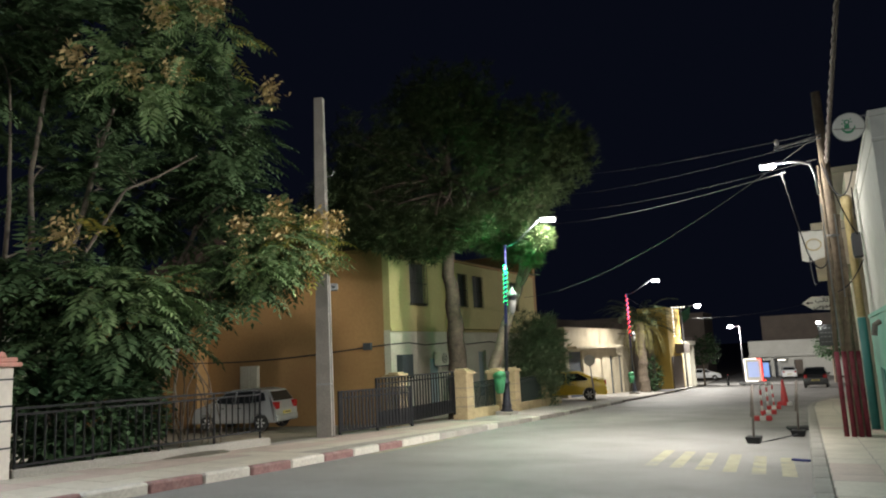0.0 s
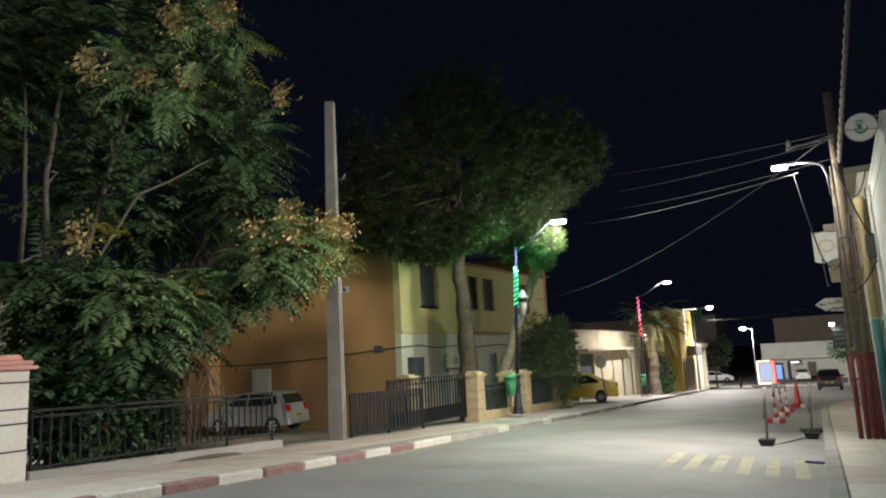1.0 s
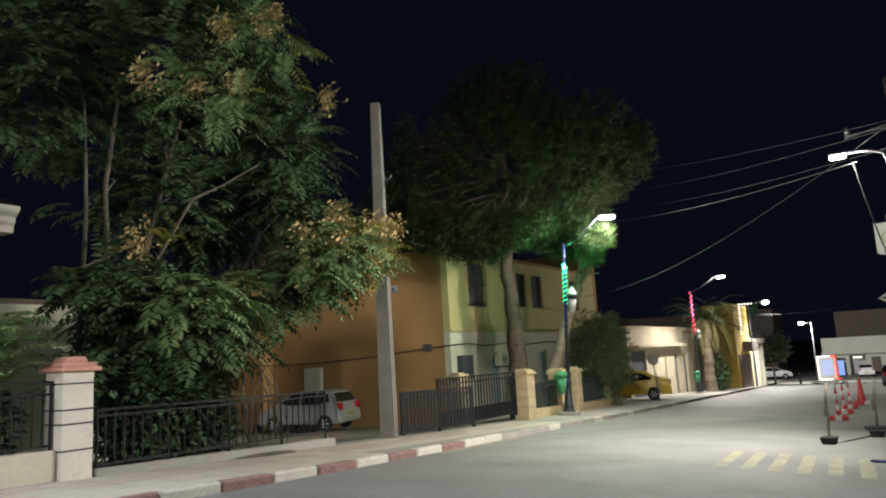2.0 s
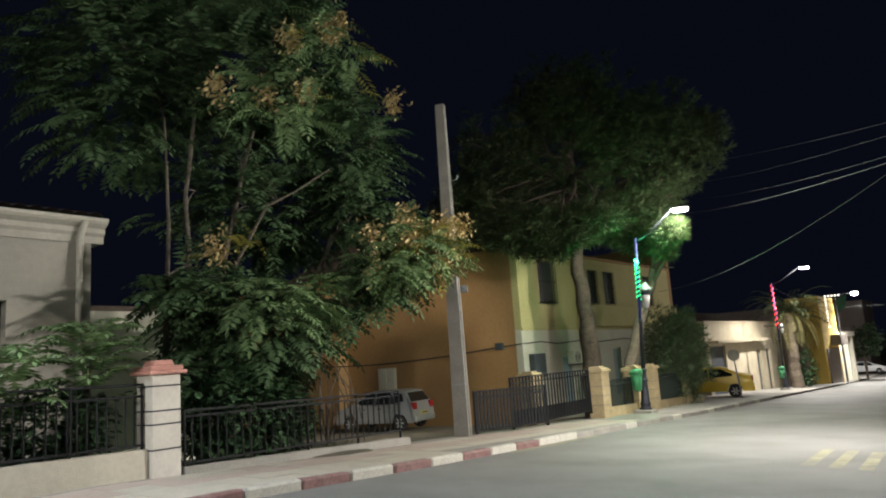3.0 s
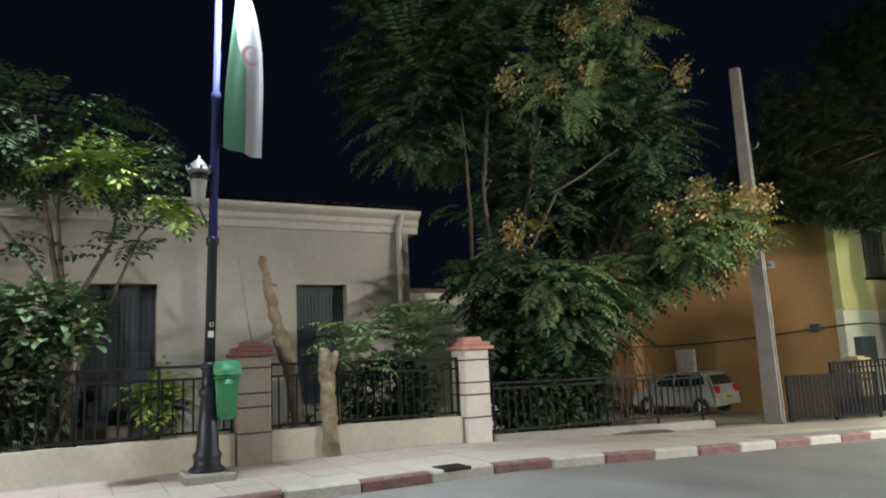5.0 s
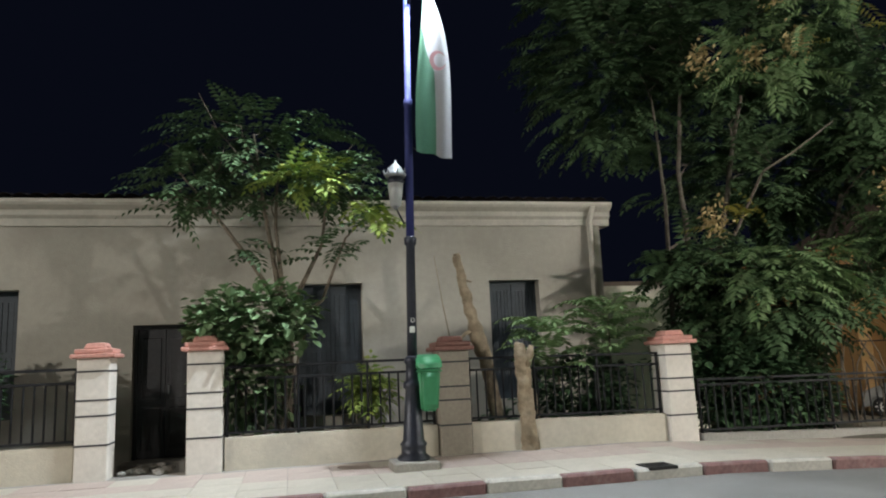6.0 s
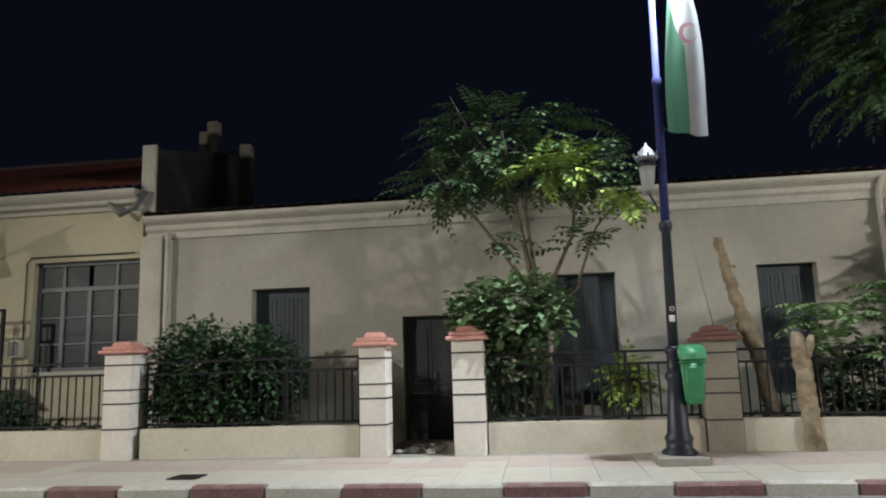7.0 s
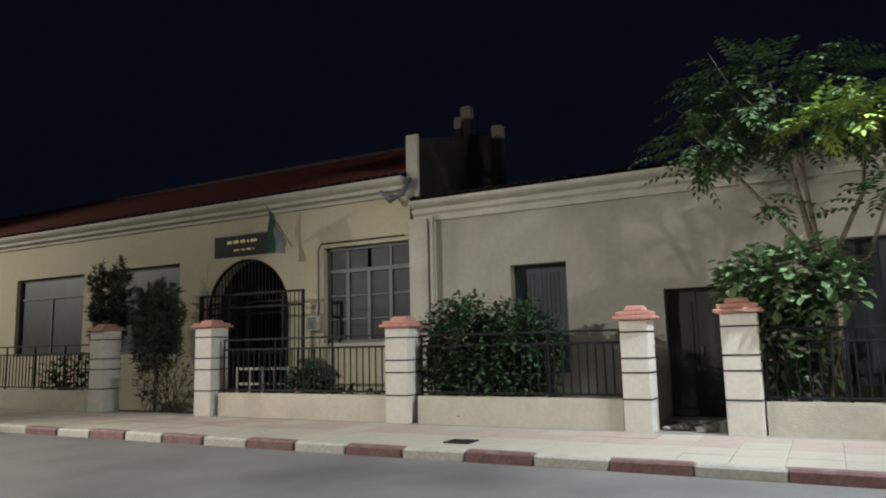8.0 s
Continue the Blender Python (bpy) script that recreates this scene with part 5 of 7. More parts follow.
def lamp_post(base, head, lantern_side, label, rope=None, rope_z=(0, 0), height=6.0, lantern=1.0):
    p = thing("street_lamp", pose(*base), label, "street lamp", "ornamental street lamps")
    part("plinth", boxes((-0.27, 0.27, -0.27, 0.27, -0.05, 0.1), bevel=0.02), CONCRETE, p, "chipped concrete plinth")
    part("base", turned(((0.2, 0.09), (0.2, 0.13), (0.15, 0.17), (0.15, 0.25), (0.165, 0.28), (0.13, 0.33), (0.10, 0.75), (0.09, 0.92), (0.115, 0.94), (0.115, 1.0), (0.085, 1.03), (0.08, 1.22), (0.1, 1.24), (0.1, 1.29), (0.065, 1.32)), 16), POST_IRON, p, smooth=True)
    part("shaft", turned(((0.062, 1.3), (0.055, 2.68), (0.075, 2.7), (0.08, 2.78), (0.055, 2.8)), 14), POST_IRON, p, smooth=True)
    part("upper_pole", turned(((0.052, 2.8), (0.05, 4.5), (0.058, 4.52), (0.058, 4.6), (0.04, 4.62), (0.04, height)), 14), POST_BLUE, p, "blue-painted upper pole", smooth=True)
    if head:
        lamp_head(p, head, height)
    lx, ly = lantern_side
    z = 3.28
    br = [(0, 0, z - 0.25), (lx * 0.4, ly * 0.4, z - 0.32), (lx, ly, z - 0.12)]
    part("bracket", tubes((br, 0.014), n=6), POST_IRON, p)
    part("bracket_stay", tubes((((0, 0, z + 0.25), (lx * 0.6, ly * 0.6, z + 0.2)), 0.01), n=6), POST_IRON, p)
    ln = thing("lantern", pose(lx, ly, z) @ Matrix.Scale(lantern, 4), "", "")
    ln.parent = p
    part("glass", turned(((0.055, -0.1), (0.07, -0.09), (0.098, 0.19), (0.09, 0.2)), 12), OPAL, ln, "opal lantern glass", smooth=True)
    part("collar", turned(((0.1, 0.19), (0.108, 0.2), (0.108, 0.225), (0.1, 0.24), (0.1, 0.27)), 12), POST_IRON, ln, smooth=True)
    part("crown", turned(((0.12, 0.27), (0.135, 0.29), (0.135, 0.315), (0.11, 0.33), (0.095, 0.37), (0.06, 0.42), (0.03, 0.45), (0.014, 0.47), (0.01, 0.5)), 12), SILVER, ln, "ribbed silver crown", smooth=True)
    for q in range(8):
        t = math.pi * q / 4
        part("leaf_tip", tubes((((0.128 * math.cos(t), 0.128 * math.sin(t), 0.3), (0.15 * math.cos(t), 0.15 * math.sin(t), 0.34), (0.145 * math.cos(t), 0.145 * math.sin(t), 0.37)), (0.014, 0.012, 0.004)), n=5), SILVER, ln)
    part("foot", turned(((0.012, -0.15), (0.03, -0.13), (0.055, -0.1)), 10), SILVER, ln, smooth=True)
    if rope:
        z0, z1 = rope_z
        pts = [(0.065 * math.cos(a * 0.5), 0.065 * math.sin(a * 0.5), z0 + (z1 - z0) * a / 110) for a in range(111)]
        part("light_rope", tubes((pts, 0.0125), n=5), rope, p)
    return p


def wavy_flag(at):
    f = thing("hanging_flag", pose(*at), "long green and white flag hanging limp beside the lamp post", "flag")
    def cloth(k0, k1, z0=0.0, z1=1.0, n=28, m=8, lift=0.0):
        bm = bmesh.new()
        rows = []
        for i in range(n + 1):
            s = z0 + (z1 - z0) * i / n
            row = []
            for j in range(m + 1):
                fold = 0.52 * min(1.0, max(0.04, (s - 0.26) / 0.26))
                k = fold * j / m if k1 < 0.6 else fold + (1 - fold) * j / m
                left = 0.05 + 0.19 * (1 - s) ** 2
                right = 0.27 + 0.31 * (1 - math.exp(-5.0 * s)) - 0.04 * s
                y = left + (right - left) * k + 0.012 * math.sin(6 * s + 5 * k)
                x = 0.07 * math.sin(2.4 * k + 2.2 * s) + 0.03 * math.sin(11 * k + 3 * s) + lift
                row.append(bm.verts.new((x, y, 6.28 - 2.30 * s - 0.06 * k * s)))
            rows.append(row)
        for a, b in zip(rows, rows[1:]):
            for j in range(m):
                bm.faces.new((a[j], a[j + 1], b[j + 1], b[j]))
        return bm
    part("green_half", cloth(0.0, 0.52), FLAG_GREEN, f, smooth=True)
    part("white_half", cloth(0.52, 1.0), FLAG_WHITE, f, smooth=True)
    bm = bmesh.new()
    for a in range(2, 23):
        t0, t1 = 2 * math.pi * a / 24, 2 * math.pi * (a + 1) / 24
        w0, w1 = 0.05 * math.sin(math.pi * (a - 2) / 21) + 0.006, 0.05 * math.sin(math.pi * (a - 1) / 21) + 0.006
        vs = [bm.verts.new((0.115, 0.36 + r * math.cos(t), 5.18 + 1.25 * r * math.sin(t))) for t, r in ((t0, 0.11), (t1, 0.11), (t1, 0.11 - w1), (t0, 0.11 - w0))]
        bm.faces.new(vs)
    part("emblem", bm, FLAG_RED, f, "red crescent")
    part("tie", tubes((((0, 0.02, 6.12), (0, 0.16, 6.1)), 0.01), (((0, 0.0, 4.05), (0, 0.08, 4.0)), 0.008), n=5), GROOVE, f)


def build_lamps():
    x, y = -8.1, -0.78
    near = lamp_post((x, y, WALK_UP, -1.1), (LAMP_NEAR[0] - x, LAMP_NEAR[1] - y - 0.12, LAMP_NEAR[2] - WALK_UP + 0.04), (0.02, -0.18), "dark ornamental street lamp with lantern and blue upper pole")
    part("sticker", boxes((0.03, 0.066, -0.035, 0.03, 1.60, 1.675), bevel=0.006), SIGN_WHITE, near)
    part("sticker", boxes((0.03, 0.065, -0.03, 0.035, 1.71, 1.79), bevel=0.02), SIGN_WHITE, near)
    part("sticker_mark", boxes((0.065, 0.067, -0.012, 0.014, 1.732, 1.77)), GROOVE, near)
    wavy_flag((x + 0.1, y + 0.1, 0.0))
    b = thing("litter_bin", pose(x + 0.05, y + 0.2, WALK_UP), "green plastic litter bin with domed lid hung on a lamp post", "litter bin")
    bm = bmesh.new()
    prism(bm, ((-0.12, 0.66), (0.10, 0.66), (0.15, 1.14), (-0.15, 1.14)), -0.13, 0.13)
    for v in bm.verts:
        v.co.y *= 0.78 + 0.22 * (v.co.z - 0.66) / 0.48
    bmesh.ops.bevel(bm, geom=list(bm.edges), offset=0.028, segments=3, affect="EDGES")
    part("body", bm, BIN_GREEN, b, smooth=True)
    bm = bmesh.new()
    prism(bm, ((-0.165, 1.145), (0.175, 1.145), (0.18, 1.19), (0.13, 1.27), (0.0, 1.33), (-0.12, 1.33), (-0.165, 1.26)), -0.15, 0.15)
    bmesh.ops.bevel(bm, geom=list(bm.edges), offset=0.022, segments=3, affect="EDGES")
    part("lid", bm, BIN_GREEN, b, smooth=True)
    part("rim", boxes((-0.162, 0.168, -0.146, 0.146, 1.118, 1.143), bevel=0.008), BIN_GREEN, b)
    part("slot", boxes((0.152, 0.166, -0.1, 0.1, 1.16, 1.2)), GROOVE, b)
    front = part("front_panel", boxes((-0.004, 0.006, -0.085, 0.085, 0.0, 0.34), bevel=0.003), BIN_GREEN, b)
    front.matrix_basis = pose(0.113, 0, 0.73, 0, 5.9, 0)
    for z in (0.76, 1.04):
        part("bracket", boxes((-0.06, -0.03, -0.24, -0.11, z, z + 0.04)), STEEL, b)
    x, y = -8.75, 18.66
    g = grade(y) + WALK_UP
    lamp_post((x, y, g, 0, 3.0), (LAMP_PINE[0] - x - 0.3, LAMP_PINE[1] - y, LAMP_PINE[2] - g + 0.04), (0.22, 0.0), "dark ornamental street lamp wound with green light rope", LED_GREEN, (3.4, 4.65), height=5.3, lantern=1.35)
    b2 = copy_thing(b, pose(x - 0.05, y - 0.3, g, 0, 0, 180))
    x, y = -10.45, 41.9
    g = grade(y) + WALK_UP
    lamp_post((x, y, g), (1.84, 0.0, 5.25 - g), (0.22, 0.0), "dark ornamental street lamp wound with red light rope", LED_RED, (3.5, 6.0), height=6.1)
    copy_thing(b, pose(x - 0.05, y - 0.3, g, 0, 0, 180))
    for (hx, hy, hz), px, py in (((-9.38, 62.0, 4.56), -10.8, 62.0), ((-8.74, 78.0, 2.94), -7.9, 78.5)):
        g = grade(py)
        s = thing("street_lamp", pose(px, py, g), "plain steel street lamp with a bright white head", "street lamp", "far street lamps")
        part("pole", tubes((((0, 0, 0), (0, 0, hz - g)), (0.08, 0.05))), GROOVE, s)
        part("arm", tubes((((0, 0, hz - g - 0.05), ((hx - px), hy - py, hz - g + 0.05)), 0.03)), GROOVE, s)
        part("led_panel", turned(((0.01, hz - g - 0.2), (0.17, hz - g - 0.16), (0.26, hz - g - 0.03), (0.22, hz - g + 0.06), (0.01, hz - g + 0.1)), 14, hx - px, hy - py), LED, s, smooth=True)


def build_concrete_pole():
    p = thing("utility_pole", pose(-9.05, 10.05, grade(10) + 0.02, 0, 0, 20), "tapered concrete utility pole with recessed faces", "utility pole")
    bm = bmesh.new()
    prof = [(-0.19, -0.14), (0.19, -0.14), (0.19, -0.06), (0.14, -0.04), (0.14, 0.04), (0.19, 0.06), (0.19, 0.14), (-0.19, 0.14), (-0.19, 0.06), (-0.14, 0.04), (-0.14, -0.04), (-0.19, -0.06)]
    rings = [[bm.verts.new((a * k, b * k, z)) for a, b in prof] for z, k in ((-0.3, 0.86), (2.5, 0.74), (5.0, 0.61), (7.4, 0.50))]
    for r0, r1 in zip(rings, rings[1:]):
        for i in range(12):
            bm.faces.new((r0[i], r0[(i + 1) % 12], r1[(i + 1) % 12], r1[i]))
    bm.faces.new(rings[-1])
    # base grey lowered for the shade on the pole; the stains are its own
    part("shaft", bm, material("shaded_pole_concrete", (0.21, 0.195, 0.175), 0.9, vary=0.2, grain=30, stain=0.5, stain_scale=1.6, stain_colour=(0.12, 0.11, 0.1), bump=0.5), p)
    for z in (1.15, 3.6, 5.2):
        part("band", boxes((-0.16 + z * 0.011, 0.16 - z * 0.011, -0.125 + z * 0.008, 0.125 - z * 0.008, z, z + 0.03)), STEEL, p)
    part("hook", tubes((((0.1, 0, 5.6), (0.26, 0, 5.62), (0.3, 0, 5.72)), 0.012), n=5), STEEL, p)
    f = thing("flood_light", look((LAMP_YARD[0], LAMP_YARD[1], LAMP_YARD[2]), (-19, 20.5, 0.5)), "small white flood lamp clamped to the concrete pole", "flood light")
    part("housing", boxes((-0.11, 0.11, -0.08, 0.08, 0.0, 0.07), bevel=0.012), STEEL, f)
    part("led_panel", boxes((-0.09, 0.09, -0.06, 0.06, -0.008, -0.001)), LED, f)
    part("bracket", boxes((-0.03, 0.03, -0.03, 0.03, 0.07, 0.22)), STEEL, f)
    # dark mound stands for a patch that is part shadow, part wet stain
    mound = bmesh.new()
    lathe(mound, ((0.75, -0.05), (0.6, 0.04), (0.4, 0.07), (0.15, 0.09)), 18)
    m = tagged(obj("dirt_mound", mound, EARTH, m=pose(-8.85, 6.3, grade(6.3) + WALK_UP - 0.02) @ Matrix.Diagonal((0.35, 1.2, 0.6, 1))), "low dark mound standing for a shadowed wet patch at the fence foot", "soil")


def bar_panel(name, a, b, zb, zt, label, group="", step=0.11, mat=None, flat=0.022, tilt=0.0):
    """A metal gate leaf or fence panel between two points of the plan."""
    a, b = Vector((*a, 0)), Vector((*b, 0))
    n = (b - a).length
    g = thing(name, pose(a.x, a.y, zb, 0, 0, math.degrees(math.atan2(b.y - a.y, b.x - a.x))), label, name.replace("_", " "), group)
    h = zt - zb
    mat = mat or IRON
    for z in (0.06, h - 0.16, h - 0.03):
        part("rail", boxes((0, n, -0.018, 0.018, z + 0.0, z + 0.035)), mat, g)
    for u in (0.0, n - 0.05):
        part("stile", boxes((u, u + 0.05, -0.025, 0.025, 0.0, h)), mat, g)
    k = int(n / step)
    first = None
    for i in range(1, k):
        u = n * i / k
        if first is None:
            first = part("bar", boxes((-flat, flat, -0.012, 0.012, 0.07, h - 0.02)), mat, g)
            first.location = (u, 0, 0)
        else:
            o = new("bar", first.data)
            o.parent, o.location = g, (u, 0, 0)
    return g


STONE_YELLOW = material("yellow_stone_facing", (0.46, 0.36, 0.21), 0.85, vary=0.2, grain=18, stain=0.4, stain_scale=2.5, stain_colour=(0.3, 0.22, 0.13), bump=0.4)


def yellow_pillar(x, y, z, top, w=0.46):
    p = thing("gate_pillar", pose(x, y, z), "cream stone-faced gate pillar with a stepped cap", "pillar", "gate pillars by the pines")
    h = top - z - 0.16
    a = w / 2
    part("shaft", boxes((-a, a, -a, a, -0.3, h), bevel=0.012), STONE_YELLOW, p)
    for k in (0.3, 0.5, 0.7):
        part("groove", boxes((-a - 0.003, a + 0.003, -a - 0.003, a + 0.003, h * k, h * k + 0.02)), PILLAR_BARE, p)
    bm = boxes((-a - 0.06, a + 0.06, -a - 0.06, a + 0.06, h, h + 0.06), (-a - 0.02, a + 0.02, -a - 0.02, a + 0.02, h + 0.06, h + 0.11), (-a + 0.07, a - 0.07, -a + 0.07, a - 0.07, h + 0.11, h + 0.16), bevel=0.01)
    part("cap", bm, STONE_YELLOW, p)
    return p


def build_gates():
    bar_panel("metal_gate", (-9.0, 10.42), (-8.25, 12.2), grade(11) + WALK_UP + 0.03, 0.70, "dark slatted metal gate leaf standing open on the pavement", step=0.085, flat=0.028)
    g = bar_panel("metal_gate", (-9.1, 12.0), (-9.1, 15.9), grade(14) + WALK_UP + 0.06, 0.90, "dark barred metal gate leaf standing across the yard", step=0.14)
    # dark sheet across the lower part of the leaf
    part("kick_plate", boxes((0.05, 3.85, 0.014, 0.022, 0.08, 0.42)), IRON, g, "solid dark lower panel")
    for x, y, top in ((-9.05, 16.35, 0.95), (-9.35, 19.35, 0.86), (-9.5, 20.9, 0.84), (-10.1, 25.4, 0.55), (-10.5, 15.1, 0.95)):
        yellow_pillar(x, y, grade(y) + WALK_UP - 0.05, top)
    MESH = material("green_grey_fence_paint", (0.03, 0.04, 0.036), 0.6, vary=0.2, spec=0.2)
    bar_panel("fence_panel", (-9.1, 16.65), (-9.3, 19.05), grade(18) + WALK_UP + 0.16, 0.52, "green-grey barred fence panel between stone pillars", "fence panels", 0.11, MESH, flat=0.012)
    bar_panel("fence_panel", (-9.52, 21.2), (-10.05, 25.1), grade(23) + WALK_UP + 0.2, 0.42, "green-grey barred fence panel between stone pillars", "fence panels", 0.11, MESH, flat=0.012)
    for nm, y0, y1, x0, x1 in (("wall_low_7", 16.6, 19.1, -9.0, -9.2), ("wall_low_8", 21.15, 25.15, -9.4, -9.9), ("wall_low_9", 25.7, 28.2, -10.0, -10.3)):
        bm = bmesh.new()
        vs = []
        for y, x in ((y0, x0), (y1, x1)):
            g = grade(y) + WALK_UP
            vs.append([bm.verts.new(p) for p in ((x, y, g - 0.3), (x, y, g + 0.26), (x - 0.25, y, g + 0.26), (x - 0.25, y, g - 0.3))])
        for i in range(4):
            bm.faces.new((vs[0][i], vs[0][(i + 1) % 4], vs[1][(i + 1) % 4], vs[1][i]))
        bm.faces.new(vs[0])
        bm.faces.new(vs[1][::-1])
        tagged(obj(nm, bm, STONE_YELLOW), "low cream plinth wall under the fence", "wall", kind="structure")
    tagged(obj("wall_yard", boxes((-13.2, -12.9, 3.3, 6.4, -0.8, 2.75)), PALE_WALL), "plain grey yard wall behind the trees", "wall", kind="structure")


# ---------------------------------------------------------------- cars
RIM_SILVER = material("alloy_rim", (0.5, 0.5, 0.5), 0.45, 0.3, vary=0.1)
CAR_GLASS = material("dark_car_glass", (0.012, 0.014, 0.016), 0.08, vary=0.05, spec=0.7)
CAR_LAMP = material("red_lamp_plastic", (0.30, 0.01, 0.012), 0.2, vary=0.1)
CAR_CLEAR = material("clear_lamp_plastic", (0.6, 0.62, 0.64), 0.15, vary=0.1)
PLATE = material("plate_face", (0.55, 0.45, 0.12), 0.5, vary=0.1)


def car(name, m, paint, shape, label, width=1.66, group=""):
    """A car: body drawn through from its side outline, cabin drawn in, glass, wheels with rims, lamps. It points along +x."""
    c = thing(name, m, label, "car", group)
    length, height, r, wf, wr = shape["length"], shape["height"], shape["wheel"], shape["front"], shape["rear"]
    hw = width / 2

    def inset(z):
        return hw - max(0.0, z - shape["belt"]) * 0.36 - max(0.0, 0.4 - z) * 0.12

    def outline_with_arches():
        low = []
        x1, x0 = length / 2, -length / 2
        low.append((x0 + 0.05, 0.28))
        for cx in (wr, wf):
            for a in range(0, 9):
                t = math.pi - math.pi * a / 8
                low.append((cx + (r + 0.05) * math.cos(t), 0.22 + max(0.0, (r + 0.06) * math.sin(t) + r - 0.22)))
        low.append((x1 - 0.06, 0.26))
        return low + shape["top"]

    bm = bmesh.new()
    pts = outline_with_arches()
    a = [bm.verts.new((x, -inset(z), z)) for x, z in pts]
    b = [bm.verts.new((x, inset(z), z)) for x, z in pts]
    bm.faces.new(a)
    bm.faces.new(b[::-1])
    for i in range(len(pts)):
        j = (i + 1) % len(pts)
        bm.faces.new((a[i], b[i], b[j], a[j]))
    k = len(pts) - len(shape["top"])
    bm.edges.ensure_lookup_table()
    top_ids = set(v for i, (v, w) in enumerate(zip(a, b)) if i >= k) | set(w for i, (v, w) in enumerate(zip(a, b)) if i >= k)
    rim_edges = [e for e in bm.edges if e.verts[0] in top_ids and e.verts[1] in top_ids and e.verts[0].co.y * e.verts[1].co.y > 0]
    bmesh.ops.bevel(bm, geom=rim_edges, offset=0.045, segments=2, affect="EDGES")
    part("body", bm, paint, c)
    for side in (-1, 1):
        for win in shape["windows"]:
            bm = bmesh.new()
            vs = [bm.verts.new((x, side * (inset(z) + 0.006), z)) for x, z in win]
            ws = [bm.verts.new((x, side * (inset(z) - 0.02), z)) for x, z in win]
            bm.faces.new(vs)
            bm.faces.new(ws[::-1])
            for i in range(len(win)):
                j = (i + 1) % len(win)
                bm.faces.new((vs[i], vs[j], ws[j], ws[i]))
            part("side_window", bm, CAR_GLASS, c)
    for nm, (x0, z0), (x1, z1) in (("rear_window", *shape["rear_glass"]), ("windscreen", *shape["front_glass"])):
        bm = bmesh.new()
        d = Vector((x1 - x0, 0, z1 - z0))
        nrm = Vector((-d.z, 0, d.x)).normalized() * (0.012 if nm == "windscreen" else 0.012)
        if (nm == "windscreen") != (nrm.x > 0):
            nrm = -nrm
        quad = []
        for (x, z) in ((x0, z0), (x1, z1)):
            w = inset(z) - 0.09
            quad.append([(x, -w, z), (x, w, z)])
        pts4 = [Vector(quad[0][0]), Vector(quad[0][1]), Vector(quad[1][1]), Vector(quad[1][0])]
        vs = [bm.verts.new(p + nrm) for p in pts4]
        ws = [bm.verts.new(p - nrm * 2) for p in pts4]
        bm.faces.new(vs)
        bm.faces.new(ws[::-1])
        for i in range(4):
            bm.faces.new((vs[i], vs[(i + 1) % 4], ws[(i + 1) % 4], ws[i]))
        part(nm, bm, CAR_GLASS, c)
    for cx in (wf, wr):
        for side in (-1, 1):
            w = thing("wheel", pose(cx, side * (hw - 0.1), r, 90, 0, 0), "", "")
            w.parent = c
            part("tyre", turned(((r * 0.66, -0.09), (r * 0.95, -0.09), (r, -0.06), (r, 0.06), (r * 0.95, 0.09), (r * 0.66, 0.09)), 20), RUBBER, w, smooth=True)
            bm = turned(((r * 0.64, -0.088), (r * 0.64, 0.088)), 16)
            for q in range(6):
                t = 2 * math.pi * q / 6
                for face in (-1, 1):
                    p0 = Vector((math.cos(t), math.sin(t), 0))
                    tube(bm, (p0 * r * 0.1 + Vector((0, 0, face * 0.085)), p0 * r * 0.62 + Vector((0, 0, face * 0.092))), 0.028, 5)
            part("rim", bm, RIM_SILVER, w)
    xr = -length / 2
    for side in (-1, 1):
        z0, z1 = shape["tail"]
        ys = sorted((side * (hw - 0.30), side * (hw - 0.07)))
        part("tail_light", boxes((xr - 0.012, xr + 0.2, ys[0], ys[1], z0, z1), bevel=0.02), CAR_LAMP, c)
        ys = sorted((side * (hw - 0.42), side * (hw - 0.10)))
        part("headlight", boxes((length / 2 - 0.24, length / 2 + 0.004, ys[0], ys[1], 0.60, 0.74), bevel=0.03), CAR_CLEAR, c)
        ys = sorted((side * (hw - 0.02), side * (hw + 0.14)))
        part("mirror", boxes((shape["mirror"], shape["mirror"] + 0.12, ys[0], ys[1], shape["belt"] + 0.0, shape["belt"] + 0.13), bevel=0.02), paint, c)
        for hx in shape["handles"]:
            ys = sorted((side * (hw - 0.004), side * (hw + 0.02)))
            part("door_handle", boxes((hx, hx + 0.16, ys[0], ys[1], shape["belt"] - 0.12, shape["belt"] - 0.09)), GROOVE, c)
    part("number_plate", boxes((xr - 0.02, xr + 0.05, -0.26, 0.26, 0.55, 0.66)), PLATE, c, "plate with an unreadable dark bar")
    part("plate_bar", boxes((xr - 0.024, xr - 0.019, -0.2, 0.2, 0.58, 0.63)), GROOVE, c)
    part("rear_bumper", boxes((xr - 0.04, xr + 0.12, -hw + 0.06, hw - 0.06, 0.3, 0.52), bevel=0.03), paint, c)
    part("front_bumper", boxes((length / 2 - 0.14, length / 2 + 0.03, -hw + 0.06, hw - 0.06, 0.28, 0.5), bevel=0.03), paint, c)
    return c


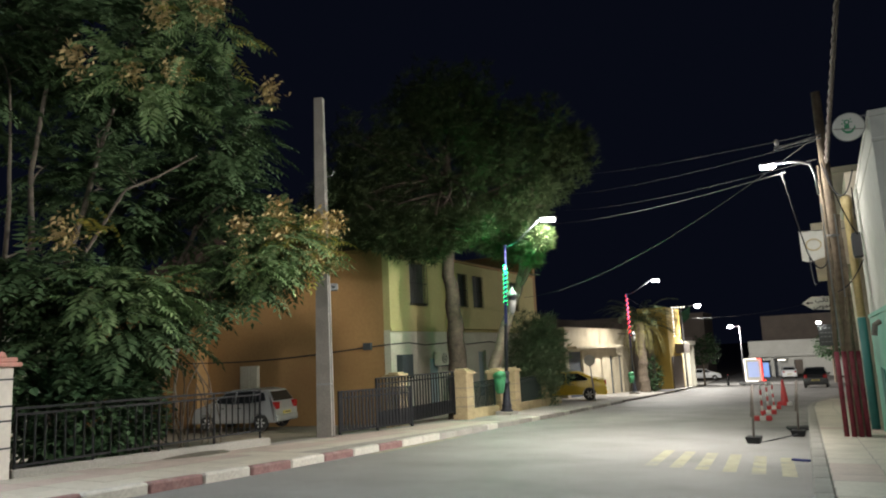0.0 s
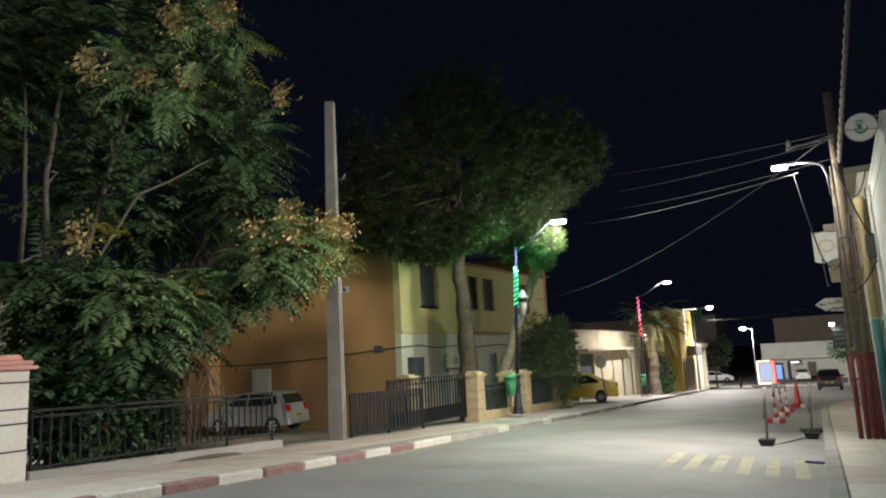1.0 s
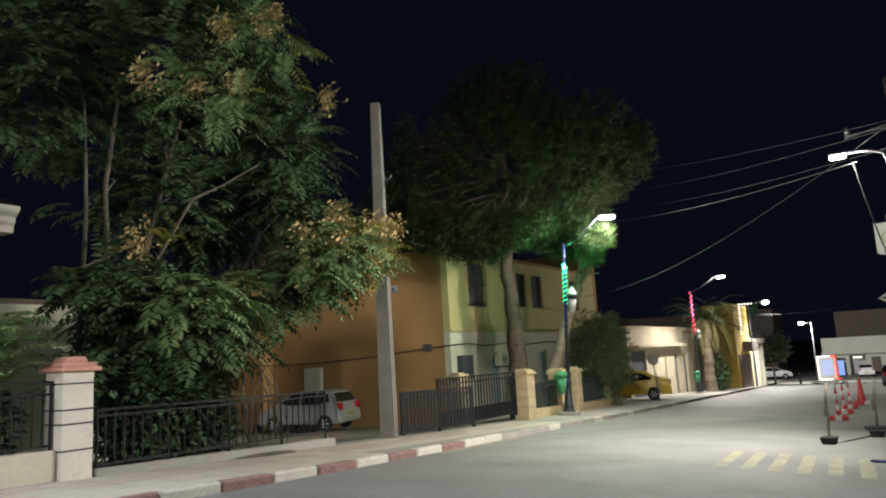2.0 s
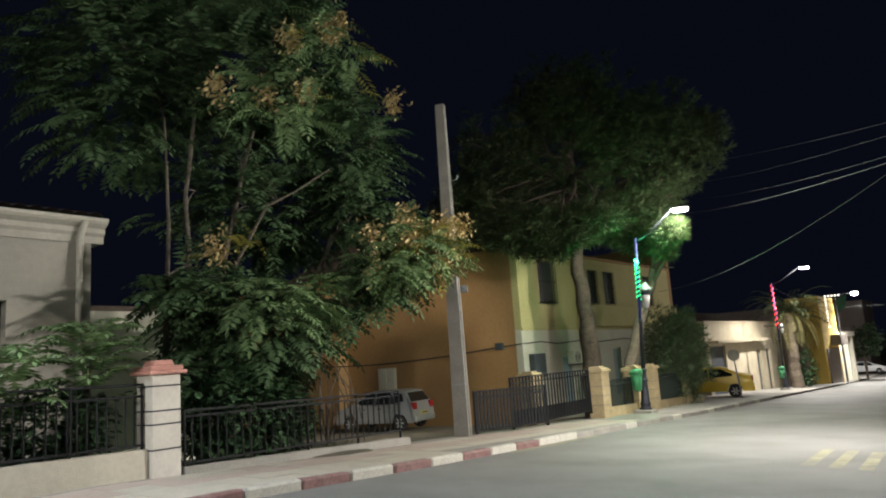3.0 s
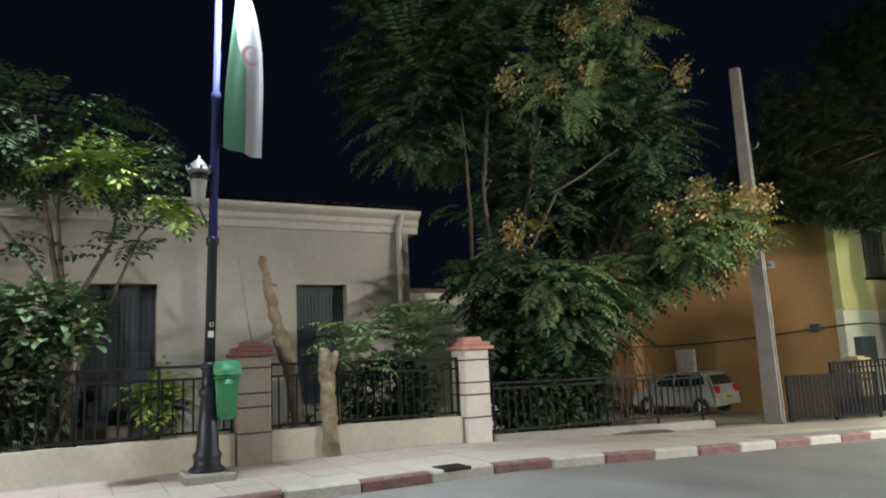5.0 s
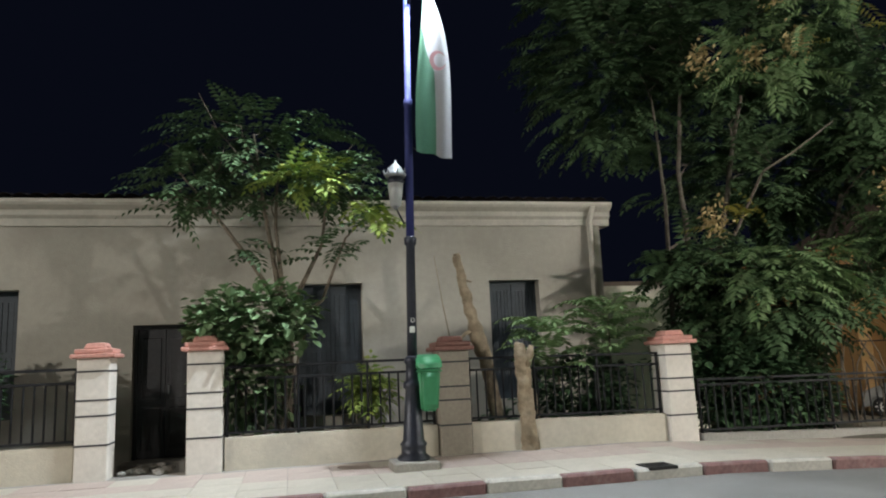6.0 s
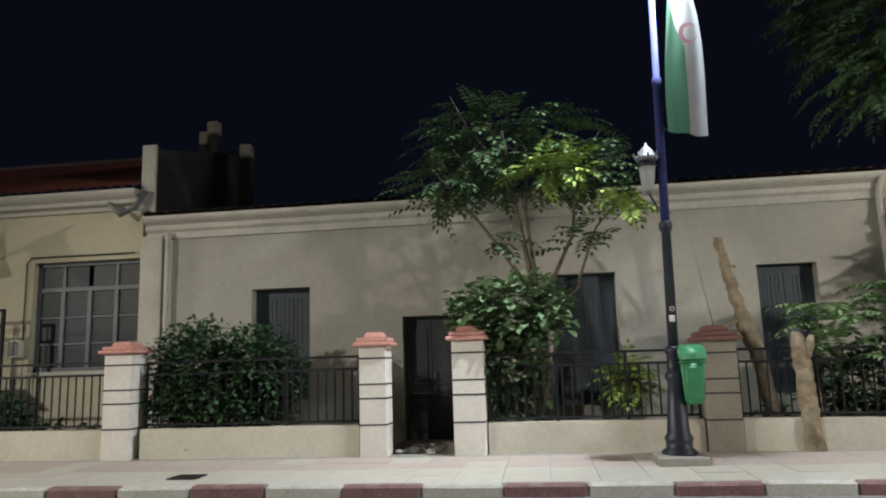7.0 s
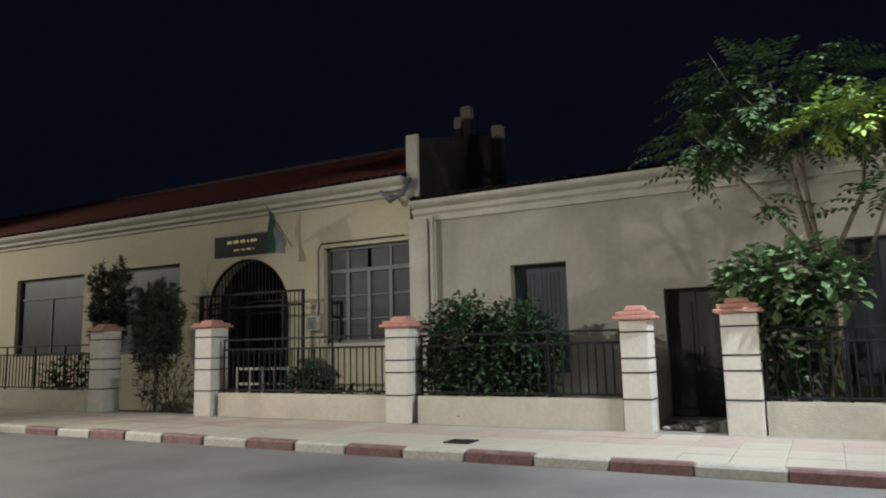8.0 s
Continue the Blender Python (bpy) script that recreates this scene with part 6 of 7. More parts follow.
HATCH = dict(length=3.5, height=1.48, wheel=0.28, front=1.1, rear=-1.12, belt=0.92, tail=(0.75, 1.0), mirror=0.62, handles=(-0.35, 0.35),
             top=[(1.72, 0.55), (1.66, 0.78), (1.25, 0.92), (0.95, 0.97), (0.35, 1.40), (0.1, 1.47), (-0.9, 1.48), (-1.35, 1.42), (-1.62, 1.0), (-1.72, 0.75), (-1.74, 0.5)],
             windows=[((0.84, 0.98), (0.38, 1.34), (-0.05, 1.39), (-0.05, 0.98)), ((-0.12, 0.98), (-0.12, 1.39), (-0.75, 1.39), (-0.75, 0.99)), ((-0.82, 1.0), (-0.82, 1.39), (-1.2, 1.34), (-1.32, 1.06))],
             rear_glass=((-1.39, 1.36), (-1.60, 1.03)), front_glass=((0.90, 1.0), (0.40, 1.36)))
SEDAN = dict(length=4.3, height=1.5, wheel=0.31, front=1.35, rear=-1.28, belt=0.95, tail=(0.78, 0.98), mirror=0.75, handles=(-0.5, 0.4),
             top=[(2.1, 0.55), (2.02, 0.8), (1.6, 0.95), (1.1, 1.0), (0.4, 1.42), (0.1, 1.5), (-0.7, 1.49), (-1.0, 1.42), (-1.6, 1.08), (-2.05, 1.04), (-2.12, 0.8), (-2.14, 0.5)],
             windows=[((0.95, 1.02), (0.42, 1.36), (-0.08, 1.42), (-0.08, 1.0)), ((-0.15, 1.0), (-0.15, 1.42), (-0.72, 1.41), (-1.22, 1.14), (-1.22, 1.04))],
             rear_glass=((-1.03, 1.39), (-1.56, 1.11)), front_glass=((1.06, 1.03), (0.44, 1.39)))


def car_paint(name, base, metal=0.0, rough=0.3):
    return material(name, base, rough, metal, vary=0.05, grain=60, stain=0.15, stain_scale=3, stain_colour=tuple(c * 0.6 for c in base))


def build_cars():
    yard = -1.02
    car("silver_hatchback", pose(-19.2, 18.2, yard, 0, 0, 192), car_paint("silver_car_paint", (0.42, 0.43, 0.44), 0.55, 0.35), HATCH, "small silver hatchback parked in the yard by the orange wall")
    car("yellow_taxi", pose(-11.4, 31.95, grade(32) + 0.1, 0, 0, 196) @ Matrix.Scale(0.92, 4), car_paint("yellow_car_paint", (0.62, 0.42, 0.02)), SEDAN, "yellow saloon taxi parked across the pavement")
    car("black_hatchback", pose(-0.88, 57.5, grade(57.5), 0, 0, 89), car_paint("black_car_paint", (0.015, 0.016, 0.018)), HATCH, "small black hatchback parked at the kerb, seen from behind", 1.6)
    car("white_saloon", pose(-4.75, 99.5, grade(99.5), 0, 0, 95), car_paint("white_car_paint", (0.6, 0.6, 0.6)), SEDAN, "white saloon car parked before the shopfronts", 1.7, "cars at the crossing")
    car("white_saloon", pose(-15.2, 100.0, grade(100), 0, 0, 10), car_paint("pale_car_paint", (0.5, 0.5, 0.5)), SEDAN, "white saloon car half hidden at the far corner", 1.7, "cars at the crossing")


# ---------------------------------------------------------------- barriers in the road
RED_PLASTIC = material("red_cone_plastic", (0.45, 0.03, 0.035), 0.5, vary=0.15, grain=20)
WHITE_BAND = material("white_band", (0.6, 0.58, 0.56), 0.5, vary=0.1)
GREY_POST = material("rusty_grey_post", (0.20, 0.17, 0.15), 0.7, 0.3, vary=0.3, grain=20)


def build_barriers():
    for i, (x, y, h, lean) in enumerate(((-1.02, 11.4, 0.98, 3.5), (-0.4, 12.95, 1.02, 3.5))):
        p = thing("barrier_post", pose(x, y, grade(y)), "rusty bare barrier post standing in a black rubber foot", "barrier post", "barrier posts in the road")
        part("foot", turned(((0.01, 0.0), (0.13, 0.0), (0.165, 0.09), (0.17, 0.11), (0.15, 0.12), (0.03, 0.1)), 4), RUBBER, p, "black rubber foot").rotation_euler = (0, 0, radians(40))
        part("post", tubes((((0, 0, 0.08), (math.sin(radians(lean)) * h, 0, h)), 0.02)), GREY_POST, p, smooth=True)
        part("sleeve", tubes((((-0.003, 0, h * 0.45), (math.sin(radians(lean)) * h, 0, h)), 0.025)), GREY_POST, p, smooth=True)
    p = thing("fallen_plate", pose(-0.42, 14.6, grade(14.6), 0, 0, 15), "flat black rubber foot lying on the road", "rubber foot")
    part("slab", boxes((-0.25, 0.25, -0.18, 0.18, 0, 0.07), bevel=0.02), RUBBER, p)
    for x, y, k in ((-1.37, 17.6, 1.0), (-1.46, 20.6, 1.0), (-1.52, 23.6, 1.0)):
        p = thing("lane_divider", pose(x, y, grade(y)), "red and white striped lane post on a block foot", "lane divider", "striped lane dividers")
        for j, (a, b) in enumerate(((-0.21, -0.07), (-0.07, 0.07), (0.07, 0.21))):
            part("block", boxes((a, b - 0.004, -0.09, 0.09, 0, 0.12), bevel=0.02), RED_PLASTIC if j != 1 else WHITE_BAND, p)
        for j in range(6):
            part("band", tubes((((0.0, 0, 0.11 + j * 0.13), (0.0, 0, 0.24 + j * 0.13)), 0.027), n=10), WHITE_BAND if j % 2 else RED_PLASTIC, p, smooth=True)
    p = thing("traffic_cone", pose(-1.36, 26.4, grade(26.4)), "tall red traffic cone on a red and white block", "traffic cone")
    for j, (a, b) in enumerate(((-0.24, -0.08), (-0.08, 0.08), (0.08, 0.24))):
        part("block", boxes((a, b - 0.004, -0.12, 0.12, 0, 0.13), bevel=0.02), RED_PLASTIC if j != 2 else WHITE_BAND, p)
    part("cone", turned(((0.15, 0.13), (0.13, 0.16), (0.04, 0.88), (0.025, 0.92)), 16), RED_PLASTIC, p, smooth=True)
    r = thing("rope", pose(0, 0, 0), "thin slack cord lying between the barrier posts", "rope")
    part("cord", tubes(([(-0.98 + 0.58 * i / 10, 11.5 + 1.4 * i / 10, grade(12) + 0.012 + 0.0 * i) for i in range(11)], 0.012), n=5), GROOVE, r)


def build_markings():
    for i in range(6):
        x = -2.24 + i * 0.342
        y0, y1 = 7.9 - 0.13 * i, 9.93 - 0.14 * i
        bm = bmesh.new()
        ys = [y0 + (y1 - y0) * k / 4 for k in range(5)]
        rows = [[bm.verts.new((x + s + 0.18 - 0.036 * k, y, grade(y) + 0.005)) for s in (0.0, 0.16)] for k, y in enumerate(ys)]
        for a, b in zip(rows, rows[1:]):
            bm.faces.new((a[0], a[1], b[1], b[0]))
        tagged(obj("crossing_stripe", bm, YELLOW_PAINT), "worn yellow crossing stripe on the asphalt", "road marking", "crossing stripes", "structure")
    bm = bmesh.new()
    ys = [8.3 + 0.3 * k for k in range(13)]
    rows = [[bm.verts.new((left_kerb(y) + s, y, grade(y) + 0.005)) for s in (0.13, 0.28)] for y in ys]
    for a, b in zip(rows, rows[1:]):
        bm.faces.new((a[0], a[1], b[1], b[0]))
    tagged(obj("edge_line", bm, YELLOW_PAINT), "worn yellow line along the kerb", "road marking", kind="structure")
    bag = bmesh.new()
    box(bag, -0.12, 0.12, -0.04, 0.04, 0, 0.03, bevel=0.012)
    tagged(obj("blue_wrapper", bag, POST_BLUE, m=pose(-0.22, 8.9, grade(8.9), 0, 0, -20)), "crumpled blue plastic wrapper on the road", "litter")
    GRATE = material("cast_iron_grate", (0.03, 0.028, 0.027), 0.6, 0.5, vary=0.3)
    for x, y in ((-7.42, -6.38), (-6.9, 1.72)):
        g = thing("drain_grate", pose(x, y, WALK_UP) @ Matrix.Diagonal((0.8, 0.7, 1, 1)), "dark cast iron drain grate in the pavement", "drain grate", "drain grates")
        part("frame", boxes((-0.2, 0.2, -0.24, -0.21, -0.02, 0.014), (-0.2, 0.2, 0.21, 0.24, -0.02, 0.014), (-0.2, -0.17, -0.21, 0.21, -0.02, 0.014), (0.17, 0.2, -0.21, 0.21, -0.02, 0.014)), GRATE, g)
        for k in range(7):
            part("slat", boxes((-0.17, 0.17, -0.2 + k * 0.058, -0.165 + k * 0.058, -0.02, 0.011)), GRATE, g)
        part("pit", boxes((-0.17, 0.17, -0.21, 0.21, -0.01, 0.003)), GROOVE, g)


build_lamps()
build_concrete_pole()
build_gates()
build_cars()
build_barriers()
build_markings()


# ---------------------------------------------------------------- right-hand side of the street
GREEN_DADO = material("sea_green_paint", (0.16, 0.42, 0.34), 0.6, vary=0.1, grain=10, stain=0.3, stain_scale=1.2, stain_colour=(0.35, 0.45, 0.38), bump=0.2)
DARK_TEAL = material("dark_teal_paint", (0.02, 0.13, 0.12), 0.6, vary=0.15, grain=10, bump=0.2)
YELLOW_PIPE = material("yellow_pipe_paint", (0.55, 0.44, 0.22), 0.6, vary=0.15, grain=15, stain=0.3, stain_scale=3, stain_colour=(0.5, 0.45, 0.3))
POLE_WOOD = material("weathered_pole_wood", (0.20, 0.155, 0.11), 0.9, vary=0.3, grain=14, stain=0.4, stain_scale=3, bump=0.8, bump_scale=30)
RED_PAINT = material("dull_red_pole_paint", (0.15, 0.018, 0.03), 0.85, vary=0.25, grain=15, stain=0.4, stain_scale=4, stain_colour=(0.2, 0.12, 0.1), bump=0.3)
SHOP_CREAM = material("shop_cream_wall", (0.56, 0.50, 0.40), 0.85, vary=0.1, grain=8, stain=0.3, stain_scale=0.7, stain_colour=(0.4, 0.34, 0.26), bump=0.25)
BOX_BLACK = material("black_meter_casing", (0.025, 0.027, 0.03), 0.5, vary=0.15)


def build_right_side():
    h = thing("corner_shop", pose(0, 0, 0), "white-washed shop house with a sea-green painted dado", "house")
    w = part("wall", boxes((0.98, 9.0, 7.4, 13.0, 1.68, 3.9)), SHOP_WHITE, h)
    part("dado", boxes((0.965, 8.98, -14.0, 13.0, -1.0, 1.68)), GREEN_DADO, h, "sea-green dado")
    part("parapet", boxes((0.966, 9.0, 7.386, 13.02, 3.85, 3.93), (0.97, 9.0, 7.39, 13.01, 3.55, 3.6), bevel=0.01), SHOP_WHITE, h)
    part("dado_edge", boxes((0.95, 0.99, -14.0, 13.0, 1.66, 1.72)), GREEN_DADO, h)
    part("wall_panel", boxes((0.945, 0.962, 10.4, 11.2, 0.15, 0.85), bevel=0.004), DARK_TEAL, h, "dark steel hatch in the dado")
    part("drain_spout", tubes((((0.96, 9.9, 1.55), (0.88, 9.9, 1.5), (0.86, 9.9, 1.35)), 0.04)), GREY_POST, h)
    p = thing("yellow_downpipe", pose(0.86, 13.35, 0), "thick yellow downpipe with a green-painted foot", "downpipe")
    part("pipe", turned(((0.07, 1.7), (0.07, 3.75), (0.095, 3.77), (0.095, 3.95), (0.06, 4.0)), 14), YELLOW_PIPE, p, smooth=True)
    part("lower_pipe", turned(((0.072, -0.6), (0.072, 1.69)), 14), DARK_TEAL, p, smooth=True)
    h = thing("shop_house", pose(0, 0, 0), "cream shop house with a narrow balcony slab", "house")
    part("wall", boxes((0.9, 9.0, 13.6, 21.5, -1.6, 4.5)), SHOP_CREAM, h)
    part("balcony", boxes((0.2, 0.9, 16.2, 21.0, 2.95, 3.1), bevel=0.01), SHOP_CREAM, h)
    part("balcony_wall", boxes((0.2, 0.3, 16.2, 21.0, 3.1, 3.95), (0.3, 0.9, 16.2, 16.3, 3.1, 3.95)), SHOP_CREAM, h)
    part("door", boxes((0.86, 0.895, 15.0, 15.9, -0.5, 1.7)), SHUTTER, h)
    part("roller_shutter", boxes((0.86, 0.895, 18.0, 20.0, -0.6, 1.8)), SHUTTER, h)
    h = thing("tall_shop_house", pose(0, 0, 0), "two-storey pale shop house further down the street", "house")
    part("wall", boxes((0.75, 9.0, 21.8, 31.0, -2.0, 6.2)), SHOP_CREAM, h)
    part("cornice", boxes((0.6, 9.0, 21.7, 31.1, 6.2, 6.35)), SHOP_CREAM, h)
    for y in (23.0, 25.5, 28.0):
        part("window", boxes((0.715, 0.745, y, y + 1.0, 3.2, 4.7)), SHUTTER, h)
        part("shop_shutter", boxes((0.715, 0.745, y - 0.4, y + 1.5, -1.2, 1.3)), FRAME_GREY, h)
    h = thing("low_shop_row", pose(0, 0, 0), "low white shop row near the crossing", "house")
    part("wall", boxes((2.4, 12.0, 31.3, 66.0, -3.2, 2.6)), SHOP_WHITE, h)
    part("canopy", boxes((1.7, 2.4, 31.3, 66.0, 0.9, 1.05)), SHOP_WHITE, h)
    # poles
    g = grade(11.8) + WALK_UP
    p = thing("wooden_pole", pose(0.56, 11.85, g), "weathered round wooden utility pole bound with cables", "utility pole")
    part("shaft", tubes((((0, 0, -0.1), (0, 0, 5.92)), (0.11, 0.075)), n=12), POLE_WOOD, p, smooth=True)
    for x, y, top in ((0.37, 11.6, 4.3), (0.475, 11.55, 4.0), (0.58, 11.56, 3.4), (0.68, 11.62, 3.0)):
        p = thing("conduit_pipe", pose(x, y, g), "rusty cable conduit, its foot painted dull red", "conduit", "cable conduits")
        part("pipe", tubes((((0, 0, 1.36), (0.56 - x + (0.1 if x > 0.56 else -0.1), 0.1, top - g)), (0.034, 0.028)), n=10), POLE_WOOD, p, smooth=True)
        part("painted_foot", tubes((((0, 0, -0.05), (0, 0, 1.38)), 0.04), n=10), RED_PAINT, p, "dull red painted foot", smooth=True)
    lp = thing("pole_lamp", pose(*LAMP_POLE), "bright white lamp head on a bent arm on the pole", "street lamp")
    part("housing", boxes((-0.18, 0.24, -0.09, 0.09, 0.03, 0.08), bevel=0.015), POST_IRON, lp)
    part("led_panel", boxes((-0.16, 0.08, -0.07, 0.07, -0.015, 0.029), bevel=0.012), LED, lp)
    part("arm", tubes((((0.2, 0, 0.05), (0.45, 0, 0.02), (0.62, 0, -0.05), (0.68, 0, -0.25), (0.7, 0, -0.6)), 0.022)), STEEL, lp, smooth=True)
    cr = thing("cross_arm", pose(0, 0, 0), "grey steel cross arm near the head of the pole", "bracket")
    for z0, z1 in ((4.72, 4.86), (4.76, 4.8)):
        part("arm", tubes((((-0.2, 11.76, z0), (0.56, 11.76, z1)), 0.014), n=6), STEEL, cr)
    part("insulator", turned(((0.03, 4.79), (0.04, 4.83), (0.02, 4.9)), 8, -0.15, 11.765), OPAL, cr)
    # signs
    s = thing("round_sign", pose(0.79, 7.9, 3.9, 90, 0, -4) @ Matrix.Scale(0.62, 4), "round white sign disc with a green emblem on a wall bracket", "sign")
    part("disc", turned(((0.27, -0.04), (0.28, -0.03), (0.28, 0.03), (0.27, 0.04)), 28), SIGN_WHITE, s)
    part("rim", tubes(([(0.28 * math.cos(a * math.pi / 16), 0.28 * math.sin(a * math.pi / 16), 0.02) for a in range(33)], 0.014), n=6), FRAME_GREY, s)
    GREEN_MARK = material("green_sign_mark", (0.05, 0.28, 0.14), 0.6, vary=0.1)
    part("emblem_head", tubes(([(-0.02 + 0.04 * math.cos(q * math.pi / 8), 0.1 + 0.04 * math.sin(q * math.pi / 8), 0.043) for q in range(17)], 0.014), n=5), GREEN_MARK, s)
    part("emblem_body", boxes((-0.07, 0.02, -0.03, 0.05, 0.041, 0.046), bevel=0.002), GREEN_MARK, s)
    part("emblem_bowl", tubes(([(0.11 * math.cos(math.pi + q * math.pi / 10), 0.0 + 0.11 * math.sin(math.pi + q * math.pi / 10), 0.043) for q in range(11)], (0.012, 0.014, 0.018, 0.022, 0.026, 0.028, 0.026, 0.022, 0.018, 0.014, 0.012)), n=5), GREEN_MARK, s)
    for q, (u, v) in enumerate(((-0.1, 0.08), (0.06, 0.09), (-0.08, 0.15), (0.05, 0.15))):
        part("emblem_dot", boxes((u - 0.012, u + 0.012, v - 0.012, v + 0.012, 0.041, 0.046)), GREEN_MARK, s)
    part("loose_lead", tubes((((-0.27, 0.0, 0.05), (0.0, -0.05, 0.06), (0.26, -0.09, 0.05)), 0.008), n=5), GREY_POST, s)
    part("bracket", tubes((((0.27, 0, 0), (0.42, 0.0, 0)), 0.018), (((0.2, 0.18, 0), (0.42, 0.18, 0)), 0.018), n=6), STEEL, s)
    a = thing("arrow_sign", pose(0, 0, 0), "white arrow-shaped sign board with black lettering", "sign")
    y = 18.98
    bm = prism(bmesh.new(), ((-0.24, 2.26), (0.0, 2.42), (0.52, 2.40), (0.52, 2.05), (0.0, 2.09)), y, y + 0.03)
    part("board", bm, SIGN_WHITE, a)
    part("bracket", boxes((0.5, 0.9, y, y + 0.03, 2.32, 2.36), (0.5, 0.9, y, y + 0.03, 2.1, 2.14)), STEEL, a)
    for line, z in (("\uFE90\uFE97\uFE8E\uFB90", 2.27), ("\uFEF2\uFEE3\uFEEE\uFEE4\uFECB", 2.12)):
        cu = bpy.data.curves.new("lettering", "FONT")
        cu.body, cu.size, cu.align_x, cu.extrude = line, 0.15, "CENTER", 0.002
        cu.offset = 0.004
        t = new("lettering", cu)
        t.data.materials.append(GROOVE)
        t.parent = a
        t.matrix_basis = pose(0.23, y - 0.006, z, 90, 0, 0)
    bm = prism(bmesh.new(), ((-0.16, 2.26), (-0.08, 2.30), (-0.08, 2.275), (0.02, 2.275), (0.02, 2.245), (-0.08, 2.245), (-0.08, 2.22)), y - 0.006, y - 0.001)
    part("arrow", bm, GROOVE, a)
    b = thing("black_sign", pose(0, 0, 0), "black shop sign with white unreadable lettering and a small lamp", "sign")
    part("board", boxes((0.0, 0.44, 23.9, 24.0, 1.08, 1.77), bevel=0.008), BOX_BLACK, b)
    rng = random.Random(8)
    for z, hh in ((1.62, 0.05), (1.48, 0.035), (1.36, 0.03), (1.2, 0.02)):
        x = 0.05
        while x < 0.38:
            ln = rng.uniform(0.05, 0.12)
            part("lettering_bar", boxes((x, min(0.4, x + ln), 23.89, 23.899, z, z + hh)), FRAME_GREY, b)
            x += ln + 0.03
    part("bracket", boxes((0.44, 0.76, 23.93, 23.97, 1.6, 1.64), (0.44, 0.76, 23.93, 23.97, 1.2, 1.24)), STEEL, b)
    part("lamp", boxes((-0.02, 0.1, 23.8, 23.9, 1.8, 1.86)), LED, b)
    b = thing("fabric_banner", pose(0, 0, 0), "white hanging banner with a yellow ring", "banner")
    bm = bmesh.new()
    rows = [[bm.verts.new((-0.03 + 0.5 * u / 6, 15.0 + 0.02 * math.sin(u * 1.7 + v), 3.62 - 0.62 * v / 6 - 0.04 * math.sin(u * 0.9) * (v / 6))) for u in range(7)] for v in range(7)]
    for r0, r1 in zip(rows, rows[1:]):
        for u in range(6):
            bm.faces.new((r0[u], r0[u + 1], r1[u + 1], r1[u]))
    part("cloth", bm, SIGN_WHITE, b, smooth=True)
    part("ring", tubes(([(0.22 + 0.14 * math.cos(q * math.pi / 12), 14.97, 3.32 + 0.12 * math.sin(q * math.pi / 12)) for q in range(25)], 0.012), n=5), YELLOW_PIPE, b)
    part("rod", tubes((((-0.05, 15.0, 3.63), (0.92, 15.0, 3.6)), 0.012), n=5), STEEL, b)
    m = thing("meter_box", pose(0, 0, 0), "black meter box high on the shop wall", "meter box")
    part("casing", boxes((0.84, 0.98, 12.3, 12.62, 2.72, 3.15), bevel=0.012), BOX_BLACK, m)
    part("lid", boxes((0.83, 0.839, 12.33, 12.59, 2.76, 3.1)), BOX_BLACK, m)


WIRE = material("weathered_black_cable", (0.035, 0.035, 0.036), 0.6, vary=0.2)


def hanging(a, b, sag, n=24):
    a, b = Vector(a), Vector(b)
    return [a.lerp(b, i / n) - Vector((0, 0, sag * 4 * (i / n) * (1 - i / n))) for i in range(n + 1)]


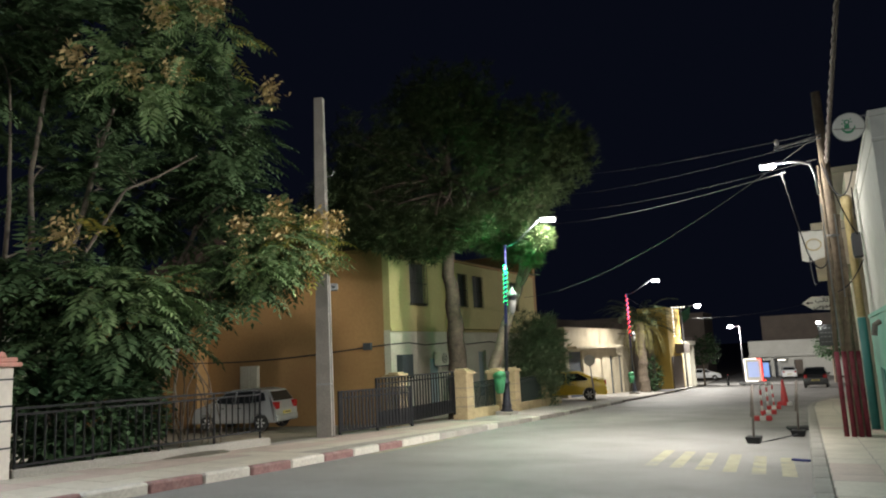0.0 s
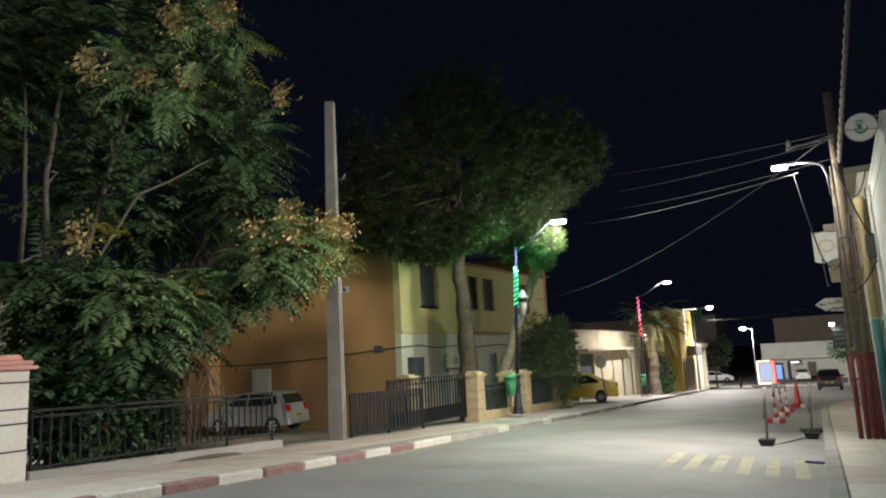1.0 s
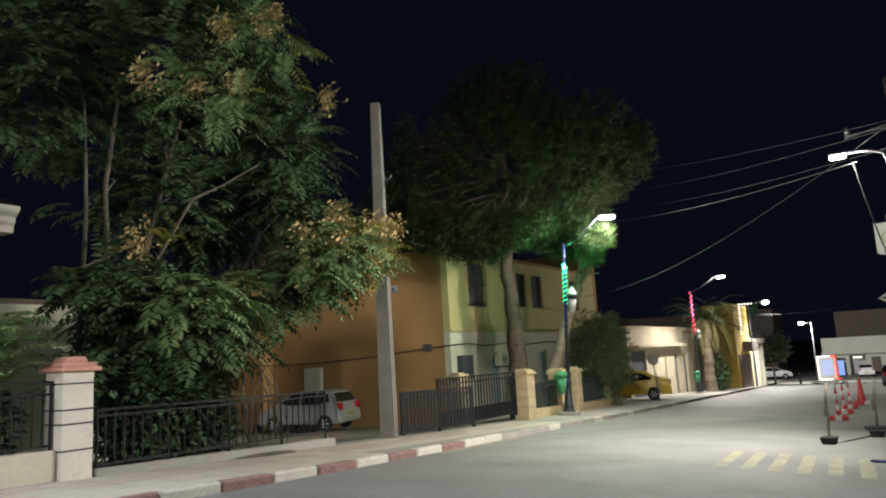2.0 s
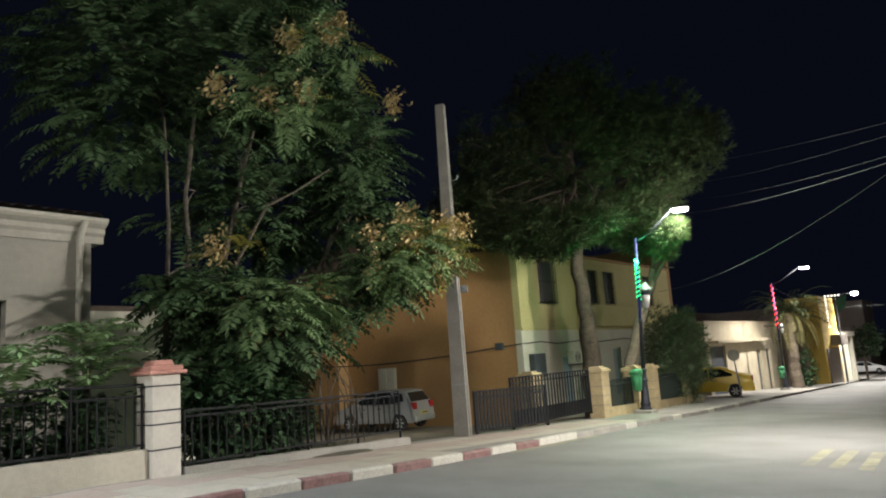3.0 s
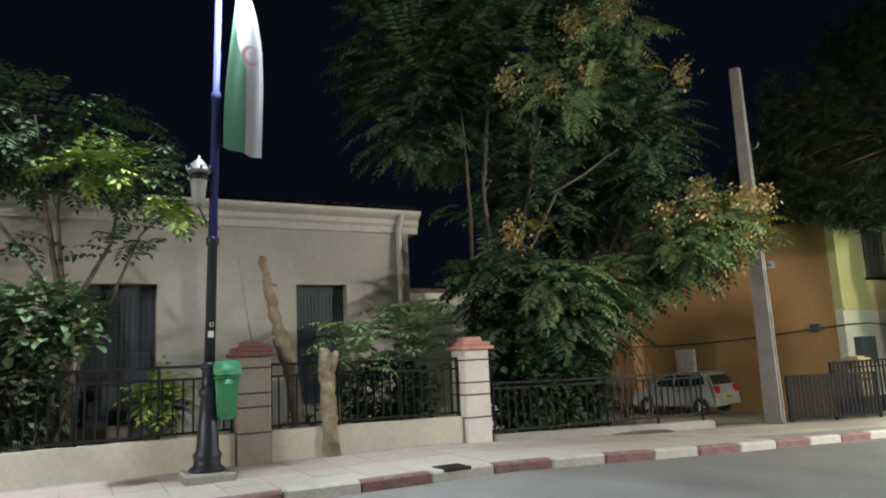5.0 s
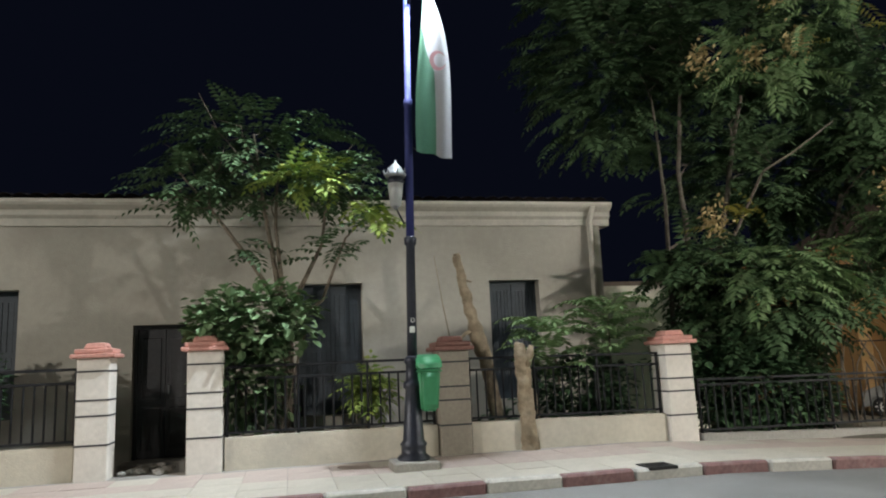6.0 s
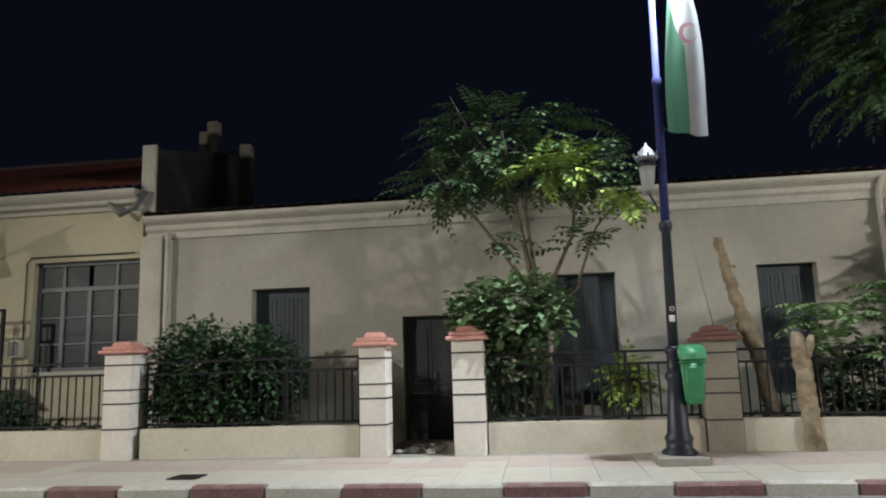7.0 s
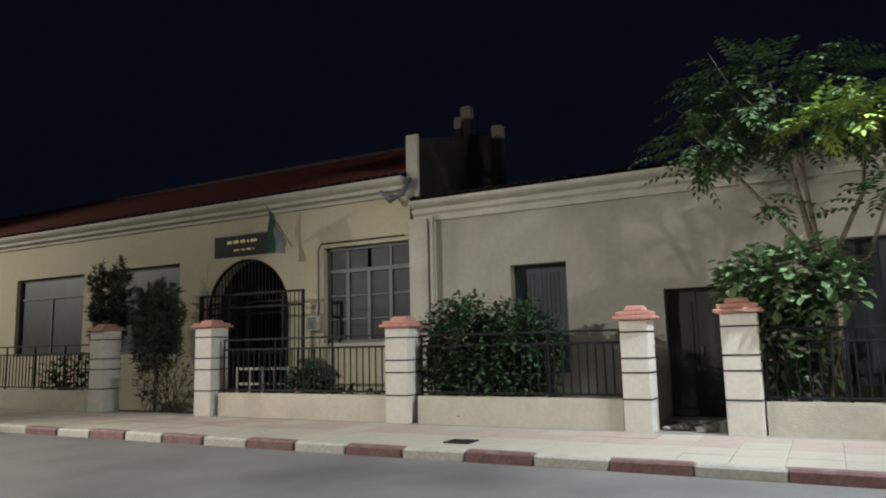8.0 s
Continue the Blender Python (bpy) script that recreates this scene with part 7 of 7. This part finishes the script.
def build_wires():
    runs = [((0.45, 11.6, 4.85), (-8.6, 28.0, 9.0), 0.1, 0.010), ((0.45, 11.6, 4.72), (-9.1, 28.0, 8.2), 0.15, 0.010), ((0.45, 11.6, 4.4), (-9.4, 28.0, 7.5), 0.2, 0.010), ((-0.05, 11.6, 4.25), (-10.2, 28.0, 7.0), 0.2, 0.016),
            ((0.4, 11.6, 4.75), (-10.3, 24.6, 3.5), 0.55, 0.014), ((-10.5, 42.0, 4.4), (-10.8, 62.0, 3.4), 0.3, 0.014), ((-10.8, 62.0, 3.6), (0.8, 60.0, 4.4), 0.5, 0.012)]
    for i, (a, b, sag, r) in enumerate(runs):
        w = thing("overhead_wire", pose(0, 0, 0), "thin overhead cable strung across the night sky", "cable", "overhead cables")
        part("cable", tubes((hanging(a, b, sag), r * 0.5), n=5), WIRE, w)
    w = thing("twisted_cable", pose(0, 0, 0), "thick twisted bundle of cables running from the pole overhead", "cable")
    for ph in (0.0, 2.1, 4.2):
        pts = []
        for i in range(90):
            s = i / 89
            c = Vector((0.58, 11.5, 4.3)).lerp(Vector((1.18, 5.4, 7.35)), s) - Vector((0, 0, 0.1 * s * (1 - s)))
            pts.append(c + Vector((0.024 * math.cos(i * 0.8 + ph), 0, 0.024 * math.sin(i * 0.8 + ph))))
        part("strand", tubes((pts, 0.016), n=5), GREY_POST, w)
    w = thing("loose_cable", pose(0, 0, 0), "slack cables looping between pole, lamp and shop wall", "cable")
    rng = random.Random(9)
    loops = [((-0.12, 11.6, 4.25), (0.12, 11.7, 2.85), 0.05), ((0.12, 11.7, 2.85), (0.45, 11.6, 2.7), 0.25), ((0.5, 11.5, 4.3), (0.92, 11.0, 4.0), 0.5), ((0.55, 11.5, 4.2), (0.93, 12.2, 3.1), 0.15), ((0.6, 11.5, 3.4), (0.6, 11.55, 2.0), -0.2), ((0.92, 12.0, 3.9), (0.9, 11.7, 3.3), 0.12),
             ((0.42, 11.5, 3.6), (0.44, 11.5, 1.2), 0.0), ((0.93, 11.5, 2.6), (0.5, 11.6, 2.1), 0.1), ((0.14, 12.4, 2.8), (0.2, 12.2, 2.3), 0.2)]
    for a, b, sag in loops:
        part("cable", tubes((hanging(a, b, sag, 12), 0.012), n=5), GROOVE if sag > 0 else STEEL, w)
    part("tie", tubes(([(0.52 + 0.11 * math.cos(q * math.pi / 6), 11.62 + 0.11 * math.sin(q * math.pi / 6), 3.05) for q in range(13)], 0.012), n=5), STEEL, w)


# ---------------------------------------------------------------- far left side and the end of the street
def palm(x, y, n, seed):
    g = grade(y)
    t = thing("palm_tree", pose(x, y, g), "palm with a rough trunk and drooping dry-edged fronds", "tree")
    rng = random.Random(seed)
    bm = bmesh.new()
    pts = [(0.05 * math.sin(i), 0.05 * math.cos(i * 1.3), -0.1 + i * 0.3) for i in range(17)]
    tube(bm, pts, [0.34 + 0.05 * (i % 2) - 0.008 * i for i in range(17)], 12)
    part("trunk", bm, BARK, t)
    # hanging fronds are coloured pale as lit, the upper crown dark as unlit
    for nm, mat, count, lo, hi, drop in (("crown", LEAF_PALM_GREEN, n, 0.1, 1.5, 1.5), ("dry_fronds", LEAF_PALM, n // 3, -0.5, 0.15, 3.4)):
        verts, faces = [], []
        for k in range(count):
            az = 2 * math.pi * k / count + rng.uniform(-0.3, 0.3)
            way = Vector((math.cos(az), math.sin(az), rng.uniform(lo, hi)))
            add_frond(verts, faces, rng, Vector((0, 0, 4.8)), way, rng.uniform(2.2, 3.2), 20, 0.34, 0.05, drop)
        mesh_object(nm, verts, faces, mat, t, "dry hanging fronds in a paler, lit colour" if nm == "dry_fronds" else "")


OCHRE = material("ochre_render", (0.58, 0.40, 0.09), 0.88, vary=0.12, grain=9, stain=0.3, stain_scale=0.6, stain_colour=(0.4, 0.26, 0.07), bump=0.25)
CORNER_CREAM = material("weathered_cream_render", (0.46, 0.40, 0.29), 0.88, vary=0.16, grain=9, stain=0.5, stain_scale=0.8, stain_colour=(0.26, 0.22, 0.16), bump=0.3)


def build_far():
    h = thing("white_corner_house", pose(0, 0, 0), "low whitewashed corner house with a flat canopy and grey garage door", "house")
    w = part("wall", wall_bm(0, 15.5, -2.5, 2.45, 0.3, ((0.5, 3.1, -1.6, 1.2), (9.0, 9.9, -1.9, 0.8), (11.2, 12.2, -1.9, 0.8))), CORNER_CREAM, h)
    w.matrix_basis = pose(-12.3, 35.0, 0, 0, 0, 90.5)
    part("side_wall", boxes((-20, -12.31, 35.0, 35.3, -2.5, 2.42)), CORNER_CREAM, h)
    part("canopy", boxes((0.3, 10.4, -0.55, 0.0, 1.36, 1.5)), CORNER_CREAM, h).matrix_basis = pose(-12.3, 35.0, 0, 0, 0, 90.5)
    part("coping", boxes((-0.05, 15.5, -0.05, 0.32, 2.45, 2.55)), CORNER_CREAM, h).matrix_basis = pose(-12.3, 35.0, 0, 0, 0, 90.5)
    part("roof", boxes((-20, -12.4, 35.3, 50.3, 2.2, 2.3)), DARK_WALL, h)
    part("garage_door", boxes((0.5, 3.1, 0.14, 0.2, -1.6, 1.2)), SHUTTER, h).matrix_basis = pose(-12.3, 35.0, 0, 0, 0, 90.5)
    for u in (9.0, 11.2):
        part("door", boxes((u, u + 0.95, 0.14, 0.2, -1.9, 0.8)), SHUTTER, h).matrix_basis = pose(-12.3, 35.0, 0, 0, 0, 90.5)
    h = thing("yellow_house", pose(0, 0, 0), "tall ochre house front edged with a string of white lights", "house")
    part("wall", boxes((-13.2, -10.9, 56.0, 61.5, -3.0, 4.3)), OCHRE, h)
    part("shop_front", boxes((-10.9, -10.82, 56.5, 60.8, -2.4, 0.4)), DARK_WALL, h)
    for q in range(15):
        at = (-10.75, 57.95, 4.32 - q * 0.23) if q < 11 else (-10.75 + (q - 10) * 0.23, 57.95, 4.32)
        part("bulb", turned(((0.03, at[2] - 0.06), (0.06, at[2] - 0.02), (0.06, at[2] + 0.02), (0.03, at[2] + 0.06)), 8, at[0], at[1]), LED_WHITE, h)
    part("flag", prism(bmesh.new(), ((-10.1, 3.9), (-9.3, 4.4), (-9.5, 3.4), (-10.0, 3.0)), 58.0, 58.02), FLAG_GREEN, h)
    part("balcony", boxes((-10.9, -10.2, 58.5, 61.0, 0.6, 1.4), bevel=0.02), DARK_WALL, h)
    h = thing("pillared_house", pose(0, 0, 0), "shadowed low house with square columns along the pavement", "house")
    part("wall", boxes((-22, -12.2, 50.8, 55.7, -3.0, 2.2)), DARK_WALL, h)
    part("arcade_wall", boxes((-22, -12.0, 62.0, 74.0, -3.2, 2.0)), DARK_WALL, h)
    for y in (62.3, 64.5, 66.7, 69.0):
        part("column", boxes((-11.6, -11.2, y, y + 0.4, -3.0, 1.2)), PALE_WALL, h)
    part("beam", boxes((-12.0, -11.1, 62.0, 70.0, 1.2, 1.6)), PALE_WALL, h)
    palm(-10.9, 46.6, 34, 71)
    palm(-11.6, 52.5, 30, 72)
    t = thing("dark_shrub", pose(0, 0, 0), "dark leafy shrub beside the palm trunk", "bush")
    leafy("leaves", LEAF_HEDGE, [(-10.6, 48.0, -0.6, 0.7, 0.7, 1.2, 700)], 73, t, 0.2)
    for x, y, z, sd in ((-11.5, 76.0, -0.4, 74), (0.4, 79.0, -0.3, 75)):
        t = thing("street_tree", pose(0, 0, 0), "small dark roadside tree at the crossing", "tree", "crossing trees")
        leafy("crown", LEAF_HEDGE, [(x, y, z + 0.8, 1.7, 1.7, 1.4, 900), (x + 0.6, y, z + 1.6, 1.2, 1.2, 1.0, 400)], sd, t, 0.28)
        part("trunk", tubes((((x, y, grade(y)), (x, y, z + 0.8)), 0.12)), BARK, t)
    # shopfronts across the crossing
    FAR = Matrix.Translation((0.29, -1.88, 1.36)) @ Matrix.Scale(1.235, 4) @ Matrix.Translation((-0.29, 1.88, -1.36))
    h = thing("shop_block", FAR, "long white shop block with lit doorways across the crossing", "building")
    doors = ((1.6, 2.7, -2.75, -0.9), (3.05, 4.55, -2.75, -0.7), (5.05, 5.9, -2.75, -0.9))
    part("wall", wall_bm(0.6, 16, -3.5, 1.25, 0.4, doors), SHOP_WHITE, h).matrix_basis = pose(-8.4, 84.6, 0)
    part("canopy", boxes((-7.8, 7.6, 83.6, 84.6, -0.5, -0.3)), SHOP_WHITE, h)
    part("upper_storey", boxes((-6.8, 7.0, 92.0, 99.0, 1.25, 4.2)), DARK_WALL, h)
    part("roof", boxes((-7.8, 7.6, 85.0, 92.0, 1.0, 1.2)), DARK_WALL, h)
    part("shop_interior", boxes((-7.8, 7.6, 87.0, 87.2, -3.4, 0.9)), SHOP_WHITE, h)
    part("lit_cooler", boxes((-6.65, -5.95, 84.75, 84.95, -2.7, -1.15)), glowing("blue_shop_glow", (0.25, 0.45, 1.0), 0.3), h, "glowing blue drinks cooler")
    part("shop_lamp", boxes((-5.0, -4.2, 84.9, 85.0, -0.95, -0.85)), LED_WHITE, h)
    part("door", boxes((-3.3, -2.55, 84.8, 84.9, -2.75, -0.95)), DARK_WALL, h)
    # lit kiosk
    k = thing("lit_kiosk", pose(-6.5, 74.0, grade(74)) @ Matrix.Scale(1.1, 4), "small white kiosk outlined in white and red light tubes", "kiosk")
    part("body", boxes((-0.7, 0.7, -0.7, 0.7, 0.35, 2.3), bevel=0.03), SHOP_WHITE, k)
    part("window", boxes((-0.45, 0.45, -0.72, -0.705, 0.7, 2.05)), glowing("pale_blue_screen", (0.45, 0.55, 0.9), 0.1), k)
    part("light_tube", tubes((((-0.68, -0.74, 0.4), (-0.68, -0.74, 2.3), (0.3, -0.74, 2.32)), 0.04), (((-0.68, -0.74, 0.35), (0.3, -0.74, 0.35)), 0.05), n=6), LED_WHITE, k)
    part("light_tube", tubes((((0.35, -0.74, 2.3), (0.68, -0.74, 2.3), (0.68, -0.74, 0.4), (0.95, -0.74, 0.4)), 0.04), n=6), LED_RED, k)
    part("deck", boxes((-1.3, 1.3, -0.9, 0.9, 0.1, 0.34), bevel=0.03), STEEL, k)
    for x in (-0.9, 0.9):
        part("wheel", tubes((((x, -0.85, 0.2), (x, -0.7, 0.2)), 0.2), n=14), RUBBER, k)
    b = thing("bollard", pose(-9.3, 76.5, grade(76.5)), "short dark bollard at the far corner", "bollard")
    part("post", turned(((0.12, 0.0), (0.11, 0.9), (0.13, 0.92), (0.1, 1.0)), 10), BOX_BLACK, b)
    part("cap", turned(((0.1, 1.0), (0.06, 1.06)), 10), CAR_LAMP, b)
    # round no-entry disc seen from its back, on a leaning post
    s = thing("road_sign", pose(-9.45, 30.4, grade(30.4) + 0.1), "grey back of a round road sign on a leaning post", "road sign")
    part("post", tubes((((0, 0, -0.05), (-0.16, 0.0, 1.9)), 0.03)), STEEL, s)
    part("disc", tubes((((-0.14, -0.03, 1.85), (-0.14, 0.0, 1.85)), 0.26), n=24), CONCRETE, s)
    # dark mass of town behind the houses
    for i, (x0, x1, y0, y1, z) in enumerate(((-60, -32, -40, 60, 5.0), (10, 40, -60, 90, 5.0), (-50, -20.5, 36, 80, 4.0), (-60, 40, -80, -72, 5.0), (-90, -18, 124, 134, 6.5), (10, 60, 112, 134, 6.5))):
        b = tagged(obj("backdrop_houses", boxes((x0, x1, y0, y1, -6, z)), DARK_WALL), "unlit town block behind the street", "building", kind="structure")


build_right_side()
build_wires()
build_far()


# ---------------------------------------------------------------- kerb stones and paving, piece by piece
def piece(name, me, parent, m):
    ob = new(name, me)
    ob.parent = parent
    ob.matrix_basis = m
    return ob


def bevelled_block(name, sx, sy, sz, mat, b=0.012):
    bm = bmesh.new()
    box(bm, -sx / 2, sx / 2, -sy / 2, sy / 2, -sz, 0, bevel=b)
    me = bpy.data.meshes.new(name)
    bm.to_mesh(me)
    bm.free()
    me.materials.append(mat)
    return me


def build_kerbs():
    rng = random.Random(77)
    kerb = new("kerb_left")
    tagged(kerb, "kerb of stones painted dark red and white by turns", "kerb", kind="structure")
    other = new("kerb_right")
    tagged(other, "plain worn concrete kerb", "kerb", kind="structure")
    red = bevelled_block("kerbstone", 0.16, 0.815, 0.3, KERB_RED, 0.025)
    white = bevelled_block("kerbstone", 0.16, 0.815, 0.3, KERB_WHITE, 0.025)
    plain = bevelled_block("kerbstone", 0.18, 0.98, 0.3, CONCRETE, 0.02)
    k = 0
    y = -3.95 - 0.82 * 30
    while y < 30:
        red_turn = k % 2 == 0
        if y < 10.6:
            me = red if red_turn else white
        else:
            me = plain if k % 4 else white
        slope = math.degrees(math.atan2(grade(y + 0.4) - grade(y - 0.4), 0.8))
        yaw = -math.degrees(math.atan2(left_kerb(y + 0.4) - left_kerb(y - 0.4), 0.8))
        piece("kerbstone", me, kerb, pose(left_kerb(y) - 0.02 + rng.uniform(-0.008, 0.008), y, grade(y) + WALK_UP + 0.008 + rng.uniform(-0.008, 0.006), slope + rng.uniform(-0.5, 0.5), rng.uniform(-1, 1), yaw + rng.uniform(-0.5, 0.5)))
        y += 0.82
        k += 1
    y = -6.0
    while y < 44:
        slope = math.degrees(math.atan2(grade(y + 0.5) - grade(y - 0.5), 1.0))
        yaw = -math.degrees(math.atan2(right_kerb(y + 0.5) - right_kerb(y - 0.5), 1.0))
        piece("kerbstone", plain, other, pose(right_kerb(y) + 0.02, y, grade(y) + WALK_UP + 0.006, slope, 0, yaw))
        y += 0.99


def build_paving():
    rng = random.Random(78)
    left = bpy.data.objects["pavement_left"]
    right = bpy.data.objects["pavement_right"]
    s = 0.50
    cream = bevelled_block("paving_slab", s - 0.004, s - 0.004, 0.04, TILE_CREAM, 0.004)
    pink = bevelled_block("paving_slab", s - 0.004, s - 0.004, 0.04, TILE_PINK, 0.004)
    n = 0
    far_v = {0: ([], []), 1: ([], [])}

    def joined(kind, x, y, z, sl):
        verts, faces = far_v[kind]
        h = s / 2 - 0.005
        k = len(verts)
        verts.extend(((x - h, y - h, z - sl * h), (x + h, y - h, z - sl * h), (x + h, y + h, z + sl * h), (x - h, y + h, z + sl * h)))
        faces.append((k, k + 1, k + 2, k + 3))

    y = -24.0
    while y < 15.5:
        x = -7.16
        col = 0
        while x > FENCE_X + 0.05:
            cx = x
            if cx < left_kerb(y) - 0.3:
                kind = 1 if col >= 2 and rng.random() < 0.8 else 0
                z = grade(y) + WALK_UP + rng.uniform(-0.003, 0.003)
                sl = grade(y + 0.5) - grade(y - 0.5)
                if -9.5 < y < 5.5 and n < 290:
                    piece("paving_slab", pink if kind else cream, left, pose(cx, y, z, math.degrees(math.atan(sl)) + rng.uniform(-0.25, 0.25), rng.uniform(-0.25, 0.25), 0))
                    n += 1
                else:
                    joined(kind, cx, y, z - 0.002, sl)
            x -= s
            col += 1
        y += s
    y = 2.0
    while y < 30:
        x = right_kerb(y) + 0.36
        while x < right_wall(y) + 0.1:
            z = grade(y) + WALK_UP + rng.uniform(-0.002, 0.002)
            sl = grade(y + 0.5) - grade(y - 0.5)
            joined(0 if rng.random() < 0.93 else 1, x, y, z, sl)
            x += s
        y += s
    for kind, mt in ((0, TILE_CREAM), (1, TILE_PINK)):
        ob = mesh_object("paving_rest", *far_v[kind], mt, left)
        ob["kind"] = "stuff"


build_kerbs()
build_paving()
